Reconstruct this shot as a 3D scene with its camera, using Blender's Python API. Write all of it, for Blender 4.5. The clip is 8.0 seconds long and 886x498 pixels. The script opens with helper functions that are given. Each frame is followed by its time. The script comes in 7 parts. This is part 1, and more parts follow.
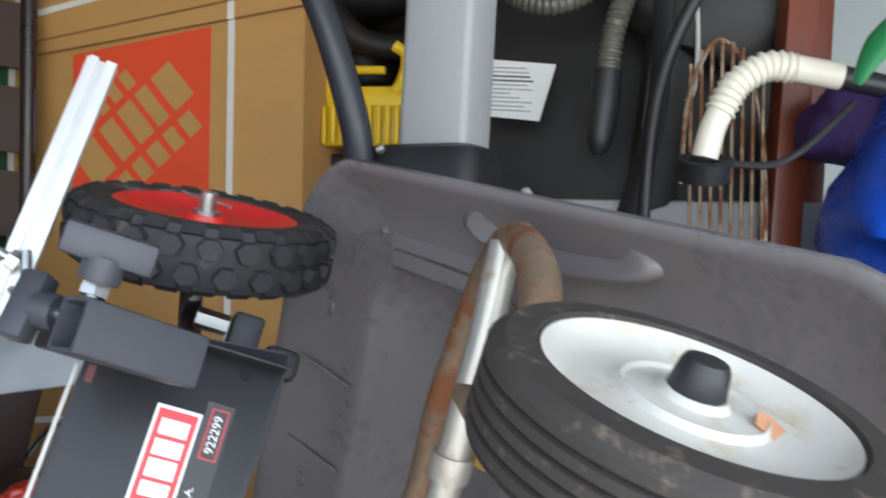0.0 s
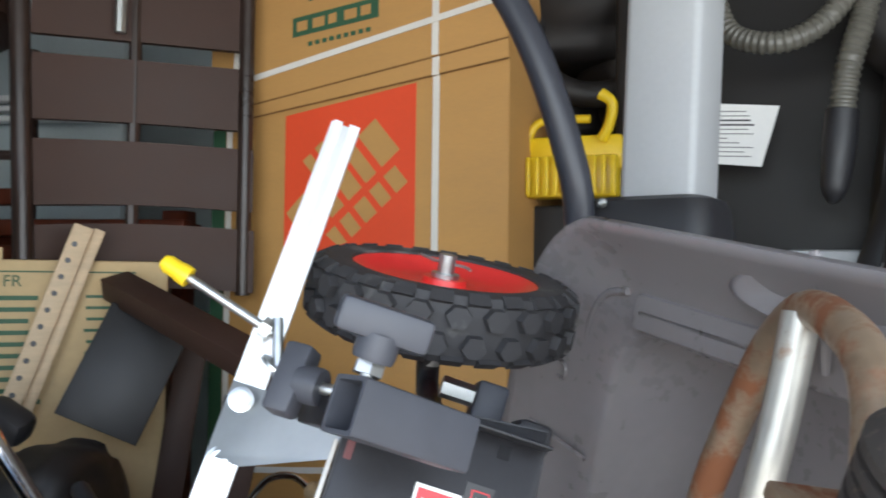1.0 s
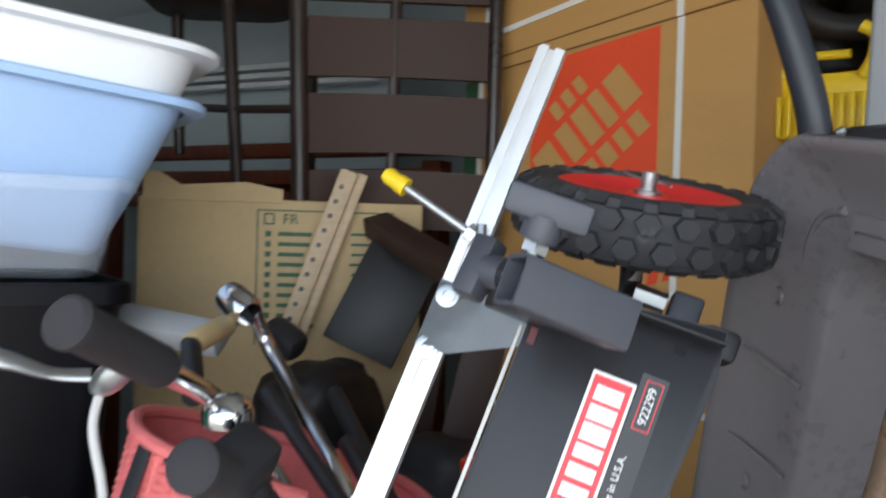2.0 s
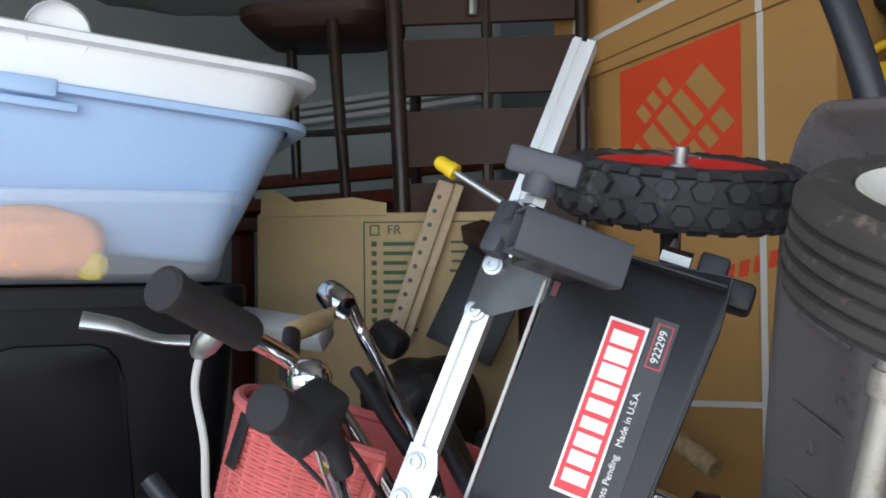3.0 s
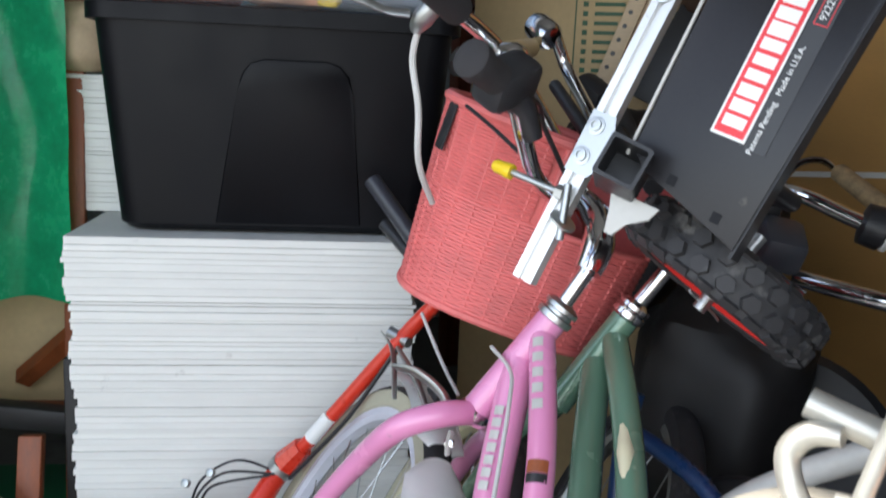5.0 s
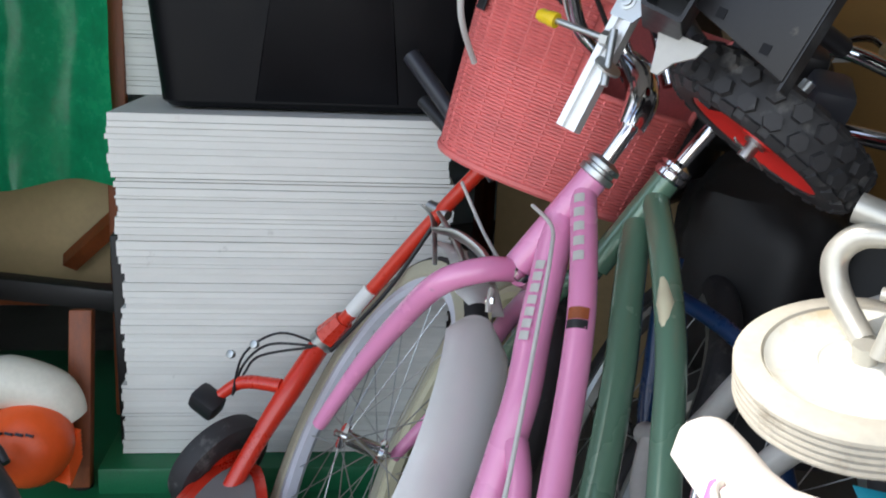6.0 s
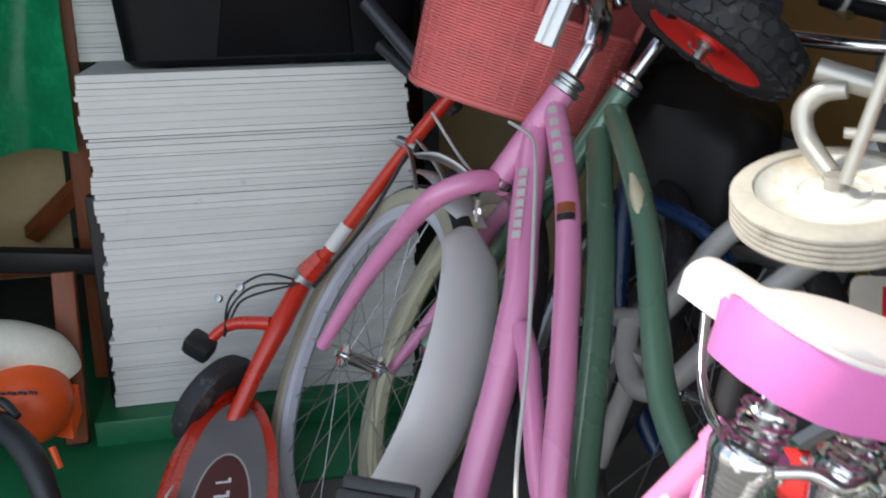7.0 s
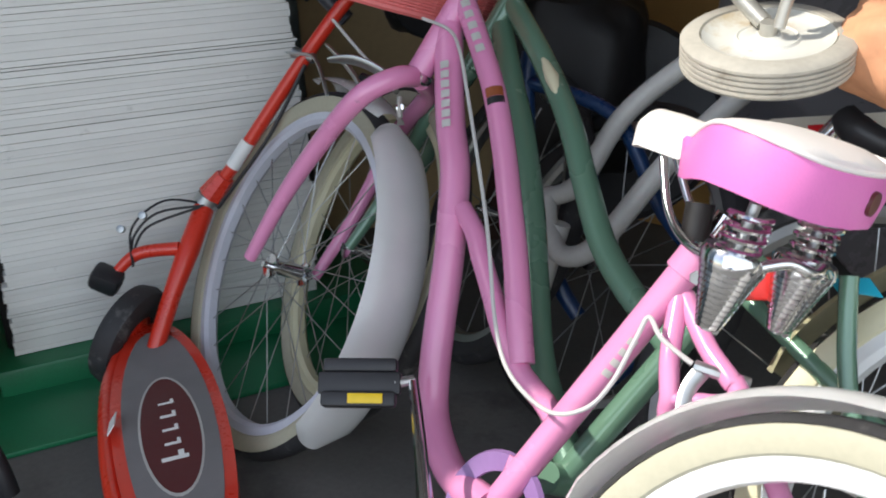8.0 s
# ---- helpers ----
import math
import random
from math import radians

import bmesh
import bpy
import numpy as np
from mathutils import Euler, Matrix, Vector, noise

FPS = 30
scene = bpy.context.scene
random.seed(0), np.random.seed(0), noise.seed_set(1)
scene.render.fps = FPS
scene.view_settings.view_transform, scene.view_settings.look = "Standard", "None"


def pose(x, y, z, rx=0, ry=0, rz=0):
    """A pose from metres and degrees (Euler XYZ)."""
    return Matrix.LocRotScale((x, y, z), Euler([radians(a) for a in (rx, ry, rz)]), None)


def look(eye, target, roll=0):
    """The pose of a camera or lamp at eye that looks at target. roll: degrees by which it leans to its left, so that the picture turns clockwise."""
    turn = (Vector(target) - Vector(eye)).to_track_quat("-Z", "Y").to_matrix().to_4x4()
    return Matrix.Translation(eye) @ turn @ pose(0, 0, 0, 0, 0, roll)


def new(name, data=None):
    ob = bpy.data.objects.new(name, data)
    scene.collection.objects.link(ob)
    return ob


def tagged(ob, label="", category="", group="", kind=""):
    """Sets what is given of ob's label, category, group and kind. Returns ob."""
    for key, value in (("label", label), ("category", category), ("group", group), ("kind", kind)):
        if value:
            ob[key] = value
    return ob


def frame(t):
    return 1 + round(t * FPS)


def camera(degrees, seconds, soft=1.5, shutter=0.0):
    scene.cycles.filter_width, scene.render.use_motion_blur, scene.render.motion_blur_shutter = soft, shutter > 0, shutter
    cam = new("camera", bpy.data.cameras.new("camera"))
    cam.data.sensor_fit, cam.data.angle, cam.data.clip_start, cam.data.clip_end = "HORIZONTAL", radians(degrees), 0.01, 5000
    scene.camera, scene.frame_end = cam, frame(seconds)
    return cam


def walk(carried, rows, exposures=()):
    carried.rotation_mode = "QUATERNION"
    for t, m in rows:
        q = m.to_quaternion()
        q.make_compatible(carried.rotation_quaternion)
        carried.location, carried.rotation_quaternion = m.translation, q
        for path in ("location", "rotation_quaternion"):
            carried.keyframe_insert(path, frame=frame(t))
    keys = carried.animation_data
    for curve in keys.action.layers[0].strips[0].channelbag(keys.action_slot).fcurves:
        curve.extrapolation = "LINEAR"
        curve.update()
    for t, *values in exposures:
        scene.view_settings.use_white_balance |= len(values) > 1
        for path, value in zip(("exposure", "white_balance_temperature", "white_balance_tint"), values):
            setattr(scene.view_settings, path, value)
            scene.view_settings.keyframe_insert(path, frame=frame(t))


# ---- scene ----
cam = camera(52.7, 8.0, soft=1.8, shutter=0.3)
PATH = [
    (0, (0.202, 0.171, 1.331), (0.01, 2.161, 1.297), 1.1),
    (0.5, (0.16, 0.189, 1.351), (-0.208, 2.155, 1.388), 0.9),
    (1, (0.122, 0.207, 1.348), (-0.444, 2.124, 1.408), 0.7),
    (1.5, (0.117, 0.204, 1.34), (-0.717, 2.021, 1.398), 0.6),
    (2, (0.21, 0.184, 1.295), (-0.904, 1.845, 1.272), 1.7),
    (2.2, (0.264, 0.161, 1.27), (-0.971, 1.734, 1.228), 1.3),
    (3.3, (0.38, 0.154, 1.223), (-1.0, 1.6, 1.285), -0.5),
    (3.5, (0.421, 0.136, 1.202), (-0.993, 1.548, 1.264), -0.4),
    (4, (0.5, 0.087, 1.161), (-1.029, 1.372, 1.056), 0.5),
    (4.5, (0.436, 0.1, 1.118), (-1.17, 1.283, 0.979), 0.9),
    (5, (0.477, 0.084, 1.075), (-1.157, 1.183, 0.725), 2.5),
    (5.2, (0.499, 0.078, 1.054), (-1.133, 1.168, 0.67), 2.5),
    (6.3, (0.494, 0.036, 0.982), (-1.136, 1.056, 0.435), 2.4),
    (6.5, (0.495, 0.007, 0.985), (-1.126, 1.038, 0.428), 2.5),
    (7, (0.544, -0.132, 0.944), (-0.954, 1.061, 0.368), -1.0),
    (7.5, (0.579, -0.178, 0.919), (-0.838, 1.052, 0.224), -2.1),
    (8, (0.475, -0.329, 0.899), (-0.702, 1.123, 0.185), -2.9),
]
EXPOSURES = [(0, 1.32), (1.0, 1.6), (1.5, 1.62), (2.0, 1.2), (3.5, 0.85), (4.5, 0.76), (5.0, 0.88), (6.5, 0.34), (7.0, 0.16), (7.5, -0.2), (8.0, 0.06)]
walk(cam, [(t, look(eye, target, roll)) for t, eye, target, roll in PATH], EXPOSURES)

# ---- light ----
SUN_TO = Vector((-0.45, -0.50, 0.75)).normalized()
world = bpy.data.worlds.new("sky")
scene.world = world
world.use_nodes = True
wn = world.node_tree.nodes
sky = wn.new("ShaderNodeTexSky")
sky.sky_type = "NISHITA"
sky.sun_disc = False
sky.sun_elevation = math.asin(SUN_TO.z)
sky.sun_rotation = math.atan2(SUN_TO.x, SUN_TO.y)
world.node_tree.links.new(sky.outputs[0], wn["Background"].inputs[0])
wn["Background"].inputs[1].default_value = 0.15
sun = new("sun", bpy.data.lights.new("sun", "SUN"))
sun.data.energy, sun.data.angle, sun.data.color = 5.0, radians(0.5), (1.0, 0.95, 0.87)
sun.matrix_world = look(SUN_TO * 20, (0, 0, 0))
# daylight of the open doorway
door_sky = new("doorway_daylight", bpy.data.lights.new("doorway_daylight", "AREA"))
door_sky.data.shape, door_sky.data.size, door_sky.data.size_y = "RECTANGLE", 3.8, 2.1
door_sky.data.energy, door_sky.data.color = 34.0, (0.90, 0.95, 1.0)
door_sky.matrix_world = look((1.05, -0.95, 1.35), (-0.7, 1.2, 1.05))


# ---- materials ----
def mat(name, col, rough=0.5, metal=0.0, var=0.12, scale=6.0, fine=120.0, bump=0.15, spec=0.5, dirt=None, dirt_amount=0.0,
        dirt_scale=9.0, coat=0.0, alpha=1.0, trans=0.0, stretch=(1, 1, 1), piece=0.0, sub=0.0):
    """Painted, moulded or natural surface: broad mottling, fine grain, soft bump, and patches of dirt or rust."""
    m = bpy.data.materials.new(name)
    m.use_nodes = True
    nt = m.node_tree
    N, L = nt.nodes, nt.links
    b = N["Principled BSDF"]
    tc = N.new("ShaderNodeTexCoord")
    mp = N.new("ShaderNodeMapping")
    mp.inputs["Scale"].default_value = stretch
    L.new(tc.outputs["Object"], mp.inputs[0])
    big = N.new("ShaderNodeTexNoise")
    big.inputs["Scale"].default_value, big.inputs["Detail"].default_value = scale, 5
    small = N.new("ShaderNodeTexNoise")
    small.inputs["Scale"].default_value, small.inputs["Detail"].default_value = fine, 3
    for n in (big, small):
        L.new(mp.outputs[0], n.inputs["Vector"])
    mixn = N.new("ShaderNodeMath")
    mixn.operation = "MULTIPLY_ADD"
    mixn.inputs[1].default_value = 0.65
    half = N.new("ShaderNodeMath")
    half.operation = "MULTIPLY"
    half.inputs[1].default_value = 0.35
    L.new(small.outputs[0], half.inputs[0])
    L.new(big.outputs[0], mixn.inputs[0])
    L.new(half.outputs[0], mixn.inputs[2])
    hsv = N.new("ShaderNodeHueSaturation")
    hsv.inputs["Color"].default_value = (*col, 1)
    rng = N.new("ShaderNodeMapRange")
    rng.inputs[1].default_value, rng.inputs[2].default_value = 0.3, 0.7
    rng.inputs[3].default_value, rng.inputs[4].default_value = 1 - var, 1 + var
    L.new(mixn.outputs[0], rng.inputs[0])
    val = rng.outputs[0]
    if piece:
        info = N.new("ShaderNodeObjectInfo")
        pr = N.new("ShaderNodeMapRange")
        pr.inputs[3].default_value, pr.inputs[4].default_value = 1 - piece, 1 + piece
        L.new(info.outputs["Random"], pr.inputs[0])
        mu = N.new("ShaderNodeMath")
        mu.operation = "MULTIPLY"
        L.new(val, mu.inputs[0])
        L.new(pr.outputs[0], mu.inputs[1])
        val = mu.outputs[0]
    L.new(val, hsv.inputs["Value"])
    out = hsv.outputs[0]
    rr = N.new("ShaderNodeMapRange")
    rr.inputs[1].default_value, rr.inputs[2].default_value = 0.3, 0.7
    rr.inputs[3].default_value, rr.inputs[4].default_value = max(0.02, rough - 0.1), min(1, rough + 0.1)
    L.new(mixn.outputs[0], rr.inputs[0])
    rough_out = rr.outputs[0]
    if dirt:
        dn = N.new("ShaderNodeTexNoise")
        dn.inputs["Scale"].default_value, dn.inputs["Detail"].default_value, dn.inputs["Roughness"].default_value = dirt_scale, 8, 0.65
        L.new(tc.outputs["Object"], dn.inputs["Vector"])
        dr = N.new("ShaderNodeMapRange")
        lo = 0.72 - 0.42 * dirt_amount
        dr.inputs[1].default_value, dr.inputs[2].default_value = lo, lo + 0.12
        L.new(dn.outputs[0], dr.inputs[0])
        mx = N.new("ShaderNodeMix")
        mx.data_type = "RGBA"
        L.new(dr.outputs[0], mx.inputs[0])
        L.new(out, mx.inputs[6])
        mx.inputs[7].default_value = (*dirt, 1)
        out = mx.outputs[2]
        r2 = N.new("ShaderNodeMix")
        L.new(dr.outputs[0], r2.inputs[0])
        L.new(rough_out, r2.inputs[2])
        r2.inputs[3].default_value = 0.85
        rough_out = r2.outputs[0]
        if metal:
            m2 = N.new("ShaderNodeMapRange")
            m2.inputs[3].default_value, m2.inputs[4].default_value = metal, 0.0
            L.new(dr.outputs[0], m2.inputs[0])
            L.new(m2.outputs[0], b.inputs["Metallic"])
    L.new(out, b.inputs["Base Color"])
    L.new(rough_out, b.inputs["Roughness"])
    if not (dirt and metal):
        b.inputs["Metallic"].default_value = metal
    b.inputs["Specular IOR Level"].default_value = spec
    b.inputs["Coat Weight"].default_value = coat
    b.inputs["Coat Roughness"].default_value = 0.08
    b.inputs["Alpha"].default_value = alpha
    b.inputs["Transmission Weight"].default_value = trans
    if sub:
        b.inputs["Subsurface Weight"].default_value = sub
        b.inputs["Subsurface Radius"].default_value = (0.01, 0.01, 0.01)
    if bump:
        bp = N.new("ShaderNodeBump")
        bp.inputs["Strength"].default_value, bp.inputs["Distance"].default_value = bump, 0.002
        L.new(mixn.outputs[0], bp.inputs["Height"])
        L.new(bp.outputs[0], b.inputs["Normal"])
    return m


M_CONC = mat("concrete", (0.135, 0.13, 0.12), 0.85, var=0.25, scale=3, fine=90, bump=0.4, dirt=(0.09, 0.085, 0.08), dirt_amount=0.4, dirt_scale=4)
# paler than the floor so the unseen ground outside bounces daylight in
M_DRIVE = mat("bounce_concrete_ground", (0.36, 0.345, 0.32), 0.85, var=0.18, scale=1.5, fine=60, bump=0.3, dirt=(0.22, 0.21, 0.20), dirt_amount=0.3, dirt_scale=2)
M_WALL = mat("painted_wall", (0.55, 0.62, 0.64), 0.7, var=0.08, scale=2, bump=0.1)
M_CEIL = mat("ceiling_board", (0.45, 0.44, 0.42), 0.9, var=0.08, scale=2)
M_CARD = mat("corrugated_cardboard", (0.50, 0.27, 0.085), 0.75, var=0.08, scale=4, fine=60, bump=0.2, stretch=(1, 1, 4))
M_CARD2 = mat("faded_cardboard", (0.52, 0.38, 0.20), 0.7, var=0.12, scale=5, fine=60, bump=0.25)
M_KRAFT = mat("kraft_paper", (0.46, 0.35, 0.22), 0.8, var=0.15, scale=8, bump=0.6)
M_ORANGE = mat("printed_orange_red", (0.78, 0.075, 0.02), 0.6, var=0.06, bump=0.1)
M_DKGREEN = mat("printed_dark_green", (0.03, 0.10, 0.05), 0.6, var=0.1)
M_STRAP = mat("white_strapping", (0.75, 0.72, 0.66), 0.45, var=0.06)
M_BOARD = mat("white_board", (0.78, 0.78, 0.74), 0.8, var=0.05, scale=10, fine=160, bump=0.2, piece=0.05, dirt=(0.45, 0.44, 0.41), dirt_amount=0.12, dirt_scale=14, stretch=(1, 1, 6))
M_TOTE = mat("black_plastic", (0.0040, 0.0040, 0.0055), 0.48, var=0.2, scale=8, bump=0.12, spec=0.18)
M_BLUETOTE = mat("pale_blue_plastic", (0.42, 0.60, 0.88), 0.42, var=0.05, scale=3, bump=0.05, sub=0.1)
M_WHITELID = mat("white_plastic", (0.90, 0.91, 0.92), 0.4, var=0.04, scale=3, bump=0.05)
M_CLEAR = mat("clear_plastic", (0.84, 0.89, 0.97), 0.22, var=0.03, bump=0.05, alpha=0.15)
M_PEACH = mat("orange_fabric", (0.86, 0.15, 0.06), 0.9, var=0.25, scale=9, fine=80, bump=0.5)
M_PEACH2 = mat("peach_paper", (0.92, 0.42, 0.19), 0.8, var=0.2, scale=9, bump=0.4)
M_OFFWHITE = mat("white_paper", (0.80, 0.78, 0.74), 0.75, var=0.1, scale=9, bump=0.3)
M_TARP = mat("green_tarpaulin", (0.02, 0.50, 0.22), 0.24, var=0.3, scale=14, fine=70, bump=1.0)
# darker copy of the tarpaulin green, floor-level shade put into the colour
M_TARPSHADE = mat("green_tarpaulin_shaded", (0.010, 0.16, 0.065), 0.4, var=0.3, scale=5, fine=300, bump=0.5)
M_REDWOOD = mat("red_brown_wood", (0.16, 0.035, 0.015), 0.4, var=0.35, scale=5, fine=50, bump=0.3, stretch=(8, 8, 1))
M_ORWOOD = mat("orange_stained_wood", (0.24, 0.062, 0.018), 0.5, var=0.35, scale=5, fine=50, bump=0.3, stretch=(8, 8, 1))
M_ESPRESSO = mat("espresso_wood", (0.030, 0.018, 0.014), 0.35, var=0.3, scale=6, fine=60, bump=0.15)
M_BROWNVINYL = mat("brown_vinyl", (0.050, 0.026, 0.019), 0.55, var=0.15, scale=6, fine=250, bump=0.3, spec=0.28)
M_PINK = mat("pink_bike_paint", (0.72, 0.265, 0.47), 0.24, var=0.04, scale=6, fine=16, bump=0.0, coat=0.6, dirt=(0.35, 0.16, 0.24), dirt_amount=0.05, dirt_scale=30)
M_PINKSEAT = mat("pink_vinyl", (0.78, 0.20, 0.52), 0.5, var=0.06, scale=12, fine=400, bump=0.25)
M_WHITEVINYL = mat("white_vinyl", (0.85, 0.80, 0.76), 0.5, var=0.05, scale=12, fine=400, bump=0.2)
M_GREEN = mat("sage_green_bike_paint", (0.13, 0.25, 0.17), 0.26, metal=0.15, var=0.03, scale=3, fine=9, bump=0.0, coat=0.7)
M_CREAM = mat("cream_paint", (0.66, 0.62, 0.42), 0.4, var=0.06, scale=10)
M_BLUEBIKE = mat("blue_bike_paint", (0.006, 0.036, 0.12), 0.3, var=0.1, coat=0.4, bump=0.03)
M_WHITEPAINT = mat("white_bike_paint", (0.90, 0.91, 0.90), 0.2, var=0.03, scale=8, fine=16, bump=0.0, coat=0.8, dirt=(0.50, 0.48, 0.44), dirt_amount=0.05, dirt_scale=25)
M_GREYWHITE = mat("aged_white_paint", (0.50, 0.49, 0.46), 0.4, var=0.1, scale=8, bump=0.05)
M_RED = mat("red_scooter_paint", (0.66, 0.035, 0.015), 0.3, var=0.08, coat=0.4, bump=0.03, dirt=(0.30, 0.06, 0.04), dirt_amount=0.08, dirt_scale=30)
M_REDHUB = mat("red_plastic_hub", (0.72, 0.03, 0.025), 0.38, var=0.1, scale=14, bump=0.08, dirt=(0.40, 0.12, 0.09), dirt_amount=0.16, dirt_scale=16)
M_RUBBER = mat("black_rubber", (0.030, 0.029, 0.031), 0.66, var=0.3, scale=12, bump=0.35, dirt=(0.13, 0.125, 0.12), dirt_amount=0.34, dirt_scale=22)
M_BROWNRUB = mat("dusty_ribbed_rubber", (0.040, 0.034, 0.030), 0.8, var=0.25, scale=12, bump=0.5, dirt=(0.13, 0.105, 0.08), dirt_amount=0.34, dirt_scale=70)
# dusty tyre rubber with the glare of the sun put into its colour
M_SUNRUB = mat("sunlit_dusty_ribbed_rubber", (0.42, 0.39, 0.33), 0.8, var=0.2, scale=12, bump=0.4, dirt=(0.25, 0.22, 0.17), dirt_amount=0.25, dirt_scale=20)
M_GUMWALL = mat("cream_tyre_wall", (0.44, 0.415, 0.31), 0.7, var=0.12, scale=10, bump=0.2)
M_WHEELWHITE = mat("white_enamel_rusty", (0.64, 0.63, 0.57), 0.3, var=0.06, scale=6, bump=0.08, dirt=(0.52, 0.43, 0.29), dirt_amount=0.46, dirt_scale=11, coat=0.3)
M_BLACK = mat("black_satin_plastic", (0.022, 0.022, 0.025), 0.45, var=0.2, scale=14, bump=0.15)
M_FOAM = mat("black_foam_grip", (0.030, 0.028, 0.030), 0.9, var=0.2, scale=20, fine=500, bump=0.6)
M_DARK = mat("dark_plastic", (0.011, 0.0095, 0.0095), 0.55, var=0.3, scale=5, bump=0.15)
M_TUB = mat("dark_grey_moulded_plastic", (0.200, 0.186, 0.190), 0.30, var=0.08, scale=5, fine=60, bump=0.03, dirt=(0.15, 0.138, 0.13), dirt_amount=0.10, dirt_scale=6)
M_POST = mat("grey_painted_steel", (0.36, 0.37, 0.38), 0.5, var=0.06, scale=4, bump=0.05)
M_STRUT = mat("black_painted_tube", (0.030, 0.032, 0.042), 0.42, var=0.12, scale=8, bump=0.08)
M_STEELPANEL = mat("charcoal_painted_steel", (0.020, 0.0195, 0.022), 0.36, var=0.18, scale=7, fine=220, bump=0.12, spec=0.32, dirt=(0.16, 0.145, 0.13), dirt_amount=0.10, dirt_scale=26)
M_GREYPLAS = mat("grey_block_paint", (0.055, 0.058, 0.07), 0.5, var=0.12, scale=16, bump=0.15, dirt=(0.20, 0.19, 0.18), dirt_amount=0.08, dirt_scale=30)
M_ALU = mat("bare_aluminium", (0.80, 0.80, 0.79), 0.40, metal=0.55, var=0.06, scale=10, fine=90, bump=0.06, stretch=(1, 1, 0.2), dirt=(0.36, 0.30, 0.10), dirt_amount=0.08, dirt_scale=34)
M_ZINC = mat("zinc_plated_steel", (0.50, 0.515, 0.51), 0.40, metal=1.0, var=0.08, scale=18, bump=0.04)
M_CHROME = mat("chrome", (0.75, 0.75, 0.76), 0.12, metal=1.0, var=0.05, scale=30, bump=0.03, dirt=(0.30, 0.22, 0.14), dirt_amount=0.14, dirt_scale=26)
M_RUSTPIPE = mat("rusty_steel_tube", (0.30, 0.22, 0.15), 0.42, metal=0.5, var=0.25, scale=12, bump=0.4, dirt=(0.19, 0.07, 0.028), dirt_amount=0.6, dirt_scale=26)
M_SILVPIPE = mat("worn_silver_tube", (0.480, 0.464, 0.416), 0.40, metal=0.6, var=0.12, scale=14, bump=0.25, dirt=(0.26, 0.13, 0.06), dirt_amount=0.34, dirt_scale=18)
M_YELLOW = mat("yellow_plastic", (0.80, 0.55, 0.015), 0.4, var=0.06, scale=8, bump=0.06)
M_BASKET = mat("coral_pink_wicker", (0.72, 0.165, 0.155), 0.55, var=0.16, scale=25, fine=300, bump=0.3)
M_CORK = mat("cork", (0.45, 0.31, 0.16), 0.9, var=0.35, scale=60, fine=200, bump=0.6)
M_TAN = mat("tan_rubber_grip", (0.55, 0.40, 0.20), 0.6, var=0.1, scale=20)
M_PINE = mat("pale_wood", (0.56, 0.42, 0.27), 0.6, var=0.15, scale=8, fine=80, bump=0.2, stretch=(1, 1, 8))
M_REDLABEL = mat("red_label", (0.72, 0.02, 0.03), 0.35, var=0.04)
M_WHITELABEL = mat("white_label", (0.82, 0.82, 0.80), 0.4, var=0.04)
M_BLACKLABEL = mat("black_label", (0.02, 0.02, 0.022), 0.4, var=0.05)
M_MAROON = mat("maroon_label", (0.10, 0.018, 0.02), 0.5, var=0.1)
M_GREYGRIP = mat("grey_grip_tape", (0.20, 0.19, 0.19), 0.9, var=0.15, scale=12, fine=600, bump=0.6)
M_HOSE = mat("grey_olive_hose", (0.11, 0.105, 0.088), 0.35, var=0.2, scale=20)
M_WHITEPIPE = mat("yellowed_white_plastic", (0.78, 0.74, 0.62), 0.4, var=0.06, scale=10)
M_BLUEBAG = mat("blue_plastic_bag", (0.01, 0.09, 0.62), 0.28, var=0.25, scale=7, bump=0.8)
M_PURPLE = mat("purple_fabric", (0.07, 0.035, 0.16), 0.8, var=0.2, scale=9)
M_GREENPLAS = mat("green_plastic", (0.02, 0.22, 0.07), 0.4, var=0.08, scale=9)
M_OILORANGE = mat("orange_housing", (0.80, 0.10, 0.015), 0.4, var=0.08, scale=12, bump=0.08)
M_TANK = mat("translucent_white_tank", (0.74, 0.72, 0.62), 0.45, var=0.1, scale=10, sub=0.2)
M_PURPLEGUARD = mat("lilac_chain_guard", (0.26, 0.15, 0.34), 0.4, var=0.08, scale=9)
M_LETTER = mat("cream_plate", (0.74, 0.70, 0.60), 0.4, var=0.05)
M_TERRA = mat("tan_suede", (0.62, 0.30, 0.16), 0.8, var=0.15, scale=10, bump=0.3)
M_TEAL = mat("teal_plastic", (0.01, 0.36, 0.50), 0.35, var=0.08)
M_RIM = mat("pale_lilac_rim", (0.60, 0.61, 0.68), 0.4, var=0.06, scale=10)
# darkened cardboard for the painted shade under the carton flaps
M_FLAPSHADE = mat("cardboard_flap_shade", (0.22, 0.11, 0.035), 0.9, var=0.2, scale=20, bump=0.3)
M_BRASS = mat("dull_brass", (0.55, 0.38, 0.12), 0.4, metal=0.8, var=0.15, scale=30)
M_CABLE = mat("grey_cable", (0.55, 0.54, 0.52), 0.45, var=0.06)


# ---- mesh helpers ----
def V(*a):
    return Vector(a[0] if len(a) == 1 else a)


def basis(z, x=None):
    """Rotation matrix whose z is the way given."""
    z = V(z).normalized()
    x = V(x) if x is not None else (Vector((0, 0, 1)) if abs(z.z) < 0.9 else Vector((1, 0, 0)))
    x = (x - z * x.dot(z)).normalized()
    y = z.cross(x)
    return Matrix((x, y, z)).transposed()


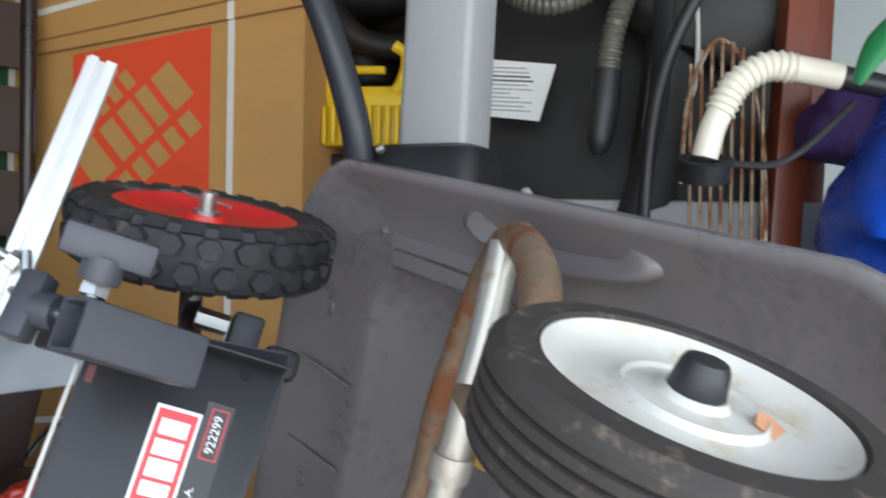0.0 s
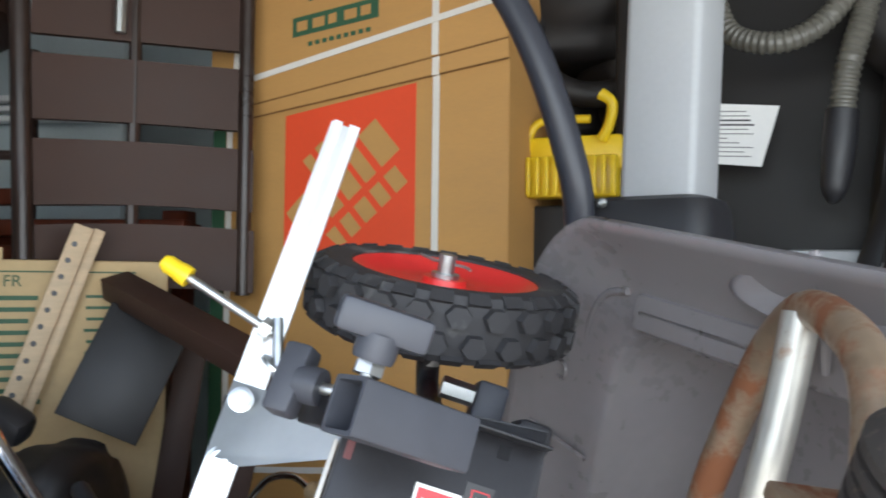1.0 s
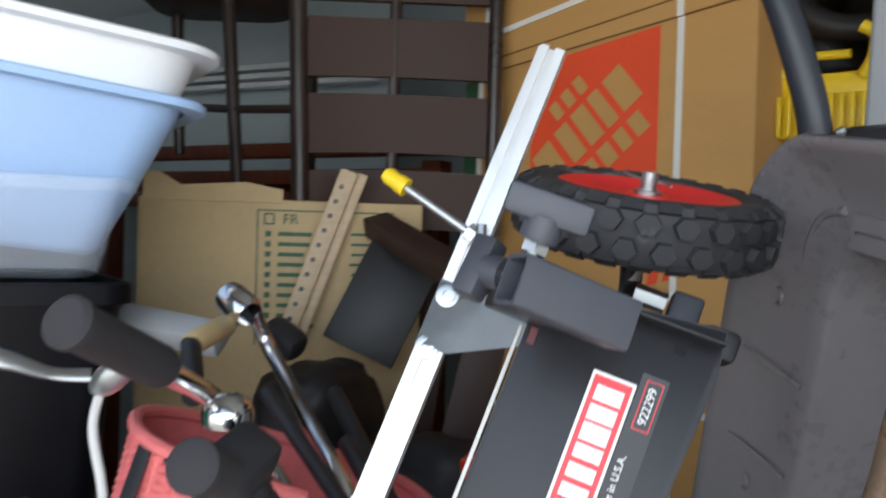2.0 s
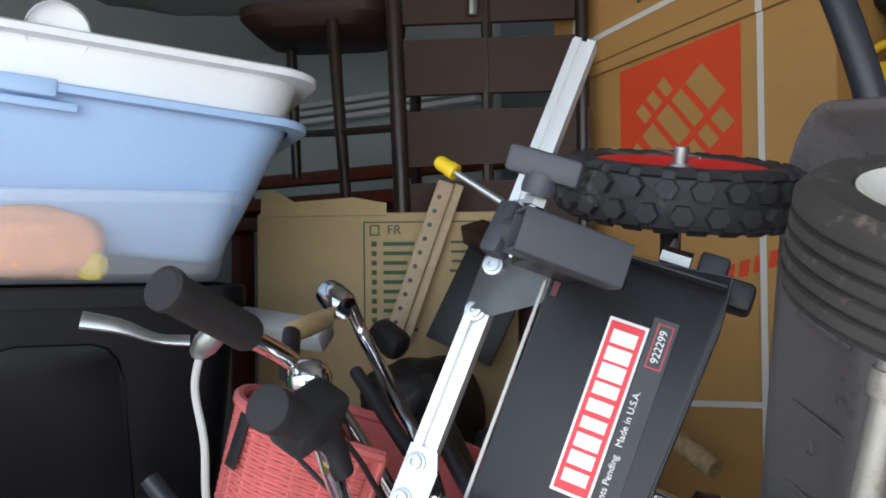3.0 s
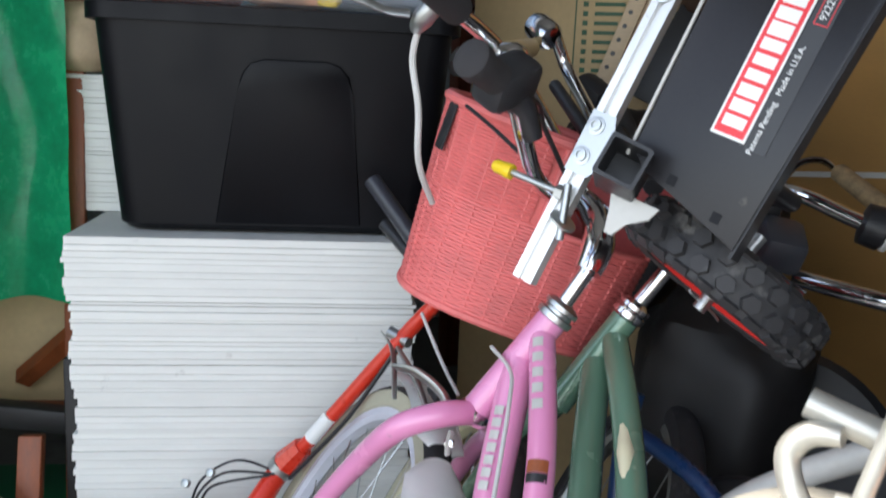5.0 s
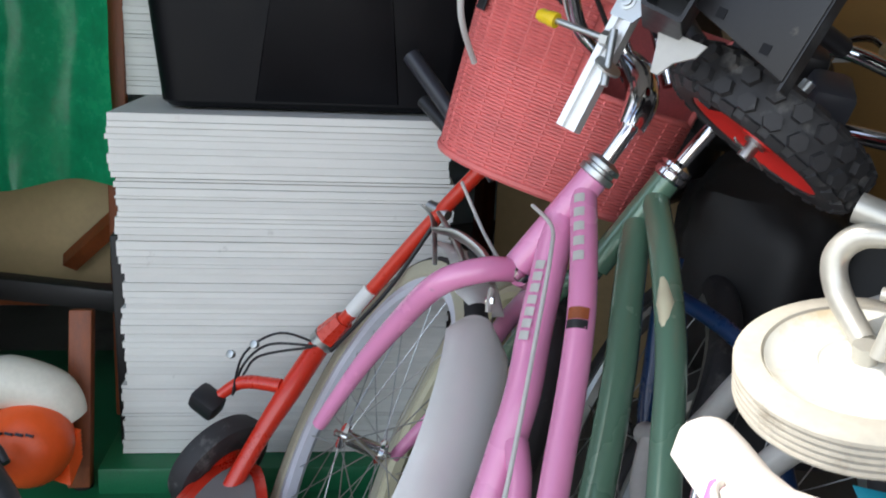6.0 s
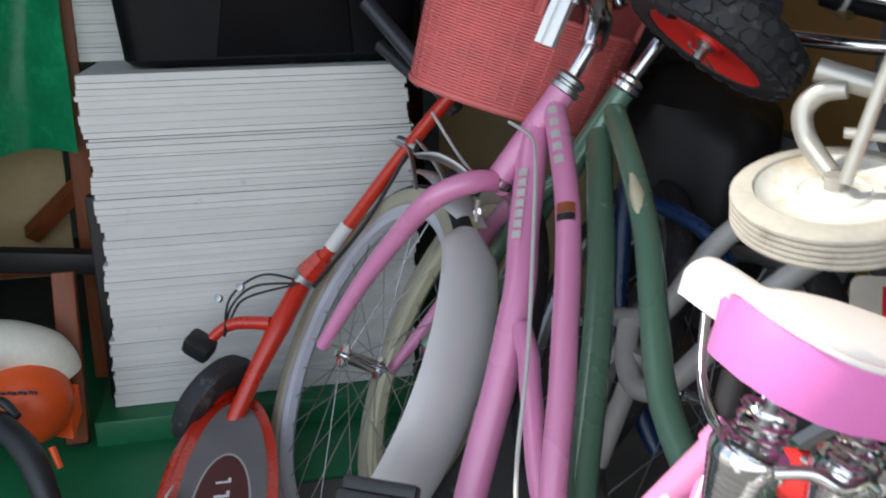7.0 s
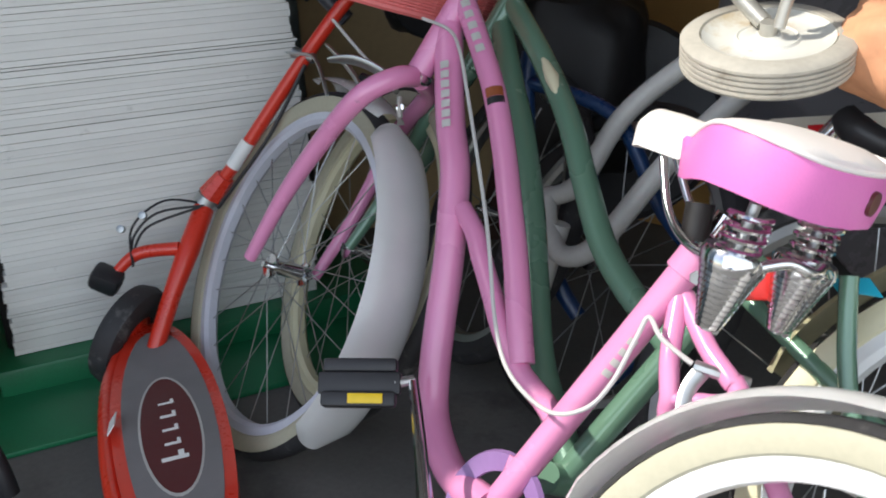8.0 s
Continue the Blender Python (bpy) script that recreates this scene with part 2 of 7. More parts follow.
def at(p, z=(0, 0, 1), x=None):
    return Matrix.Translation(V(p)) @ basis(z, x).to_4x4()


def thing(name, base, label, category, group="", kind=""):
    e = new(name)
    e.location = base
    e.empty_display_size = 0.05
    return tagged(e, label, category, group, kind)


def root_of(ob):
    """Where the frame of a part's mesh lies: things stand at their base, parts are drawn in world places."""
    return ob.location.copy() if ob.type == "EMPTY" else V(0, 0, 0)


def mesh_of(name, bm, material, smooth=40):
    bmesh.ops.recalc_face_normals(bm, faces=bm.faces)
    me = bpy.data.meshes.new(name)
    bm.to_mesh(me)
    bm.free()
    for m in (material if isinstance(material, (list, tuple)) else [material]):
        me.materials.append(m)
    if smooth and len(me.polygons):
        me.polygons.foreach_set("use_smooth", [True] * len(me.polygons))
        me.set_sharp_from_angle(angle=radians(smooth))
    return me


def part(name, bm, material, parent, label="", smooth=40):
    """Links a bmesh, given in world places, as one mesh object under a thing or a part."""
    ob = new(name, mesh_of(name, bm, material, smooth))
    ob.parent = parent
    ob.matrix_parent_inverse = Matrix.Translation(-root_of(parent))
    return tagged(ob, label)


def solo(name, bm, material, label, category, group="", kind="", smooth=40):
    return tagged(new(name, mesh_of(name, bm, material, smooth)), label, category, group, kind)


def B():
    return bmesh.new()


def box(bm, m, sx, sy, sz, bevel=0.0, seg=2):
    r = bmesh.ops.create_cube(bm, size=1.0, matrix=m @ Matrix.Diagonal((sx, sy, sz, 1)))
    if bevel:
        es = list({e for v in r["verts"] for e in v.link_edges})
        bmesh.ops.bevel(bm, geom=es, offset=bevel, segments=seg, affect="EDGES", profile=0.5)
    return bm


def smooth_path(pts, n=8, closed=False):
    pts = [V(p) for p in pts]
    if len(pts) < 3:
        return pts
    out = []
    k = len(pts)
    for i in range(k if closed else k - 1):
        if closed:
            a, b, c, d = (pts[(i + j) % k] for j in (-1, 0, 1, 2))
        else:
            a, b, c, d = pts[max(i - 1, 0)], pts[i], pts[i + 1], pts[min(i + 2, k - 1)]
        for s in range(n):
            t = s / n
            out.append(0.5 * (2 * b + (c - a) * t + (2 * a - 5 * b + 4 * c - d) * t * t + (3 * b - a - 3 * c + d) * t ** 3))
    if not closed:
        out.append(pts[-1])
    return out


def sweep(bm, pts, r, seg=12, n=8, closed=False, caps=True, flat=1.0, up=None):
    """A tube along a smooth path; r is one radius or one for each control point; flat squeezes it along up."""
    ctrl = [V(p) for p in pts]
    path = smooth_path(ctrl, n, closed)
    k = len(path)
    if isinstance(r, (list, tuple)):
        m = len(r)
        rad = []
        for i in range(k):
            u = i / max(1, k - 1) * (m - 1)
            j = min(int(u), m - 2)
            rad.append(r[j] + (r[j + 1] - r[j]) * (u - j))
    else:
        rad = [r] * k
    rings = []
    ref = V(up) if up is not None else None
    for i, p in enumerate(path):
        if closed:
            d = path[(i + 1) % k] - path[i - 1]
        else:
            d = path[min(i + 1, k - 1)] - path[max(i - 1, 0)]
        d.normalize()
        if ref is None:
            ref = d.orthogonal()
        x = (ref - d * ref.dot(d))
        if x.length < 1e-6:
            x = d.orthogonal()
        x.normalize()
        if up is None:
            ref = x
        y = d.cross(x)
        rings.append([bm.verts.new(p + rad[i] * (x * math.cos(a) * flat + y * math.sin(a))) for a in (2 * math.pi * j / seg for j in range(seg))])
    for i in range(k if closed else k - 1):
        a, b = rings[i], rings[(i + 1) % k]
        for j in range(seg):
            bm.faces.new((a[j], a[(j + 1) % seg], b[(j + 1) % seg], b[j]))
    if caps and not closed:
        bm.faces.new(rings[0][::-1])
        bm.faces.new(rings[-1])
    return bm


def rod(bm, a, b, r, seg=12, r2=None):
    return sweep(bm, [a, b], [r, r2 if r2 is not None else r], seg, 1)


def revolve(bm, m, prof, seg=32, closed_profile=False):
    """Turns a profile of (radius, height) round the z of m."""
    rings = []
    for rr, h in prof:
        if rr < 1e-5:
            rings.append([bm.verts.new(m @ V(0, 0, h))])
        else:
            rings.append([bm.verts.new(m @ V(rr * math.cos(2 * math.pi * j / seg), rr * math.sin(2 * math.pi * j / seg), h)) for j in range(seg)])
    k = len(rings)
    for i in range(k if closed_profile else k - 1):
        a, b = rings[i], rings[(i + 1) % k]
        for j in range(seg):
            jj = (j + 1) % seg
            if len(a) == 1 and len(b) == 1:
                continue
            if len(a) == 1:
                bm.faces.new((a[0], b[jj], b[j]))
            elif len(b) == 1:
                bm.faces.new((a[j], a[jj], b[0]))
            else:
                bm.faces.new((a[j], a[jj], b[jj], b[j]))
    return bm


def slab(bm, m, outline, thick, bevel=0.0):
    """A flat piece of the given outline (in the x, y of m), thick along z."""
    lo = [bm.verts.new(m @ V(x, y, 0)) for x, y in outline]
    hi = [bm.verts.new(m @ V(x, y, thick)) for x, y in outline]
    k = len(outline)
    fs = [bm.faces.new(lo[::-1]), bm.faces.new(hi)]
    for j in range(k):
        fs.append(bm.faces.new((lo[j], lo[(j + 1) % k], hi[(j + 1) % k], hi[j])))
    if bevel:
        es = list({e for f in fs[:2] for e in f.edges})
        bmesh.ops.bevel(bm, geom=es, offset=bevel, segments=2, affect="EDGES", profile=0.5)
    return bm


def rounded(w, h, r, n=5):
    out = []
    for cx, cy, a0 in ((w / 2 - r, h / 2 - r, 0), (-w / 2 + r, h / 2 - r, 90), (-w / 2 + r, -h / 2 + r, 180), (w / 2 - r, -h / 2 + r, 270)):
        for i in range(n + 1):
            a = radians(a0 + 90 * i / n)
            out.append((cx + r * math.cos(a), cy + r * math.sin(a)))
    return out


def loft(bm, loops, cap0=True, cap1=True):
    rings = [[bm.verts.new(p) for p in lp] for lp in loops]
    for a, b in zip(rings, rings[1:]):
        k = len(a)
        for j in range(k):
            bm.faces.new((a[j], a[(j + 1) % k], b[(j + 1) % k], b[j]))
    if cap0:
        bm.faces.new(rings[0][::-1])
    if cap1:
        bm.faces.new(rings[-1])
    return bm


def writing(name, text, size, m, material, parent, depth=0.0004):
    c = bpy.data.curves.new(name, "FONT")
    c.body, c.size, c.extrude = text, size, depth
    c.align_x, c.align_y = "CENTER", "CENTER"
    tmp = new(name + "_tmp", c)
    me = bpy.data.meshes.new_from_object(tmp)
    bpy.data.objects.remove(tmp)
    me.transform(m)
    me.materials.clear()
    me.materials.append(material)
    ob = new(name, me)
    ob.parent = parent
    ob.matrix_parent_inverse = Matrix.Translation(-root_of(parent))
    return ob

# ---- setting ----
# edges of the unseen front wall, placed to bound sun and daylight inside
ROOF_Y, ROOF_Z, JAMB_X = -0.10, 2.12, -1.22
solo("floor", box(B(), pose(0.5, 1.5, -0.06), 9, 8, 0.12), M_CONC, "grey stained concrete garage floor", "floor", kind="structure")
# unseen ground, works as a daylight reflector
solo("ground", box(B(), pose(0, -30, -0.12), 120, 62, 0.1), M_DRIVE, "unseen concrete ground outside, pale to bounce daylight indoors", "ground", kind="structure")
solo("wall_back", box(B(), pose(0.5, 3.25, 1.3), 7.2, 0.1, 2.7), M_WALL, "pale blue-grey painted back wall", "wall", kind="structure")
solo("wall_left", box(B(), pose(-3.05, 1.4, 1.3), 0.1, 3.8, 2.7), M_WALL, "pale painted side wall", "wall", kind="structure")
solo("wall_right", box(B(), pose(4.05, 1.4, 1.3), 0.1, 3.8, 2.7), M_WALL, "pale painted side wall", "wall", kind="structure")
solo("ceiling", box(B(), pose(0.5, 1.4, 2.7), 7.2, 3.9, 0.1), M_CEIL, "plain garage ceiling", "ceiling", kind="structure")
solo("wall_front_header", box(B(), pose(0.5, ROOF_Y, (ROOF_Z + 2.7) / 2), 7.2, 0.12, 2.7 - ROOF_Z), M_WALL, "unseen wall above the garage door opening, placed to shade the sun", "wall", kind="structure")
solo("wall_front_left", box(B(), pose((JAMB_X - 3.1) / 2, ROOF_Y, ROOF_Z / 2), abs(JAMB_X + 3.1), 0.12, ROOF_Z), M_WALL, "unseen wall beside the garage door opening, placed to limit the daylight", "wall", kind="structure")
# added out of view: cuts the sun off left of the saddle
solo("wall_sun_blocker", box(B(), pose(-4.53, -1.60, 2.25), 5.0, 0.12, 4.8), M_WALL, "unseen wall added outside to keep the sun off the left side", "wall", kind="structure")

# ---- board stack with bins ----
SO, SU, SV = V(-1.27, 0.415, 0), V(0.443, 0.896, 0), V(-0.896, 0.443, 0)


def S(u, v, z):
    return SO + SU * u + SV * v + V(0, 0, z)


def SM(u, v, z):
    return Matrix.Translation(S(u, v, z)) @ Matrix((SU, SV, V(0, 0, 1))).transposed().to_4x4()


def board_stack(name, u0, u1, v0, v1, z0, z1, count, label, rng):
    st = thing(name, S((u0 + u1) / 2, (v0 + v1) / 2, z0), label, "board stack")
    share = [rng.choice((0.55, 0.8, 1.0, 1.0, 1.2, 1.5)) for _ in range(count)]
    z = z0
    for i in range(count):
        t = (z1 - z0) * share[i] / sum(share)
        du, dv = rng.uniform(-0.004, 0.004), rng.uniform(-0.0015, 0.002)
        du += 0.018 * math.sin(i / count * 3.0) - (0.006 if (i // 7) % 2 else 0)
        m = SM((u0 + u1) / 2 + du - 0.01, (v0 + v1) / 2 + dv, z + t / 2)
        bm = box(B(), m, u1 - u0, v1 - v0, t - rng.choice((0.0001, 0.0002, 0.0002, 0.0003, 0.0005, 0.0016)), 0.0004, 1)
        part("board", bm, M_BOARD, st, smooth=0)
        z += t
    return st


rng = random.Random(4)
board_stack("board_stack", 0.0, 0.655, 0.0, 0.62, 0.07, 0.778, 58, "tall stack of white ceiling boards with ragged edges", rng)
board_stack("board_stack_far", -0.075, 0.25, 0.33, 0.70, 0.779, 1.075, 22, "second pile of white boards behind the black tote", rng)


def tub(name, m, w0, d0, w1, d1, h, r, mats, label, category, wall=0.003, rim=0.02, rim_h=0.02, lidless=True):
    """A tapered storage bin with rounded corners, a hollow inside and a rolled rim; base at m."""
    t = thing(name, m.translation, label, category)
    def lp(k, z, inset=0.0):
        w, d = w0 + (w1 - w0) * k - 2 * inset, d0 + (d1 - d0) * k - 2 * inset
        return [m @ V(x, y, z) for x, y in rounded(w, d, r, 5)]
    loops = [lp(0, 0.004, 0.012), lp(0.02, 0.016), lp(0.35, h * 0.35), lp(0.7, h * 0.7), lp(1, h)]
    inner = [lp(1, h, wall), lp(0.5, h * 0.5, wall), lp(0.03, 0.02, wall)]
    part("body", loft(B(), loops + inner), mats[0], t)
    bm = B()
    pr = [lp(1, h - rim_h, -0.002), lp(1, h - rim_h, -rim), lp(1, h, -rim), lp(1, h + 0.004, -rim + 0.005), lp(1, h + 0.003, wall)]
    loft(bm, pr, False, False)
    part("rim", bm, mats[1], t)
    return t
tote = tub("black_tote", SM(0.380, 0.262, 0.780), 0.605, 0.40, 0.68, 0.47, 0.428, 0.05, (M_TOTE, M_TOTE), "black plastic storage tote on the board stack", "storage tote", rim=0.012, rim_h=0.03)
# moulded recess frame of its front
bm = B()
arch_m = SM(0.42, 0.041, 1.03) @ pose(0, 0, 0, 90 + 6.2)
slab(bm, arch_m, [(-0.158, -0.232), (0.128, -0.232), (0.104, 0.030), (0.097, 0.060), (0.080, 0.080), (0.055, 0.088), (-0.062, 0.088), (-0.088, 0.080), (-0.104, 0.060), (-0.112, 0.030)], 0.006, 0.004)
part("moulded_arch", bm, M_TOTE, tote)
clear = tub("clear_bin", SM(0.39, 0.262, 1.212), 0.60, 0.40, 0.655, 0.455, 0.160, 0.05, (M_CLEAR, M_CLEAR), "clear plastic storage bin holding orange things", "storage bin", rim=0.02, rim_h=0.02)


def lump(name, m, sx, sy, sz, material, label, cat, seed, rough=0.25):
    bm = B()
    bmesh.ops.create_icosphere(bm, subdivisions=4, radius=0.5)
    for v in bm.verts:
        q = v.co * 3 + V(seed, seed * 2, 0)
        v.co *= 1 + rough * noise.noise(q) + rough * 0.4 * noise.noise(q * 2.7)
        for i in range(3):
            v.co[i] = math.copysign(abs(v.co[i] * 2) ** 0.7 / 2, v.co[i])
        v.co.z = max(v.co.z, -0.45)
    bmesh.ops.transform(bm, matrix=m @ Matrix.Diagonal((sx, sy, sz, 1)), verts=bm.verts)
    return solo(name, bm, material, label, cat)


lump("folded_cloth", SM(0.195, 0.145, 1.286), 0.25, 0.17, 0.138, M_PEACH, "folded orange-red cloth inside the clear bin", "cloth", 1)
lump("crumpled_wrap", SM(0.385, 0.125, 1.282), 0.22, 0.13, 0.130, M_PEACH2, "crumpled peach wrapping paper inside the clear bin", "paper", 2)
lump("tissue_paper", SM(0.30, 0.150, 1.325), 0.22, 0.12, 0.060, M_OFFWHITE, "crumpled white tissue paper in the clear bin", "paper", 3)
lump("yellow_ribbon", SM(0.475, 0.085, 1.245), 0.05, 0.03, 0.05, M_YELLOW, "small yellow ribbon ball in the clear bin", "ribbon", 5)

# the blue tote sits aslant in the clear bin, the white tub in the blue tote
SLANT = pose(0, 0, 0, 0, 6)
BLUE_M = SM(0.465, 0.30, 1.268) @ SLANT
blue = tub("blue_tote", BLUE_M, 0.47, 0.33, 0.66, 0.48, 0.272, 0.07, (M_BLUETOTE, M_BLUETOTE), "pale blue plastic tote under a white tub", "storage tote", rim=0.030, rim_h=0.012)
part("latch", box(B(), BLUE_M @ pose(-0.115, -0.268, 0.264), 0.09, 0.016, 0.030, 0.005), M_BLUETOTE, blue)
part("latch_rib", box(B(), BLUE_M @ pose(-0.115, -0.258, 0.238), 0.16, 0.010, 0.016, 0.004), M_BLUETOTE, blue)
WHITE_M = SM(0.465, 0.30, 1.546) @ SLANT
white = tub("white_tub", WHITE_M, 0.62, 0.44, 0.70, 0.51, 0.080, 0.08, (M_WHITELID, M_WHITELID), "white plastic tub with a wide rim, nested in a blue tote", "storage tub", rim=0.045, rim_h=0.012)
part("handle", revolve(B(), WHITE_M @ pose(-0.05, -0.27, 0.082, -60), [(0.050, -0.008), (0.052, 0), (0.048, 0.008), (0, 0.012)], 24), M_WHITELID, white)
part("side_wall", loft(B(), [[WHITE_M @ V(x, y, z) for x, y in rounded(w, d, 0.09)] for z, w, d in ((0.002, 0.70, 0.50), (0.070, 0.735, 0.53))], False, False), M_WHITELID, white)

sack = lump("paper_sack", SM(-0.070, 0.40, 1.150), 0.17, 0.22, 0.155, M_KRAFT, "crumpled brown paper sack on the white boards", "paper sack", 7, 0.22)

# ---- big strapped carton ----
BU, BN = V(0.99, -0.14, 0).normalized(), V(-0.14, -0.99, 0).normalized()
BO = V(-0.457, 1.96, 0)


def BM(u, out, z):
    return Matrix.Translation(BO + BU * u + BN * out + V(0, 0, z)) @ Matrix((BU, -BN, V(0, 0, 1))).transposed().to_4x4()


def BP(u, out, z):
    return BM(u, out, z).translation


bx = thing("cardboard_box", BO + BU * -0.15, "large brown cardboard box bound with white straps", "cardboard box")
part("carton", box(B(), BM(-0.158, -0.25, 1.06), 0.728, 0.5, 2.12, 0.006), M_CARD, bx)
# the top flap lies over the body, its lower edge rising towards the corner
bm = B()
fl = [(-0.522, 1.686), (0.206, 1.782), (0.206, 2.12), (-0.522, 2.12)]
slab(bm, BM(0, 0.0005, 0) @ pose(0, 0, 0, 90), [(x, z) for x, z in fl], 0.008, 0.001)
part("flap", bm, M_CARD, bx)
bm = B()
slab(bm, BM(0, 0.0085, 0) @ pose(0, 0, 0, 90), [(-0.522, 1.712), (0.206, 1.822), (0.206, 2.119), (-0.522, 2.119)], 0.004, 0.001)
part("flap", bm, M_CARD, bx)
# dark line drawn below each flap as its crease shade
for z0, z1, o_ in ((1.686, 1.782, 0.0082), (1.712, 1.822, 0.0122)):
    part("flap_shade_line", sweep(B(), [BP(-0.522, o_ - 0.003, z0 - 0.001), BP(0.206, o_ - 0.003, z1 - 0.001)], 0.0022, 6, 1), M_FLAPSHADE, bx)
logo = part("logo_print", slab(B(), BM(0, 0.0004, 0) @ pose(0, 0, 0, 90), [(-0.322, 1.395), (0.0, 1.400), (0.0, 1.748), (-0.322, 1.698)], 0.0012), M_ORANGE, bx)
# slanted plain bars in place of the lettering
bm = B()
ca, sa = math.cos(radians(41)), math.sin(radians(41))


def logo_bar(s0, s1, t0, t1):
    pts = [(-0.161 + s * ca - t * sa, 1.556 + s * sa + t * ca) for s, t in ((s0, t0), (s1, t0), (s1, t1), (s0, t1))]
    pts = [(min(max(x, -0.316), -0.004), min(max(z, 1.41), 1.715)) for x, z in pts]
    slab(bm, BM(0, 0.0017, 0) @ pose(0, 0, 0, 90), pts, 0.0006)


for s0, s1 in ((-0.17, -0.105), (-0.085, -0.045), (-0.03, 0.012), (0.025, 0.058), (0.075, 0.13)):
    logo_bar(s0, s1, -0.04, 0.05)
for s0, s1 in ((-0.12, -0.09), (-0.075, -0.045), (-0.03, 0.005), (0.02, 0.05), (0.065, 0.10)):
    logo_bar(s0, s1, -0.105, -0.058)
for s0, s1 in ((-0.06, -0.035), (-0.02, 0.005), (0.02, 0.045)):
    logo_bar(s0, s1, 0.066, 0.105)
part("logo_pattern", bm, M_CARD, bx)
part("green_band", slab(B(), BM(0, 0.0004, 0) @ pose(0, 0, 0, 90), [(-0.522, 0.05), (-0.485, 0.05), (-0.485, 1.68), (-0.522, 1.675)], 0.001), M_DKGREEN, bx)
ban = part("banner_print", slab(B(), BM(0, 0.0124, 0) @ pose(0, 0, 0, 90), [(-0.30, 1.868), (-0.085, 1.892), (-0.085, 1.935), (-0.30, 1.911)], 0.0008), M_DKGREEN, bx)
for i, w in enumerate((0.026, 0.03, 0.02, 0.03, 0.024)):
    x0 = -0.288 + i * 0.04
    bm = slab(B(), BM(0, 0.0134, 0) @ pose(0, 0, 0, 90), [(x0, 1.880 + 0.0045 * i), (x0 + w, 1.8835 + 0.0045 * i), (x0 + w, 1.9045 + 0.0045 * i), (x0, 1.901 + 0.0045 * i)], 0.0006)
    part("banner_bar", bm, M_CARD, bx)
for k in range(2):
    bm = B()
    for i in range(9):
        x0 = -0.26 + i * 0.018
        dz = (1.846, 1.945)[k] + 0.111 * (x0 + 0.26) 
        slab(bm, BM(0, 0.0124, 0) @ pose(0, 0, 0, 90), [(x0, dz), (x0 + 0.012, dz + 0.001), (x0 + 0.012, dz + 0.011), (x0, dz + 0.010)], 0.0006)
    part("small_print", bm, M_DKGREEN, bx)


def strap(name, pts, w):
    bm = B()
    for a, b in zip(pts, pts[1:]):
        d = (b - a).normalized()
        m = Matrix.Translation((a + b) / 2) @ basis(BN, d).to_4x4()
        box(bm, m, (b - a).length + 0.002, w, 0.0016)
    part(name, bm, M_STRAP, bx)


strap("strap", [BP(-0.473, 0.003, 0.02), BP(-0.473, 0.004, 1.70), BP(-0.452, 0.0145, 1.78), BP(-0.430, 0.0145, 2.12)], 0.015)
strap("strap", [BP(0.046, 0.003, 0.02), BP(0.047, 0.004, 1.76), BP(0.048, 0.0145, 1.80), BP(0.05, 0.0145, 2.12)], 0.015)
strap("strap", [BP(-0.522, 0.0165, 1.762), BP(0.206, 0.0165, 1.903)], 0.013)
strap("strap", [BP(-0.522, 0.003, 0.90), BP(0.206, 0.003, 0.965)], 0.013)
bm = B()
for i in range(5):
    x0 = -0.05 + i * 0.035
    slab(bm, BM(0, 0.0006, 0) @ pose(0, 0, 0, 90), [(x0, 1.20 + 0.01 * i), (x0 + 0.024, 1.206 + 0.01 * i), (x0 + 0.03, 1.24 + 0.01 * i), (x0 + 0.006, 1.236 + 0.01 * i)], 0.0006)
part("print_pattern", bm, M_ORANGE, bx)
bm = sweep(B(), [BP(-0.52, 0.008, 1.80), BP(-0.55, 0.03, 1.795), BP(-0.575, 0.02, 1.775), BP(-0.56, 0.03, 1.79)], 0.003, 6, 4)
part("strap_tail", bm, M_STRAP, bx)

# ---- folding tool stand with aluminium rail and two wheels ----
TO, TX, TY, TZ = V(-0.116, 0.7935, 1.0455), V(0.8812, 0.3542, -0.3132), V(0.1992, 0.3228, 0.9253), V(0.4288, -0.8777, 0.2139)


def T(x, y, z):
    return TO + TX * x + TY * y + TZ * z


def TM(x, y, z):
    return Matrix.Translation(T(x, y, z)) @ Matrix((TX, TY, TZ)).transposed().to_4x4()


stand = thing("tool_stand", V(-0.15, 0.86, 0.72), "charcoal steel folding tool stand with aluminium rail and wheels", "tool stand")
face = part("panel", slab(B(), TM(0, 0, -0.003), [(-0.062, 0.196), (-0.026, 0.214), (0.086, 0.226), (0.089, 0.18), (0.072, -0.096), (-0.045, -0.06), (-0.064, -0.044)], 0.003, 0.0008), M_STEELPANEL, stand)
bm = B()
for a, b in (((0.086, 0.226), (0.089, 0.18)), ((0.089, 0.18), (0.072, -0.104)), ((-0.026, 0.214), (0.086, 0.226)), ((-0.064, -0.044), (-0.062, 0.196))):
    pa, pb = T(a[0], a[1], -0.020), T(b[0], b[1], -0.020)
    d = (pb - pa)
    box(bm, Matrix.Translation((pa + pb) / 2) @ basis(TZ, d).to_4x4(), d.length, 0.003, 0.036)
part("flange", bm, M_STEELPANEL, stand)
part("edge_strip", box(B(), Matrix.Translation(T(-0.0675, 0.06, 0.0)) @ Matrix((TX, TY, TZ)).transposed().to_4x4(), 0.0035, 0.225, 0.004, 0.001), M_GREYWHITE, stand, "pale worn edge strip")
part("red_badge", box(B(), TM(-0.0560, 0.168, 0.0008), 0.006, 0.014, 0.001), M_MAROON, stand)
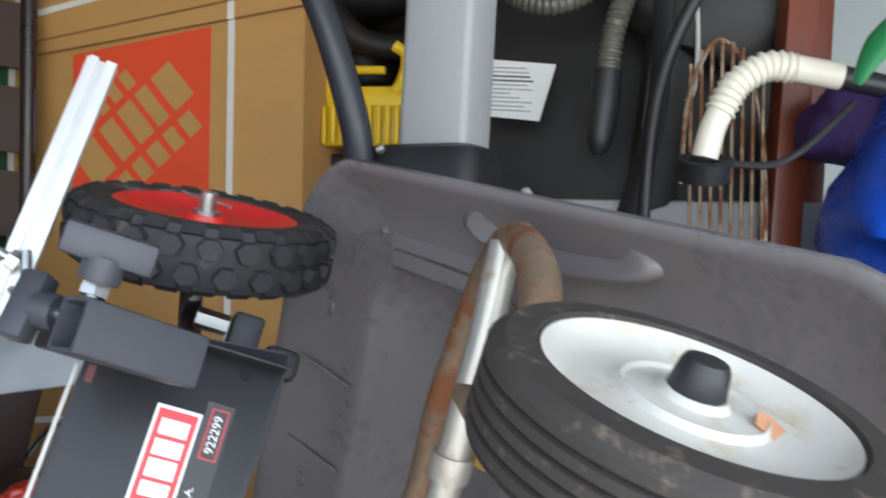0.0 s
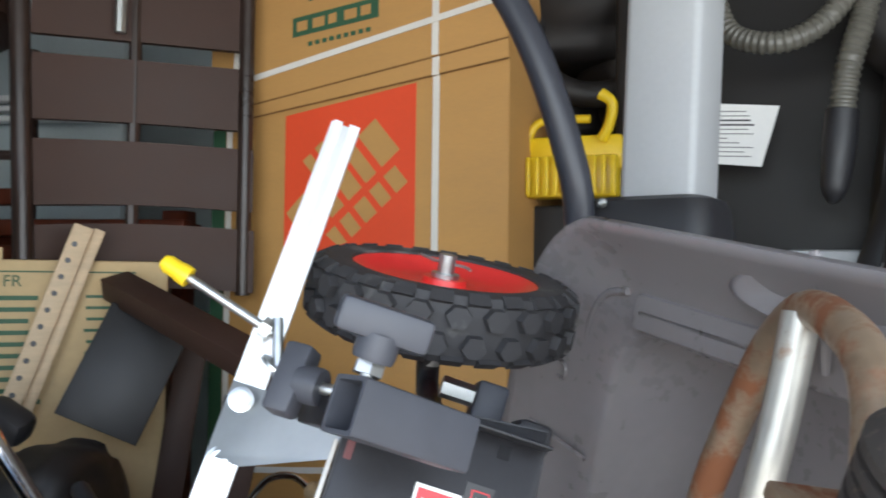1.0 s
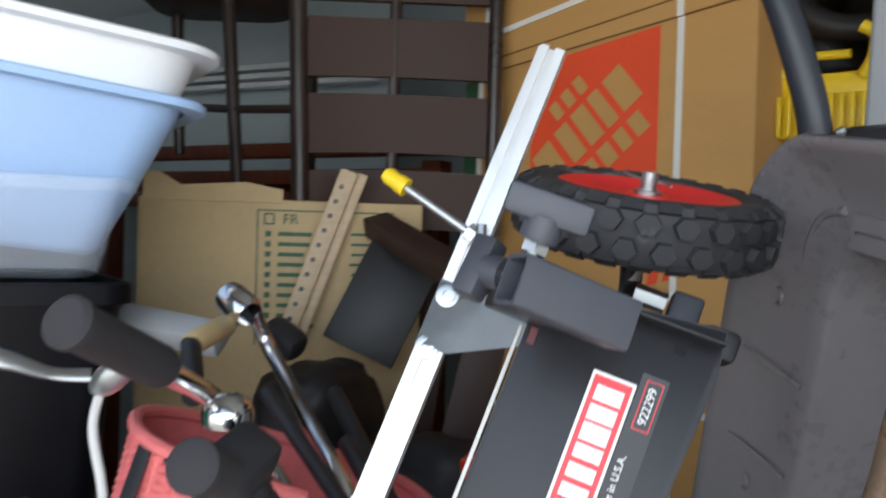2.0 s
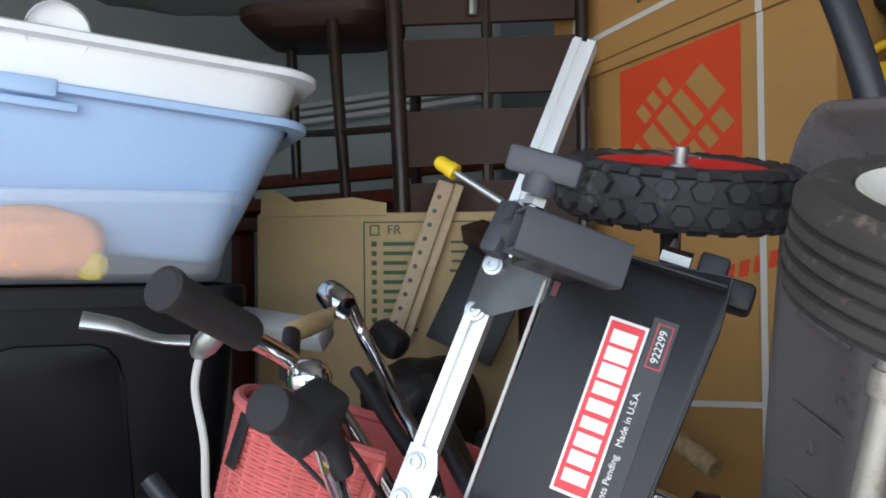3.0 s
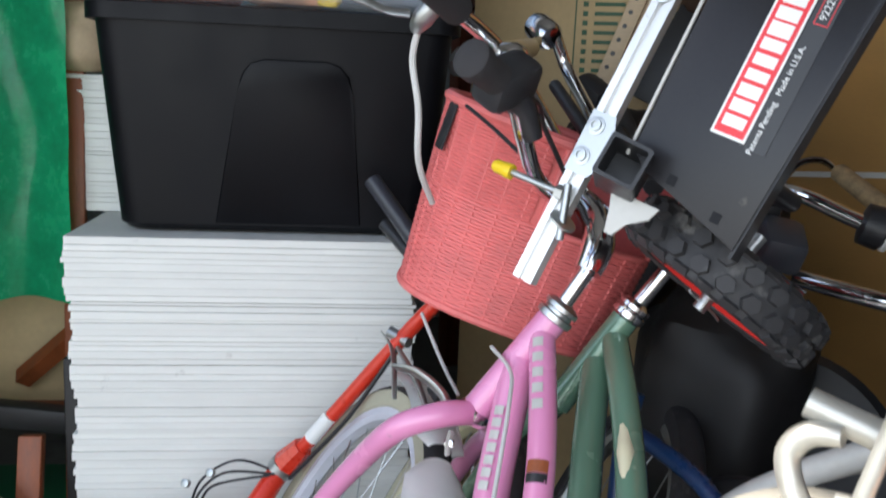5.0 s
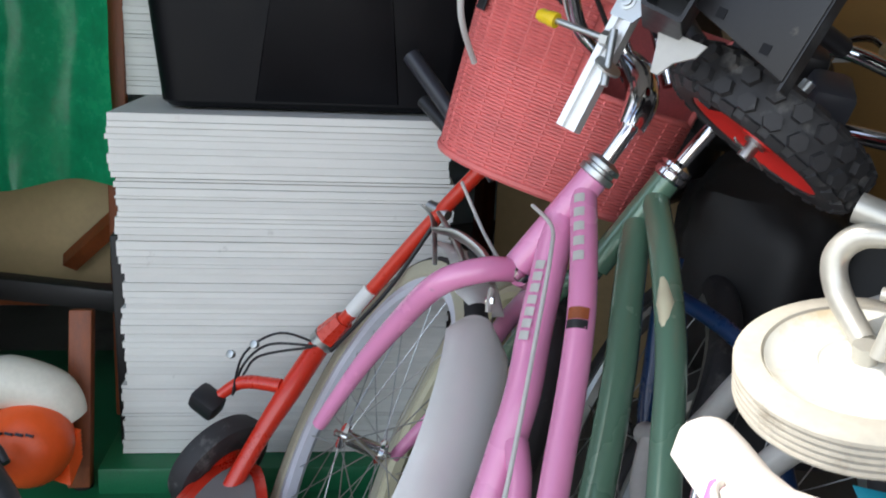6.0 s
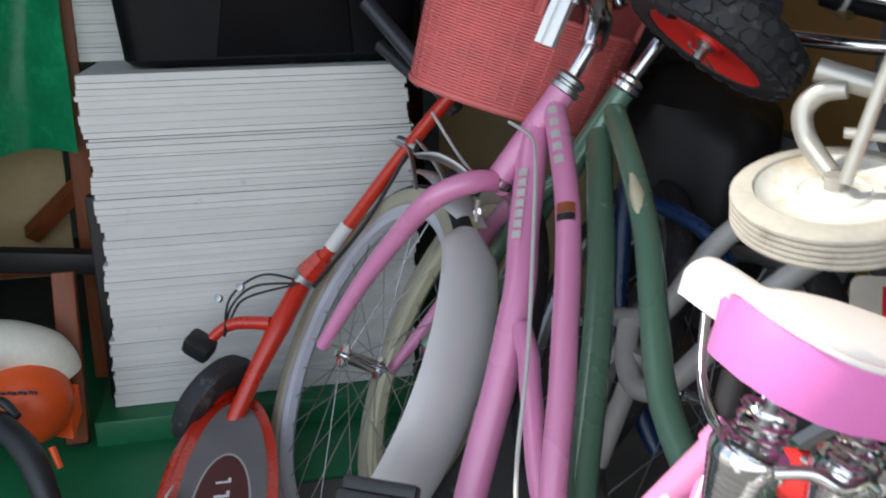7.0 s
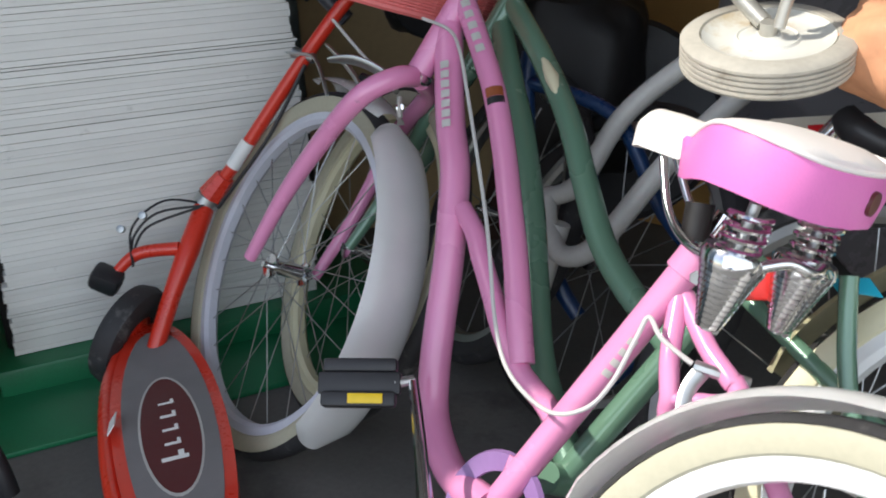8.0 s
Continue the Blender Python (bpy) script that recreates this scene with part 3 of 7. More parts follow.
for x, y in ((-0.002, 0.192), (0.057, 0.201), (-0.013, -0.058), (0.043, -0.074)):
    part("square_hole", box(B(), TM(x, y, 0.0001), 0.0095, 0.0105, 0.0012), M_TOTE, stand)
lab = part("label", box(B(), TM(0.017, 0.081, 0.0006), 0.036, 0.160, 0.0012, 0.0003, 1), M_WHITELABEL, stand, "white bordered red label")
part("label_field", box(B(), TM(0.017, 0.081, 0.0014), 0.031, 0.154, 0.0008), M_REDLABEL, lab)
# plain bars in place of the brand's letters
for i in range(9):
    part("letter_bar", box(B(), TM(0.017, 0.0175 + i * 0.0159, 0.0020), 0.0225, (0.0112, 0.0125, 0.0125, 0.0105, 0.0112, 0.0112, 0.0142, 0.0125, 0.0125)[i], 0.0006), M_WHITELABEL, lab)
lab2 = part("notice_label", box(B(), TM(0.047, 0.085, 0.0004), 0.022, 0.175, 0.0008), M_BLACKLABEL, stand, "black notice label")
rot = pose(0, 0, 0, 0, 0, 90)
writing("notice_text", "Patents Pending   Made in U.S.A.", 0.0085, TM(0.043, 0.050, 0.0009) @ rot, M_WHITELABEL, lab2)
num = part("number_label", box(B(), TM(0.048, 0.148, 0.0009), 0.014, 0.040, 0.001), M_REDLABEL, stand)
part("number_field", box(B(), TM(0.048, 0.148, 0.0015), 0.012, 0.038, 0.0006), M_BLACKLABEL, num)
writing("number_text", "922299", 0.010, TM(0.048, 0.148, 0.0019) @ rot, M_WHITELABEL, num)

# square tube arm in front of the panel's top
pa, pb = T(-0.075, 0.187, 0.127), T(0.006, 0.190, 0.084)
d = (pb - pa).normalized()
up = (TY - d * TY.dot(d)).normalized()
m = Matrix.Translation((pa + pb) / 2) @ Matrix((d, up, d.cross(up))).transposed().to_4x4()
L1 = (pb - pa).length
bm = B()
w, tk = 0.034, 0.003

def tube_loop(x, k):
    return [m @ V(x, a, b) for a, b in rounded(k, k, 0.003, 2)]


loft(bm, [tube_loop(L1 / 2 - 0.012, w - tk), tube_loop(L1 / 2, w - tk), tube_loop(L1 / 2, w + tk), tube_loop(-L1 / 2, w + tk), tube_loop(-L1 / 2, w - tk), tube_loop(-L1 / 2 + 0.03, w - tk)])
arm = part("square_arm", bm, M_GREYPLAS, stand, "grey square steel tube")
part("arm_web", box(B(), m @ pose(0.01, 0, -0.06), L1 * 0.6, w * 0.8, 0.10, 0.003), M_STEELPANEL, stand)
part("end_plug", box(B(), m @ pose(L1 / 2 - 0.006, 0, 0), 0.008, w - 0.005, w - 0.005), M_GREYPLAS, arm)


def t_knob(base, way, long, size, stem):
    k = V(way).normalized()
    bm = B()
    rod(bm, V(base), V(base) + k * stem, 0.0045, 10)
    part("bolt", bm, M_ZINC, stand)
    rod_b = B()
    revolve(rod_b, at(V(base) + k * stem * 0.45, k), [(0, 0), (0.013, 0), (0.014, 0.004), (0.0135, stem * 0.6), (0, stem * 0.6)], 16)
    part("knob_hub", rod_b, M_GREYPLAS, stand)
    b2 = box(B(), Matrix.Translation(V(base) + k * (stem + 0.008)) @ basis(k, long).to_4x4(), size, 0.022, 0.022, 0.004)
    part("knob", b2, M_GREYPLAS, stand)


t_knob(T(-0.067, 0.205, 0.128), (TY + TZ * 0.25), TX - TZ * 0.1, 0.060, 0.028)
part("nut", revolve(B(), at(T(-0.067, 0.208, 0.127), TY), [(0, 0), (0.010, 0), (0.010, 0.008), (0, 0.008)], 6), M_ZINC, stand, smooth=20)
t_knob(T(-0.078, 0.200, 0.05), (-TX - TZ * 0.5), TY + TX * 0.25, 0.052, 0.030)

# aluminium rail
ra, rb = V(-0.213, 1.004, 1.490), V(-0.329, 0.743, 0.858)
rd = (rb - ra).normalized()
rx = (TX - rd * TX.dot(rd)).normalized()
ry = rd.cross(rx)
if ry.dot(TZ) < 0:
    ry = -ry
prof = [(-0.014, -0.008), (0.014, -0.008), (0.014, 0.010), (0.004, 0.010), (0.004, 0.003), (-0.003, 0.003), (-0.003, 0.010), (-0.011, 0.010), (-0.011, 0.005), (-0.014, 0.005)]
rail = part("rail", loft(B(), [[p + rx * x + ry * y for x, y in prof] for p in (ra, rb)]), M_ALU, stand, "bare aluminium extrusion rail", smooth=20)


def rail_at(s, x=0.0, y=0.0):
    return ra + (rb - ra) * s + rx * x + ry * y


for s in (0.40, 0.475, 0.715, 0.77):
    bm = revolve(B(), at(rail_at(s, -0.002, 0.0118), ry), [(0, 0), (0.011, 0), (0.011, 0.0015), (0.0075, 0.002), (0.0075, 0.006), (0.004, 0.0062), (0.004, 0.003), (0, 0.003)], 20)
    part("rail_bolt", bm, M_ZINC, rail)
# zinc plates that join rail and panel
for s0, s1, pts_ in ((0.38, 0.475, (T(-0.062, 0.190, -0.03), T(-0.066, 0.158, -0.03))), (0.69, 0.80, (rail_at(0.72, 0.024, 0.0115), rail_at(0.78, 0.024, 0.0115)))):
    a, b = rail_at(s0, -0.014, 0.0115), rail_at(s1, -0.014, 0.0115)
    a2, b2 = rail_at(s0, 0.016, 0.0115), rail_at(s1, 0.016, 0.0115)
    bm = B()
    lo = [bm.verts.new(p) for p in (a, a2, pts_[0], pts_[1], b2, b)]
    f = bm.faces.new(lo)
    r = bmesh.ops.extrude_face_region(bm, geom=[f])
    bmesh.ops.translate(bm, verts=[v for v in r["geom"] if isinstance(v, bmesh.types.BMVert)], vec=-ry * 0.0025)
    part("zinc_plate", bm, M_ZINC, stand, "zinc-plated joining plate", smooth=20)


def clamp_bolt(s, tip, out):
    a = rail_at(s, 0.004, 0.013)
    tip = V(tip)
    d = (a - tip).normalized()
    part("clamp_bolt", rod(B(), tip + d * 0.02, a, 0.0042, 10), M_ZINC, stand)
    part("yellow_cap", revolve(B(), at(tip, d), [(0, -0.002), (0.006, 0), (0.0085, 0.005), (0.0085, 0.016), (0.0095, 0.018), (0.0095, 0.027), (0, 0.027)], 16), M_YELLOW, stand, "yellow plastic end cap")
    part("nut", revolve(B(), at(a - d * 0.012, d), [(0, 0), (0.0095, 0), (0.0095, 0.010), (0, 0.010)], 6), M_ZINC, stand, smooth=20)
    part("eye_bolt", rod(B(), a + TY * 0.012 + ry * 0.006, a - TY * 0.05 + rx * 0.022 + ry * 0.012, 0.0048, 10), M_ZINC, stand)
    part("washer", revolve(B(), at(a - TY * 0.03 + rx * 0.014 + ry * 0.008, TY + rx * 0.4 + ry * 0.3), [(0.004, 0), (0.017, 0), (0.017, 0.003), (0.004, 0.003)], 20), M_ZINC, stand)


clamp_bolt(0.31, (-0.333, 0.887, 1.358), 1)
clamp_bolt(0.84, (-0.396, 0.741, 0.988), 1)

# lower square tube, open end towards the door
bm = B()
w, tk, ln = 0.042, 0.004, 0.075
mm = Matrix.Translation(T(-0.066, -0.068, -0.005)) @ basis(TZ + TX * 0.25 + TY * 0.2, TX).to_4x4()
loft(bm, [[mm @ V(a, b, z) for a, b in rounded(k, k, 0.003, 2)] for z, k in ((-0.028, w - tk), (ln / 2, w - tk), (ln / 2, w + tk), (-ln / 2, w + tk))])
part("square_socket", bm, M_BLACK, stand, "open charcoal square tube socket")
part("foot_bracket", slab(B(), TM(-0.055, -0.090, -0.03), [(-0.022, 0.0), (0.036, 0.0), (0.030, -0.016), (0.010, -0.028), (0.002, -0.046), (-0.008, -0.046), (-0.014, -0.02)], 0.004, 0.001), M_GREYWHITE, stand, "worn pale steel foot bracket")
# frame legs behind
part("leg", sweep(B(), [T(0.03, 0.20, -0.05), T(-0.02, -0.14, -0.13)], 0.014, 4, 1), M_STEELPANEL, stand, smooth=0)
bm = slab(B(), TM(0.0, 0.214, -0.003) @ pose(0, 0, 0, 90), [(-0.03, 0.0), (0.086, 0.0), (0.086, 0.03), (-0.045, 0.03)], 0.003, 0.0008)
part("top_flange", bm, M_STEELPANEL, stand)
part("pivot_block", box(B(), TM(0.092, 0.226, -0.085), 0.032, 0.028, 0.045, 0.006), M_BLACK, stand)


def knobby_wheel(c, axis, R, width, out_sign=1):
    """Pneumatic wheel with a lugged tread, red hub and axle bolt; axis points out of the seen face."""
    m = at(c, axis)
    h = width / 2
    wh = part("wheel", revolve(B(), m, [(R * 0.66, h * 0.55), (R * 0.70, h * 0.95), (R * 0.80, h * 1.02), (R * 0.92, h * 0.94), (R * 0.945, h * 0.72), (R * 0.948, 0), (R * 0.945, -h * 0.72), (R * 0.92, -h * 0.94), (R * 0.80, -h * 1.02), (R * 0.66, -h * 0.9)], 64, True), M_RUBBER, stand, "black lugged rubber tyre")
    bm = B()
    n = 24
    for row, (z0, dz) in enumerate(((-h * 0.40, h * 0.37), (h * 0.40, h * 0.37))):
        for i in range(n):
            a0 = 2 * math.pi * (i + 0.5 * row) / n
            da = 2 * math.pi / n * 0.37
            lo, hi = [], []
            for ta, tz in ((-1, 0.12), (-0.45, 0.85), (0.45, 0.85), (1, 0.12), (0.5, -0.9), (-0.5, -0.9)):
                tzz = tz if row else -tz
                a, z = a0 + ta * da, z0 + tzz * dz
                ci, si = math.cos(a), math.sin(a)
                lo.append(bm.verts.new(m @ V(R * 0.935 * ci, R * 0.935 * si, z)))
                a, z = a0 + ta * da * 0.88, z0 + tzz * dz * 0.88
                drop = 1.0 - 0.012 * abs(z / h)
                hi.append(bm.verts.new(m @ V(R * 1.012 * drop * math.cos(a), R * 1.012 * drop * math.sin(a), z)))
            bm.faces.new(hi)
            for j in range(6):
                bm.faces.new((lo[j], lo[(j + 1) % 6], hi[(j + 1) % 6], hi[j]))
    for i in range(n):
        for sgn in (-1, 1):
            a0 = 2 * math.pi * (i + (0.5 if sgn < 0 else 0.0)) / n
            da = 2 * math.pi / n * 0.30
            q = []
            for ta, rr, zz in ((-1, 0.99, 0.80), (1, 0.99, 0.80), (1, 0.90, 1.03), (-1, 0.90, 1.03)):
                q.append(bm.verts.new(m @ V(R * rr * math.cos(a0 + ta * da), R * rr * math.sin(a0 + ta * da), sgn * h * zz)))
            p = []
            for ta, rr, zz in ((-1, 0.95, 0.70), (1, 0.95, 0.70), (1, 0.87, 0.92), (-1, 0.87, 0.92)):
                p.append(bm.verts.new(m @ V(R * rr * math.cos(a0 + ta * da), R * rr * math.sin(a0 + ta * da), sgn * h * zz)))
            bm.faces.new(q)
            for j in range(4):
                bm.faces.new((p[j], p[(j + 1) % 4], q[(j + 1) % 4], q[j]))
    part("tread", bm, M_RUBBER, wh, smooth=20)
    part("hub", revolve(B(), m, [(0, h * 0.75), (R * 0.16, h * 0.72), (R * 0.17, h * 0.55), (R * 0.30, h * 0.46), (R * 0.55, h * 0.50), (R * 0.64, h * 0.78), (R * 0.69, h * 0.88), (R * 0.69, h * 0.5), (R * 0.66, -h * 0.85), (R * 0.55, -h * 0.6), (0, -h * 0.6)], 48), M_REDHUB, wh, "red plastic wheel hub")
    ax = part("axle_bolt", revolve(B(), m, [(0.014, h * 0.7), (0.014, h * 0.85), (0.0085, h * 0.88), (0.0085, h * 0.75 + 0.022), (0, h * 0.75 + 0.023)], 20), M_ZINC, wh)
    part("cotter_pin", sweep(B(), [m @ V(-0.03, 0.004, h * 0.75 + 0.017), m @ V(-0.012, 0.0, h * 0.75 + 0.014), m @ V(0.018, 0.0, h * 0.75 + 0.013), m @ V(0.026, -0.008, h * 0.75 + 0.012)], 0.0016, 6, 4), M_ZINC, wh)
    part("axle", rod(B(), m @ V(0, 0, -h * 0.6), m @ V(0, 0, -h - 0.035), 0.008, 12), M_ZINC, wh)
    return wh


knobby_wheel(V(-0.131, 1.060, 1.324), (0.19, -0.12, 1), 0.134, 0.064)
N2 = V(-0.29, -0.52, -0.79).normalized()
knobby_wheel(V(-0.192, 0.914, 0.856) - N2 * 0.02, N2, 0.128, 0.062)
part("axle_arm", sweep(B(), [V(-0.142, 1.062, 1.285), V(-0.145, 1.062, 1.235), T(0.02, 0.19, -0.06)], 0.012, 10, 3), M_STEELPANEL, stand)
part("axle_block", box(B(), TM(0.060, 0.250, -0.14), 0.03, 0.04, 0.03, 0.004), M_GREYPLAS, stand)
part("axle_nut", revolve(B(), at(T(0.025, 0.25, -0.11), TX), [(0, -0.015), (0.010, -0.015), (0.010, 0.015), (0, 0.015)], 6), M_ZINC, stand, smooth=20)
part("axle_arm", sweep(B(), [V(-0.150, 0.985, 0.965), T(0.02, -0.02, -0.06)], 0.012, 10, 4), M_STEELPANEL, stand)

# ---- hand truck with two disc wheels ----
truck = thing("hand_truck", V(0.25, 0.62, 0.70), "old hand truck of rusty bent tube on disc wheels", "hand truck")


def disc_wheel(c, axis, R, width, rubber, label, capped=True):
    m = at(c, axis)
    h = width / 2
    pr = [(R * 0.745, h * 0.7), (R * 0.78, h * 1.0), (R * 0.93, h * 0.97), (R * 0.985, h * 0.78)]
    for i in range(5):
        z = h * (0.62 - i * 0.31)
        pr += [(R, z + h * 0.09), (R, z - h * 0.09), (R * 0.965, z - h * 0.12), (R * 0.965, z - h * 0.18)]
    pr += [(R * 0.985, -h * 0.85), (R * 0.9, -h), (R * 0.745, -h * 0.9)]
    wh = part("wheel", revolve(B(), m, pr, 64, True), rubber, truck, label, smooth=35)
    part("hub_disc", revolve(B(), m, [(0, h * 0.85), (R * 0.15, h * 0.85), (R * 0.18, h * 0.72), (R * 0.33, h * 0.68), (R * 0.35, h * 0.76), (R * 0.375, h * 0.62), (R * 0.58, h * 0.52), (R * 0.705, h * 0.72), (R * 0.755, h * 0.92), (R * 0.765, h * 0.6), (R * 0.745, -h * 0.8), (0, -h * 0.6)], 64), M_WHEELWHITE, wh, "white enamelled steel disc with rust stains")
    if capped:
        part("hub_cap", revolve(B(), m, [(R * 0.13, h * 0.70), (R * 0.145, h * 0.90), (R * 0.125, h * 1.32), (R * 0.105, h * 1.46), (R * 0.04, h * 1.52), (0, h * 1.52)], 12), M_BLACK, wh, "black plastic axle cap", smooth=30)
    return wh


W1C, W1N = V(0.2755, 0.607, 1.2375), V(0.2753, -0.2188, 0.9361).normalized()
W1 = disc_wheel(W1C, W1N, 0.102, 0.054, M_BROWNRUB, "dusty brown ribbed solid tyre")
W2C, W2N = V(0.146, 0.641, 0.742), V(0.10, -0.25, 0.96).normalized()
W2 = disc_wheel(W2C, W2N, 0.090, 0.038, M_SUNRUB, "dusty ribbed solid tyre coloured pale as if in full sun", False)
m = at(W1C, W1N)
lf = B()
slab(lf, m @ pose(0.026, -0.014, 0.021, 20, 20, 20), [(0, 0), (0.006, 0.010), (0.016, 0.014), (0.030, 0.008), (0.036, 0), (0.026, -0.006), (0.012, -0.006)], 0.0008)
solo("dry_leaf", lf, M_TERRA, "curled dry brown leaf on the white wheel disc", "leaf", smooth=0)
# bent tube frame
part("tube_frame", sweep(B(), [(0.055, 1.040, 0.94), (0.098, 1.035, 1.075), (0.122, 0.995, 1.17), (0.148, 0.960, 1.246), (0.170, 0.918, 1.302), (0.190, 0.865, 1.328), (0.207, 0.770, 1.310), (0.209, 0.725, 1.272), (0.200, 0.705, 1.20)], 0.0140, 14, 8), M_RUSTPIPE, truck, "rust-streaked bent steel tube")
part("leg", sweep(B(), [(0.184, 0.862, 1.325), (0.170, 0.855, 1.255), (0.152, 0.853, 1.181), (0.083, 0.872, 0.888)], 0.0130, 14, 6), M_SILVPIPE, truck, "worn silver steel tube")
part("collar", revolve(B(), at((0.145, 0.855, 1.152), (0.069, -0.019, 0.293)), [(0.013, -0.010), (0.0165, -0.010), (0.0172, 0), (0.0165, 0.010), (0.013, 0.010)], 20), M_SILVPIPE, truck)
part("axle_bracket", box(B(), at((0.205, 0.76, 1.215), (0.27, -0.25, 0.93), (1, 0.4, 0)), 0.10, 0.04, 0.012, 0.003), M_RUSTPIPE, truck)
part("castle_nut", revolve(B(), at((0.180, 0.712, 1.200), (0.27, -0.25, 0.93)), [(0, -0.010), (0.008, -0.010), (0.010, 0), (0.008, 0.008), (0, 0.008)], 8), M_BRASS, truck, "brass coloured castle nut", smooth=20)
part("axle_rod", rod(B(), W1C - W1N * 0.012, W1C - W1N * 0.06, 0.009, 12), M_RUSTPIPE, truck)
part("axle_rod", rod(B(), W2C, W2C + W2N * 0.03, 0.009, 12), M_SILVPIPE, truck)
part("cross_bar", sweep(B(), [(0.102, 0.670, 0.858), (0.156, 0.692, 0.842), (0.23, 0.72, 0.82)], 0.012, 14, 6), M_SILVPIPE, truck, "pale worn cross tube")
part("thin_bar", rod(B(), (0.160, 0.632, 0.765), (0.196, 0.652, 0.945), 0.0065, 10), M_SILVPIPE, truck)
part("side_arm", rod(B(), (0.150, 0.640, 0.808), (0.21, 0.665, 0.806), 0.005, 10), M_SILVPIPE, truck)
part("wheel_fork", sweep(B(), [(0.134, 0.668, 0.842), (0.112, 0.662, 0.838), (0.100, 0.656, 0.820), (0.108, 0.654, 0.795), (0.140, 0.645, 0.768)], [0.008, 0.010, 0.010, 0.010, 0.009], 14, 6), M_SILVPIPE, truck, "dented pale tube fork")

# ---- hoop base, tipped up, with post and strut ----
hoop = thing("hoop_base", V(0.3, 1.25, 0.4), "dark grey moulded plastic hoop base tipped on edge", "hoop base")
HU = V(0.657, -0.744, -0.158).normalized()
HD = V(-0.038, 0.131, -0.991)
HD = (HD - HU * HD.dot(HU)).normalized()
HN = HU.cross(HD)
if HN.y > 0:
    HN = -HN
HO = V(-0.116, 1.265, 1.422)


def HP(u, d, n):
    """A place on the base: u along its top, d down its side, n towards the door; the side splays out downwards."""
    return HO + HU * (u + (0.085 - 0.25 * d) * max(0.0, 1 - u / 0.86)) + HD * d + HN * n


def hoop_loop(inset, n, w=0.86, h=1.0, r=0.11):
    pts = []
    for x, y in rounded(w - 2 * inset, h - 2 * inset, max(0.03, r - inset * 0.4), 8):
        bow = 0.036 * (1 - (x / (w / 2)) ** 2)
        pts.append(HP(w / 2 + x, h / 2 - y - (bow if y > 0 else 0), n))
    return pts


part("shell", loft(B(), [hoop_loop(0.12, -0.32), hoop_loop(0.10, -0.08), hoop_loop(0.012, -0.022), hoop_loop(-0.003, -0.004), hoop_loop(-0.001, 0.003), hoop_loop(0.006, 0.004), hoop_loop(0.013, -0.003), hoop_loop(0.035, -0.022), hoop_loop(0.060, -0.040), hoop_loop(0.095, -0.052), hoop_loop(0.118, -0.055), hoop_loop(0.126, -0.062), hoop_loop(0.134, -0.30), hoop_loop(0.17, -0.31)], False, True), M_TUB, hoop, smooth=60)


def patch(u0, u1, d0, d1, n0, n1, r, name):
    """A low moulded panel with a bevelled edge."""
    w, h = u1 - u0, d1 - d0
    lp = []
    for ins, n in ((0, n0), (0.008, n1), (0.02, n1 + 0.001)):
        lp.append([HP((u0 + u1) / 2 + x, (d0 + d1) / 2 + y, n) for x, y in rounded(w - 2 * ins, h - 2 * ins, max(0.008, r - ins), 5)])
    part(name, loft(B(), lp, False, True), M_TUB, hoop)


patch(0.150, 0.360, 0.052, 0.104, -0.056, -0.043, 0.015, "raised_panel")
ov = []
for k, n in ((1.0, -0.042), (0.95, -0.017), (0.86, -0.015), (0.6, -0.026), (0.15, -0.033)):
    ov.append([HP(0.452 + 0.135 * k * math.cos(a), 0.020 + 0.026 * k * math.sin(a), n) for a in (2 * math.pi * j / 32 for j in range(32))])
part("pressed_oval", loft(B(), ov, False, True), M_TUB, hoop, "pressed oval dish", smooth=70)
part("ridge", sweep(B(), [HP(0.425, -0.022, -0.006), HP(0.428, -0.010, -0.010), HP(0.425, 0.03, -0.030), HP(0.420, 0.08, -0.048)], [0.003, 0.006, 0.006, 0.004], 8, 6), M_TUB, hoop)
part("ridge", sweep(B(), [HP(0.075, 0.150, -0.052), HP(0.078, 0.105, -0.046), HP(0.100, 0.070, -0.044), HP(0.14, 0.060, -0.044)], 0.0045, 8, 6), M_TUB, hoop)
for dd in (0.24, 0.36, 0.48, 0.60):
    part("rib", sweep(B(), [HP(0.030, dd, -0.016), HP(0.11, dd + 0.03, -0.050)], 0.003, 6, 2), M_TUB, hoop)
for dd in (0.17, 0.42):
    part("moulded_ring", revolve(B(), Matrix.Translation(HP(0.055, dd, -0.034)) @ basis(HN).to_4x4(), [(0.008, 0), (0.010, 0.003), (0.012, 0)], 16), M_TUB, hoop)
part("pole_cap", loft(B(), [[V(0.052, 1.53, z) + V(0.93, -0.35, 0) * x + V(0.35, 0.93, 0) * y for x, y in rounded(w, d, 0.03)] for z, w, d in ((1.36, 0.20, 0.14), (1.440, 0.195, 0.13), (1.458, 0.18, 0.115), (1.464, 0.15, 0.09))]), M_BLACK, hoop, "dark plastic pole cap")
pm = V(0.93, -0.35, 0), V(0.35, 0.93, 0)
pc = V(0.068, 1.545, 0)
bm = B()
loft(bm, [[pc + V(0.10 * (z - 1.45) * 0.35, 0, z) + pm[0] * x + pm[1] * y for x, y in rounded(0.115, 0.10, 0.012, 3)] for z in (1.42, 2.6)])
part("pole", bm, M_POST, hoop, "grey painted square steel pole")
part("strut", sweep(B(), [(-0.052, 1.485, 1.42), (-0.060, 1.47, 1.50), (-0.110, 1.46, 1.66), (-0.185, 1.46, 1.80), (-0.32, 1.46, 1.98), (-0.50, 1.46, 2.12)], 0.0225, 18, 8), M_STRUT, hoop, "black painted bent tube strut")
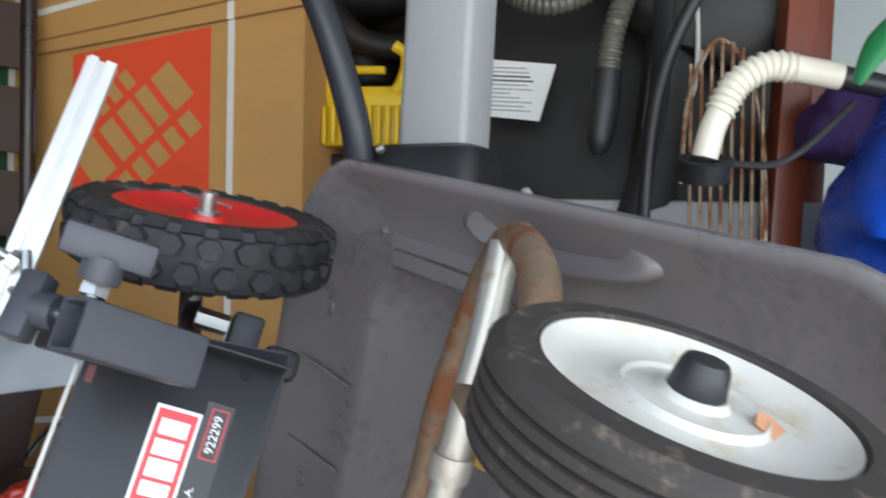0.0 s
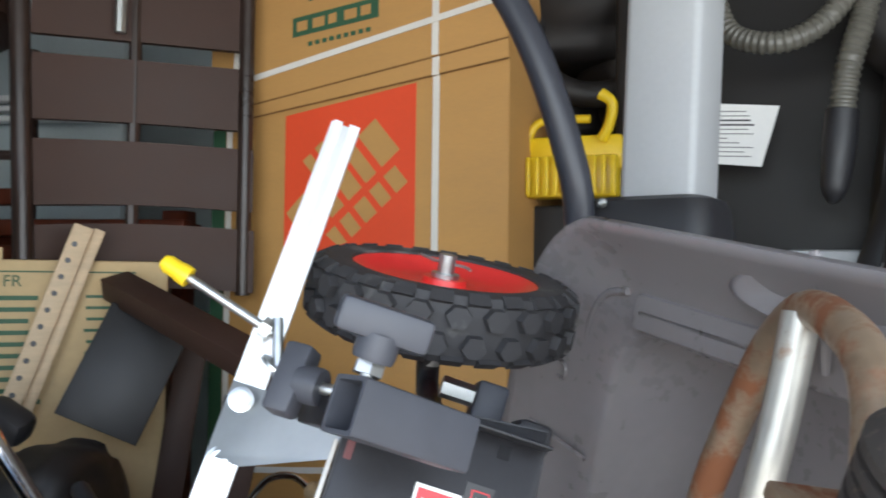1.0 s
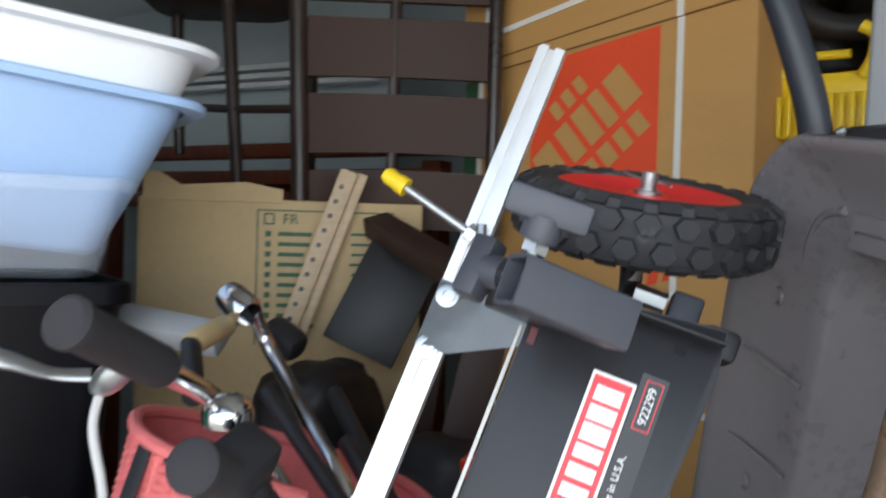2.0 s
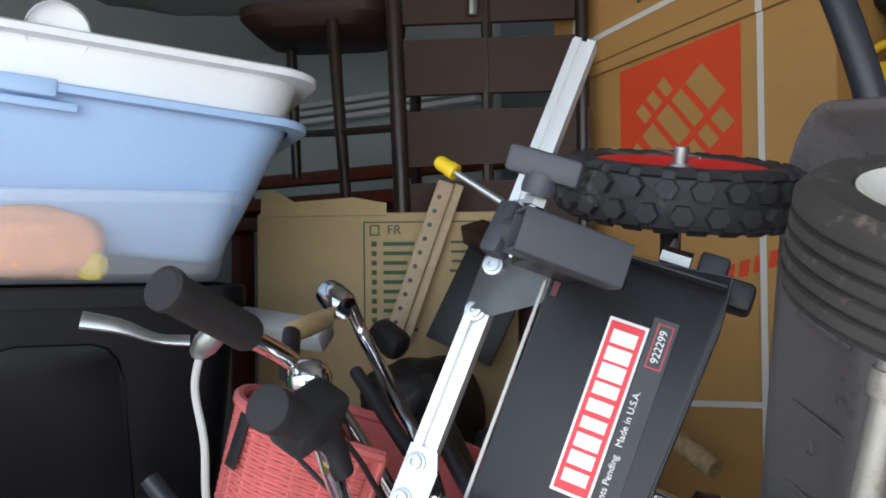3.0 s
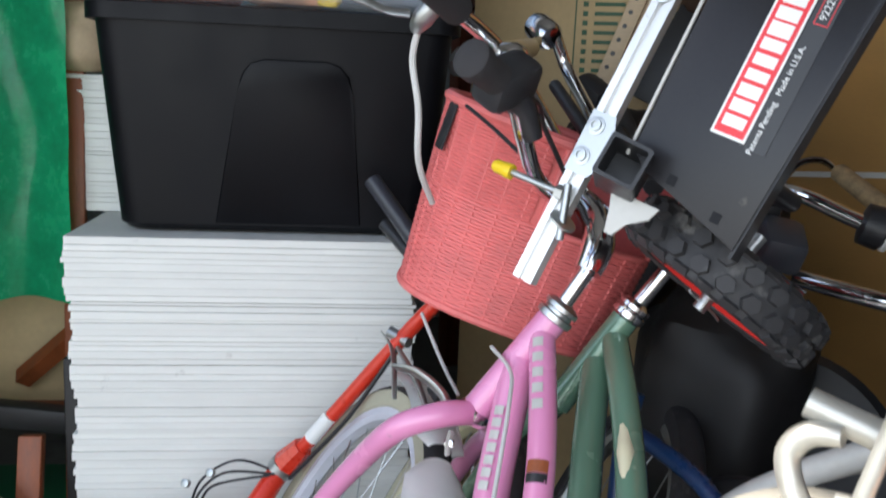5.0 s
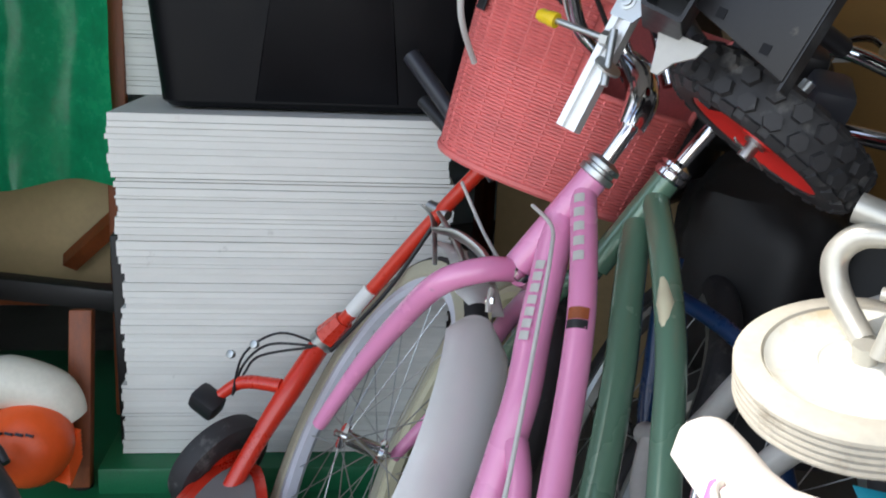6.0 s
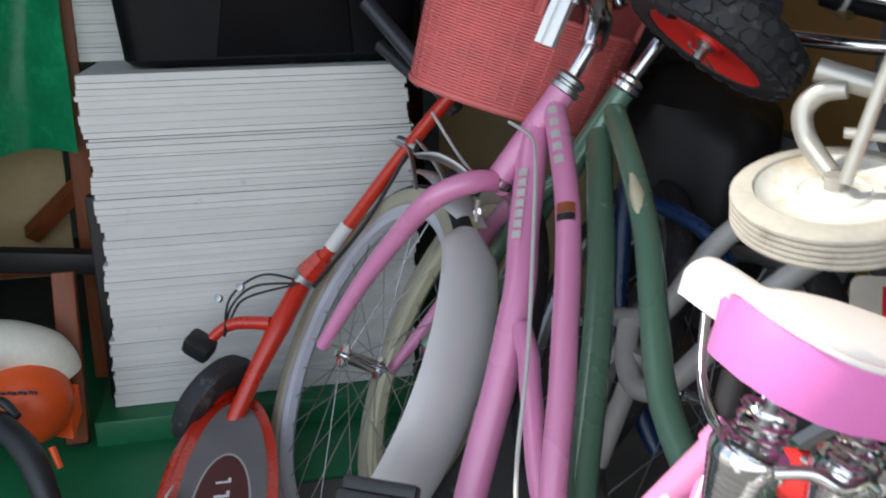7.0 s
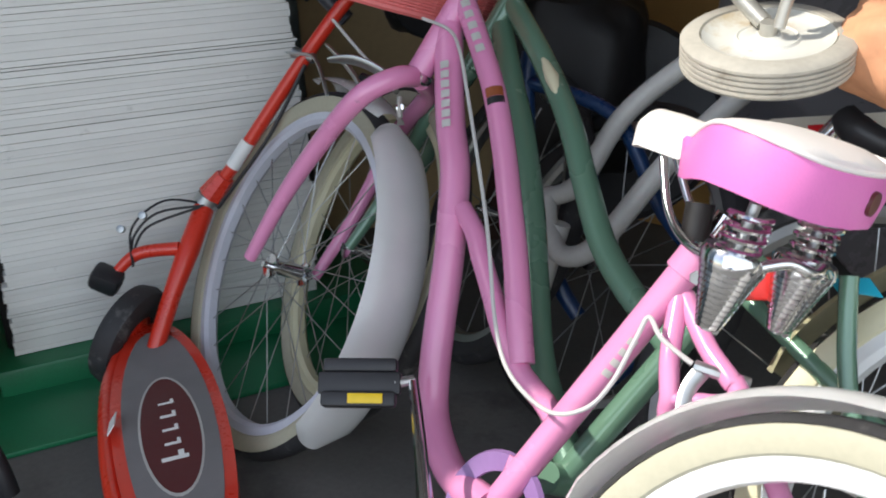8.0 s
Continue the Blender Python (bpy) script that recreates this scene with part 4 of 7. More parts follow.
part("strut_bolt", revolve(B(), at((-0.022, 1.475, 1.452), (0.5, -0.8, 0.2)), [(0, 0), (0.007, 0), (0.007, 0.008), (0.003, 0.012), (0, 0.012)], 8), M_ZINC, hoop)

# ---- bicycles leaning against each other ----
KN = V(0.19, 0.8194, -0.5407).normalized()
KU = (V(0, 0, 1) - KN * KN.z).normalized()
KH = KU.cross(KN) * -1.0
if KH.x < 0:
    KH = -KH


def bike_wheel(bike, c, n, R, tyre_mat, rim_mat, spokes=28, tread=M_RUBBER, tw=0.024):
    m = at(c, n)
    prof = [(R - 0.046, 0.008), (R - 0.040, tw * 0.8), (R - 0.028, tw), (R - 0.014, tw * 0.92)]
    wh = part("wheel", revolve(B(), m, [(r, z) for r, z in prof] + [(R - 0.012, 0), ] + [(r, -z) for r, z in prof[::-1]], 72, True), tyre_mat, bike, "bicycle tyre with pale side walls")
    part("tread", revolve(B(), m, [(R - 0.013, tw * 0.93), (R - 0.004, tw * 0.62), (R, 0.0), (R - 0.004, -tw * 0.62), (R - 0.013, -tw * 0.93)], 72), tread, wh)
    part("rim", revolve(B(), m, [(R - 0.040, 0.015), (R - 0.056, 0.015), (R - 0.063, 0.008), (R - 0.063, -0.008), (R - 0.056, -0.015), (R - 0.040, -0.015)], 72, True), rim_mat, wh)
    part("hub", revolve(B(), m, [(0, 0.052), (0.006, 0.052), (0.006, 0.040), (0.022, 0.038), (0.022, 0.032), (0.013, 0.028), (0.012, -0.028), (0.022, -0.032), (0.022, -0.038), (0.006, -0.040), (0.006, -0.052), (0, -0.052)], 24), M_CHROME, wh)
    for i in range(spokes):
        a = 2 * math.pi * i / spokes
        s = 1 if i % 2 else -1
        off = (0.55 if i % 4 < 2 else -0.55)
        p = m @ V(0.021 * math.cos(a + off), 0.021 * math.sin(a + off), 0.034 * s)
        q = m @ V((R - 0.066) * math.cos(a), (R - 0.066) * math.sin(a), 0.0)
        part("spoke", rod(B(), p, q, 0.0011, 5), M_ZINC, wh)
    return wh


def arc_fender(bike, c, n, R, a0, a1, width, material, ux, uy, name="fender", label=""):
    bm = B()
    k = 30
    rings = []
    for i in range(k + 1):
        a = radians(a0 + (a1 - a0) * i / k)
        rad = ux * math.cos(a) + uy * math.sin(a)
        end = min(1.0, 0.45 + 9 * min(i, k - i) / k)
        ring = []
        for j in range(9):
            b = radians(-72 + 144 * j / 8)
            ring.append(bm.verts.new(V(c) + rad * (R - 0.022 + 0.022 * math.cos(b)) + n * (width / 2 * end * math.sin(b) / math.sin(radians(72)))))
        rings.append(ring)
    for a, b in zip(rings, rings[1:]):
        for j in range(8):
            bm.faces.new((a[j], a[j + 1], b[j + 1], b[j]))
    bmesh.ops.solidify(bm, geom=bm.faces[:], thickness=0.0015)
    return part(name, bm, material, bike, label)


pink = thing("pink_bicycle", V(-0.15, 0.5, 0.0), "pink cruiser bicycle with white fenders, leaning", "bicycle")
FC = V(-0.700, 0.668, 0.294)
FN = V(0.270, 0.832, -0.483).normalized()
FU = (V(0, 0, 1) - FN * FN.z).normalized()
FH = V(0.985, -0.174, 0)
FH = (FH - FN * FH.dot(FN) - FU * FH.dot(FU)).normalized()
bike_wheel(pink, FC, FN, 0.341, M_GUMWALL, M_RIM)
arc_fender(pink, FC - FN * 0.008, FN, 0.360, -37, 60, 0.106, M_WHITEPAINT, FH, FU, "front_fender", "glossy white painted fender")
arc_fender(pink, FC - FN * 0.008, FN, 0.362, 64, 104, 0.088, M_WHITEPAINT, FH, FU, "front_fender", "glossy white painted fender")
head_top, head_bot = V(-0.400, 0.858, 0.784), V(-0.452, 0.774, 0.650)
part("head_tube", rod(B(), head_top, head_bot, 0.0215, 20), M_PINK, pink)
part("down_tube", sweep(B(), [(-0.425, 0.825, 0.728), (-0.375, 0.754, 0.598), (-0.333, 0.707, 0.528), (-0.314, 0.672, 0.470), (-0.297, 0.635, 0.406), (-0.284, 0.594, 0.334), (-0.269, 0.554, 0.264), (-0.243, 0.517, 0.212), (-0.170, 0.462, 0.185), (-0.075, 0.418, 0.195)], 0.0235, 20, 8), M_PINK, pink)
part("top_tube", sweep(B(), [(-0.405, 0.842, 0.760), (-0.345, 0.799, 0.697), (-0.289, 0.754, 0.636), (-0.244, 0.709, 0.570), (-0.207, 0.667, 0.507), (-0.172, 0.627, 0.446), (-0.142, 0.588, 0.386), (-0.114, 0.552, 0.326)], 0.0180, 18, 8), M_PINK, pink)
part("curved_brace", sweep(B(), [(-0.296, 0.673, 0.479), (-0.259, 0.652, 0.455), (-0.232, 0.630, 0.427), (-0.200, 0.606, 0.394), (-0.159, 0.574, 0.352), (-0.111, 0.545, 0.317), (-0.062, 0.524, 0.299), (-0.015, 0.490, 0.290)], 0.0155, 16, 8), M_PINK, pink)
part("seat_tube", rod(B(), (0.112, 0.557, 0.518), (-0.075, 0.425, 0.195), 0.0185, 20), M_PINK, pink)
part("seat_stay", sweep(B(), [(0.106, 0.540, 0.480), (0.117, 0.497, 0.434), (0.130, 0.471, 0.398), (0.150, 0.440, 0.355), (0.33, 0.21, 0.25)], 0.0115, 12, 6), M_PINK, pink)
part("seat_stay", sweep(B(), [(0.110, 0.545, 0.482), (0.152, 0.513, 0.443), (0.187, 0.492, 0.423), (0.212, 0.478, 0.400), (0.38, 0.34, 0.22)], 0.0115, 12, 6), M_PINK, pink)
part("stay_bridge", rod(B(), (0.130, 0.468, 0.395), (0.205, 0.480, 0.405), 0.009, 12), M_PINK, pink)
part("fork_leg", sweep(B(), [(-0.452, 0.765, 0.648), (-0.448, 0.715, 0.655), (-0.482, 0.668, 0.632), (-0.560, 0.655, 0.558), (-0.640, 0.632, 0.460), (-0.709, 0.595, 0.342)], [0.017, 0.0175, 0.0175, 0.0165, 0.0145, 0.0115], 16, 8), M_PINK, pink)
part("fork_leg", sweep(B(), [(-0.452, 0.780, 0.640), (-0.49, 0.84, 0.60), (-0.58, 0.86, 0.52), (-0.64, 0.80, 0.38), (-0.690, 0.722, 0.262)], [0.017, 0.017, 0.016, 0.013, 0.010], 16, 8), M_PINK, pink)
HA = (head_top - head_bot).normalized()
part("headset", revolve(B(), at(head_top, HA), [(0.022, -0.006), (0.026, -0.004), (0.026, 0.004), (0.021, 0.006), (0.021, 0.010), (0.025, 0.012), (0.025, 0.018), (0.018, 0.022), (0.012, 0.024)], 24), M_ZINC, pink, "worn steel headset rings")
part("lower_headset", revolve(B(), at(head_bot, -HA), [(0.0222, -0.004), (0.025, 0), (0.024, 0.008), (0.018, 0.012)], 24), M_CHROME, pink)
part("quill", sweep(B(), [head_top, (-0.384, 0.886, 0.836), (-0.380, 0.900, 0.856)], 0.0112, 16, 4), M_CHROME, pink)
stem = part("stem", sweep(B(), [(-0.381, 0.893, 0.846), (-0.388, 0.915, 0.880), (-0.420, 0.940, 0.910), (-0.47, 0.955, 0.930)], [0.0185, 0.0235, 0.0225, 0.018], 16, 6), M_CHROME, pink, "curved chrome stem")
# decals, plain shapes
def on_tube(a, b, s, out, w, ln, name, material, r):
    a, b = V(a), V(b)
    d = (b - a).normalized()
    o = (V(out) - d * V(out).dot(d)).normalized()
    bm = B()
    x = o.cross(d)
    k = 6
    ring = []
    for e in (-ln / 2, ln / 2):
        ring.append([bm.verts.new(a + (b - a) * s + d * e + (o * math.cos(t) + x * math.sin(t)) * (r + 0.0006)) for t in (w / r * (j / k - 0.5) for j in range(k + 1))])
    for j in range(k):
        bm.faces.new((ring[0][j], ring[0][j + 1], ring[1][j + 1], ring[1][j]))
    part(name, bm, material, pink)


VIEW = V(0.55, -0.80, 0.25)
for s in (0.42, 0.50, 0.58, 0.66, 0.74, 0.82, 0.90):
    on_tube((-0.425, 0.825, 0.728), (-0.354, 0.730, 0.563), s, VIEW + V(-0.25, -0.2, 0), 0.014, 0.012, "decal_bar", M_GREYWHITE, 0.0237)
for s in (0.12, 0.24, 0.36, 0.48, 0.6):
    on_tube((-0.405, 0.842, 0.760), (-0.289, 0.754, 0.636), s, VIEW, 0.014, 0.014, "decal_bar", M_GREYWHITE, 0.0184)
on_tube((-0.289, 0.754, 0.636), (-0.244, 0.709, 0.570), 0.06, VIEW, 0.028, 0.016, "band_decal", M_ORWOOD, 0.0184)
on_tube((-0.289, 0.754, 0.636), (-0.244, 0.709, 0.570), 0.22, VIEW, 0.028, 0.012, "band_decal", M_BLACKLABEL, 0.0184)
for s in (0.28, 0.32, 0.36, 0.40):
    on_tube((0.112, 0.557, 0.518), (-0.075, 0.425, 0.195), s, VIEW, 0.011, 0.009, "script_decal", M_GREYWHITE, 0.0187)
part("brake_cable", sweep(B(), [(-0.455, 0.797, 0.735), (-0.390, 0.78, 0.722), (-0.345, 0.745, 0.700), (-0.295, 0.695, 0.645), (-0.183, 0.577, 0.508), (-0.115, 0.495, 0.412), (-0.067, 0.455, 0.371), (-0.001, 0.433, 0.353), (0.046, 0.435, 0.370), (0.071, 0.450, 0.403), (0.085, 0.480, 0.451), (0.093, 0.492, 0.472), (0.114, 0.48, 0.457), (0.150, 0.478, 0.438)], 0.0028, 8, 8), M_CABLE, pink)
# front brake
part("brake_arm", sweep(B(), [(-0.476, 0.752, 0.615), (-0.472, 0.745, 0.60), (-0.468, 0.742, 0.585)], 0.009, 8, 3, flat=0.5), M_GREYWHITE, pink)
part("brake_bolt", revolve(B(), at((-0.472, 0.748, 0.600), VIEW), [(0, 0), (0.007, 0), (0.007, 0.008), (0, 0.010)], 6), M_CHROME, pink, smooth=20)
part("brake_lever_arm", sweep(B(), [(-0.845, 0.85, 0.652), (-0.77, 0.82, 0.658), (-0.70, 0.79, 0.655), (-0.66, 0.77, 0.60)], [0.0025, 0.005, 0.007, 0.006], 8, 4, flat=0.45), M_ZINC, pink)
part("brake_pad", sweep(B(), [(-0.60, 0.80, 0.63), (-0.56, 0.79, 0.625)], 0.009, 8, 2), M_BLACK, pink)
part("caliper_arm", sweep(B(), [(-0.620, 0.742, 0.668), (-0.575, 0.758, 0.668), (-0.525, 0.770, 0.648), (-0.490, 0.762, 0.622)], [0.006, 0.013, 0.014, 0.009], 12, 5, flat=0.5), M_ZINC, pink, "bare metal brake caliper arm")
part("caliper_arm", sweep(B(), [(-0.640, 0.760, 0.690), (-0.600, 0.770, 0.650), (-0.575, 0.775, 0.610)], [0.006, 0.010, 0.007], 12, 5, flat=0.5), M_ZINC, pink, "bare metal brake caliper arm")
# pedal and crank
crk = part("crank", sweep(B(), [(-0.222, 0.455, 0.315), (-0.170, 0.400, 0.285), (-0.105, 0.330, 0.245)], [0.008, 0.010, 0.012], 10, 3, flat=0.6), M_CHROME, pink, "chrome crank arm")
PX = V(0.72, 0.62, -0.10).normalized()
pm_ = Matrix.Translation((-0.268, 0.398, 0.325)) @ basis(V(0.45, -0.62, 0.6), PX).to_4x4()
ped = part("pedal", box(B(), pm_ @ pose(0, -0.022, -0.010), 0.098, 0.020, 0.026, 0.004), M_BLACK, pink, "black plastic pedal")
part("pedal_cage", box(B(), pm_ @ pose(0, 0.024, -0.018), 0.098, 0.018, 0.026, 0.004), M_BLACK, ped)
part("pedal_axle", box(B(), pm_ @ pose(0, 0.0, -0.014), 0.11, 0.030, 0.016, 0.004), M_BLACK, ped)
part("reflector", box(B(), pm_ @ pose(0.010, -0.022, 0.0042), 0.046, 0.013, 0.003, 0.001), M_YELLOW, ped, "amber reflector")
part("pedal_axle_end", rod(B(), pm_ @ V(0.045, 0, -0.012), (-0.222, 0.455, 0.315), 0.007, 10), M_ZINC, ped)
# chain guard ring
gm = at((-0.070, 0.414, 0.188), -KN)
part("chain_guard", revolve(B(), gm, [(0.056, 0.0), (0.079, 0.006), (0.083, 0.0), (0.079, -0.006), (0.056, -0.004)], 40, True), M_PURPLEGUARD, pink, "lilac chain guard ring")
part("guard_arm", sweep(B(), [gm @ V(-0.08, 0.0, 0.008), gm @ V(0.08, 0.0, 0.008)], 0.008, 8, 2, flat=0.4), M_PINK, pink)
part("guard_arm", sweep(B(), [gm @ V(-0.040, 0.069, 0.008), gm @ V(0.040, -0.069, 0.008)], 0.008, 8, 2, flat=0.4), M_PINK, pink)
part("bottom_bracket", revolve(B(), gm, [(0, 0.035), (0.018, 0.035), (0.022, 0.0), (0.022, -0.035), (0, -0.035)], 20), M_DARK, pink)
# rear wheel, fender, rear brake
RC = V(0.347, 0.251, 0.236)
bike_wheel(pink, RC, KN, 0.282, M_GUMWALL, M_WHITEPAINT, 24)
arc_fender(pink, RC + KN * 0.002, KN, 0.305, 10, 168, 0.080, M_WHITEPAINT, KH, KU, "rear_fender", "glossy white painted fender")
part("rear_brake_arm", sweep(B(), [(0.158, 0.488, 0.428), (0.150, 0.465, 0.405), (0.165, 0.430, 0.36), (0.195, 0.39, 0.30)], [0.010, 0.009, 0.009, 0.008], 10, 5, flat=0.55), M_ZINC, pink)
part("rear_brake_bridge", sweep(B(), [(0.150, 0.486, 0.432), (0.175, 0.49, 0.428), (0.205, 0.50, 0.42)], 0.007, 8, 3), M_ZINC, pink)
part("rear_brake_arm", sweep(B(), [(0.225, 0.540, 0.40), (0.235, 0.52, 0.375)], 0.008, 8, 3), M_ZINC, pink)
part("seat_clamp", revolve(B(), at((0.112, 0.560, 0.518), (0.175, 0.161, 0.314)), [(0.018, -0.02), (0.023, -0.018), (0.023, 0.014), (0.015, 0.018)], 20), M_PINK, pink)
part("clamp_bolt", revolve(B(), at((0.122, 0.542, 0.508), VIEW), [(0, 0), (0.008, 0), (0.008, 0.007), (0, 0.007)], 6), M_ZINC, pink, smooth=20)
part("seat_post", rod(B(), (0.110, 0.566, 0.524), (0.135, 0.588, 0.568), 0.0120, 16), M_CHROME, pink)
# sprung saddle
SN = V(0.021, 0.622, 0.652)
SA = V(0.90, -0.43, -0.10).normalized()
SUP = V(0.06, 0.30, 0.95)
SUP = (SUP - SA * SUP.dot(SA)).normalized()
SW = SUP.cross(SA)
if SW.y > 0:
    SW = -SW
# along, half width, crown, height
sec = [(0.0, 0.010, 0.008, -0.006), (0.006, 0.020, 0.016, -0.004), (0.018, 0.026, 0.022, 0.0), (0.05, 0.027, 0.023, 0.002), (0.09, 0.028, 0.021, 0.005), (0.12, 0.036, 0.018, 0.012), (0.145, 0.058, 0.015, 0.026), (0.17, 0.078, 0.014, 0.036),
       (0.20, 0.090, 0.013, 0.042), (0.235, 0.091, 0.012, 0.043), (0.262, 0.076, 0.010, 0.040), (0.275, 0.050, 0.007, 0.036)]
top_l = []
for s, w, cr, hh in sec:
    o = SN + SA * s + SUP * hh
    low = 0.024 if s < 0.11 else 0.006
    top_l.append([o + SW * (w * math.cos(t)) + SUP * (cr * math.sin(t)) for t in (math.pi * j / 12 for j in range(13))] + [o - SW * w * 0.85 - SUP * low, o + SW * w * 0.85 - SUP * low])
sad = part("saddle", loft(B(), top_l), M_WHITEVINYL, pink, "white-topped padded vinyl saddle", smooth=60)
side = [(0.098, 0.030, 0.014, 0.012), (0.112, 0.036, 0.046, 0.014), (0.140, 0.058, 0.054, 0.026), (0.172, 0.080, 0.057, 0.038), (0.20, 0.092, 0.057, 0.044), (0.236, 0.093, 0.056, 0.045), (0.264, 0.077, 0.055, 0.042), (0.279, 0.050, 0.054, 0.038), (0.283, 0.02, 0.054, 0.036)]
rim = [(s, w, dp, hh) for s, w, dp, hh in side] + [(s, -w, dp, hh) for s, w, dp, hh in side[::-1]]
skirt_l = []
for s, w, dp, hh in rim:
    o = SN + SA * s + SW * w + SUP * hh
    out = (SA * max(0.0, s - 0.2) * 6 + SW * w * 8).normalized()
    skirt_l.append([o, o + out * 0.006 - SUP * dp * 0.45, o + out * 0.002 - SUP * dp, o - out * 0.006 - SUP * dp, o - out * 0.010 - SUP * 0.004])
part("saddle_skirt", loft(B(), skirt_l), M_PINKSEAT, sad, "pink vinyl skirt", smooth=60)
part("piping", sweep(B(), [SN + SA * s + SUP * hh + SW * w for s, w, dp, hh in rim], 0.0028, 8, 3), M_WHITEVINYL, sad)
part("emblem", revolve(B(), at(SN + SA * 0.286 + SW * -0.035 + SUP * 0.010, SA + SW * -0.3), [(0, 0.003), (0.012, 0.002), (0.0125, -0.004)], 20), M_MAROON, sad, "round red emblem")


def coil(name, top, bottom, r0, r1, turns, wire):
    top, bottom = V(top), V(bottom)
    b = basis(bottom - top)
    pts = []
    k = int(turns * 10)
    for i in range(k + 1):
        f = i / k
        a = 2 * math.pi * turns * f
        r = r0 + (r1 - r0) * f
        pts.append(top + (bottom - top) * f + b @ V(r * math.cos(a), r * math.sin(a), 0))
    part(name, sweep(B(), pts, wire, 6, 1), M_CHROME, pink, "chrome coil spring")


for side_ in (1, -1):
    o = SN + SA * 0.232 + SW * (0.052 * side_)
    coil("spring", o - SUP * 0.030, o - SUP * 0.075, 0.021, 0.021, 4, 0.0030)
    coil("spring", o - SUP * 0.078, o - SUP * 0.150, 0.030, 0.009, 12, 0.0040)
    part("spring_cup", revolve(B(), at(o - SUP * 0.072, -SUP), [(0.0, -0.004), (0.031, -0.004), (0.0335, 0.002), (0.032, 0.012), (0.0, 0.014)], 24), M_CHROME, pink)
    part("spring_bolt", rod(B(), o - SUP * 0.02, o - SUP * 0.152, 0.006, 10), M_ZINC, pink)
    part("saddle_rail", sweep(B(), [SN + SA * 0.05 - SUP * 0.02 + SW * 0.010 * side_, SN + SA * 0.10 - SUP * 0.075 + SW * 0.020 * side_, SN + SA * 0.16 - SUP * 0.095 + SW * 0.028 * side_, o - SUP * 0.078 + SA * 0.03], 0.0050, 10, 6), M_CHROME, pink)
o = SN + SA * 0.262 - SUP * 0.072
part("rear_hook_rail", sweep(B(), [o + SW * 0.050, o + SW * 0.025 + SUP * 0.010 + SA * 0.01, o + SUP * 0.006 + SA * 0.02, o - SW * 0.025 + SUP * 0.010 + SA * 0.01, o - SW * 0.050], 0.0058, 10, 6), M_CHROME, pink)
part("saddle_clamp", sweep(B(), [SN + SA * 0.12 - SUP * 0.055, SN + SA * 0.13 - SUP * 0.095], 0.016, 10, 2), M_DARK, pink)
part("rear_reflector", box(B(), at((0.196, 0.548, 0.520), (0.5, -0.8, 0.3)), 0.045, 0.045, 0.014, 0.004), M_REDHUB, pink, "red reflector")

# sage green bicycle
green = thing("green_bicycle", V(-0.1, 0.8, 0.0), "sage green cruiser bicycle with cream decals, leaning", "bicycle")
g_top, g_bot = V(-0.393, 0.990, 0.776), V(-0.449, 0.916, 0.636)
part("head_tube", rod(B(), g_top, g_bot, 0.0205, 20), M_GREEN, green)
part("headset", revolve(B(), at(g_top, g_top - g_bot), [(0.021, -0.008), (0.025, -0.004), (0.025, 0.004), (0.020, 0.007), (0.024, 0.010), (0.024, 0.016), (0.012, 0.022)], 24), M_CHROME, green)
part("quill", rod(B(), g_top, (-0.362, 1.030, 0.846), 0.011, 16), M_CHROME, green)
part("down_tube", sweep(B(), [(-0.416, 0.957, 0.705), (-0.346, 0.884, 0.622), (-0.290, 0.828, 0.556), (-0.226, 0.752, 0.464), (-0.179, 0.687, 0.382), (-0.12, 0.61, 0.29), (-0.03, 0.54, 0.205)], 0.0215, 18, 8), M_GREEN, green)
part("top_tube", sweep(B(), [(-0.400, 0.972, 0.740), (-0.300, 0.903, 0.668), (-0.210, 0.832, 0.593), (-0.139, 0.763, 0.514), (-0.081, 0.709, 0.452), (-0.015, 0.665, 0.410), (0.062, 0.625, 0.372)], 0.0195, 18, 8), M_GREEN, green)
part("seat_tube", rod(B(), (0.126, 0.672, 0.468), (-0.04, 0.52, 0.185), 0.0175, 18), M_GREEN, green)
part("bottom_bracket", revolve(B(), at((-0.035, 0.525, 0.19), KN), [(0, 0.036), (0.021, 0.036), (0.021, -0.036), (0, -0.036)], 20), M_GREEN, green)
GC = V(-0.63, 0.80, 0.30)
bike_wheel(green, GC, (FN + V(0.15, 0, 0)).normalized(), 0.325, M_GUMWALL, M_CREAM, 24)
part("fork_leg", sweep(B(), [g_bot, (-0.50, 0.88, 0.58), (-0.57, 0.83, 0.44), (-0.625, 0.755, 0.325)], [0.016, 0.016, 0.013, 0.010], 14, 6), M_GREEN, green)
part("fork_leg", sweep(B(), [g_bot, (-0.51, 0.93, 0.57), (-0.58, 0.90, 0.42), (-0.635, 0.845, 0.275)], [0.016, 0.016, 0.013, 0.010], 14, 6), M_GREEN, green)
part("seat_stay", sweep(B(), [(0.12, 0.665, 0.455), (0.25, 0.60, 0.40), (0.45, 0.52, 0.30)], 0.011, 12, 4), M_GREEN, green)
for (a, b, c_), r in ((((-0.318, 0.916, 0.680), (-0.262, 0.873, 0.638), (-0.225, 0.838, 0.600)), 0.012), (((-0.262, 0.795, 0.512), (-0.240, 0.768, 0.482), (-0.222, 0.745, 0.452)), 0.008)):
    o = V(0.45, -0.78, 0.35).normalized() * 0.0145
    part("cream_flash", sweep(B(), [V(a) + o, V(b) + o * 1.02, V(c_) + o], [0.002, r, 0.001], 10, 6), M_CREAM, green, "cream flash decal")
GRC = V(0.50, 0.50, 0.30)
bike_wheel(green, GRC, KN, 0.325, M_CREAM, M_WHITEPAINT, 20)
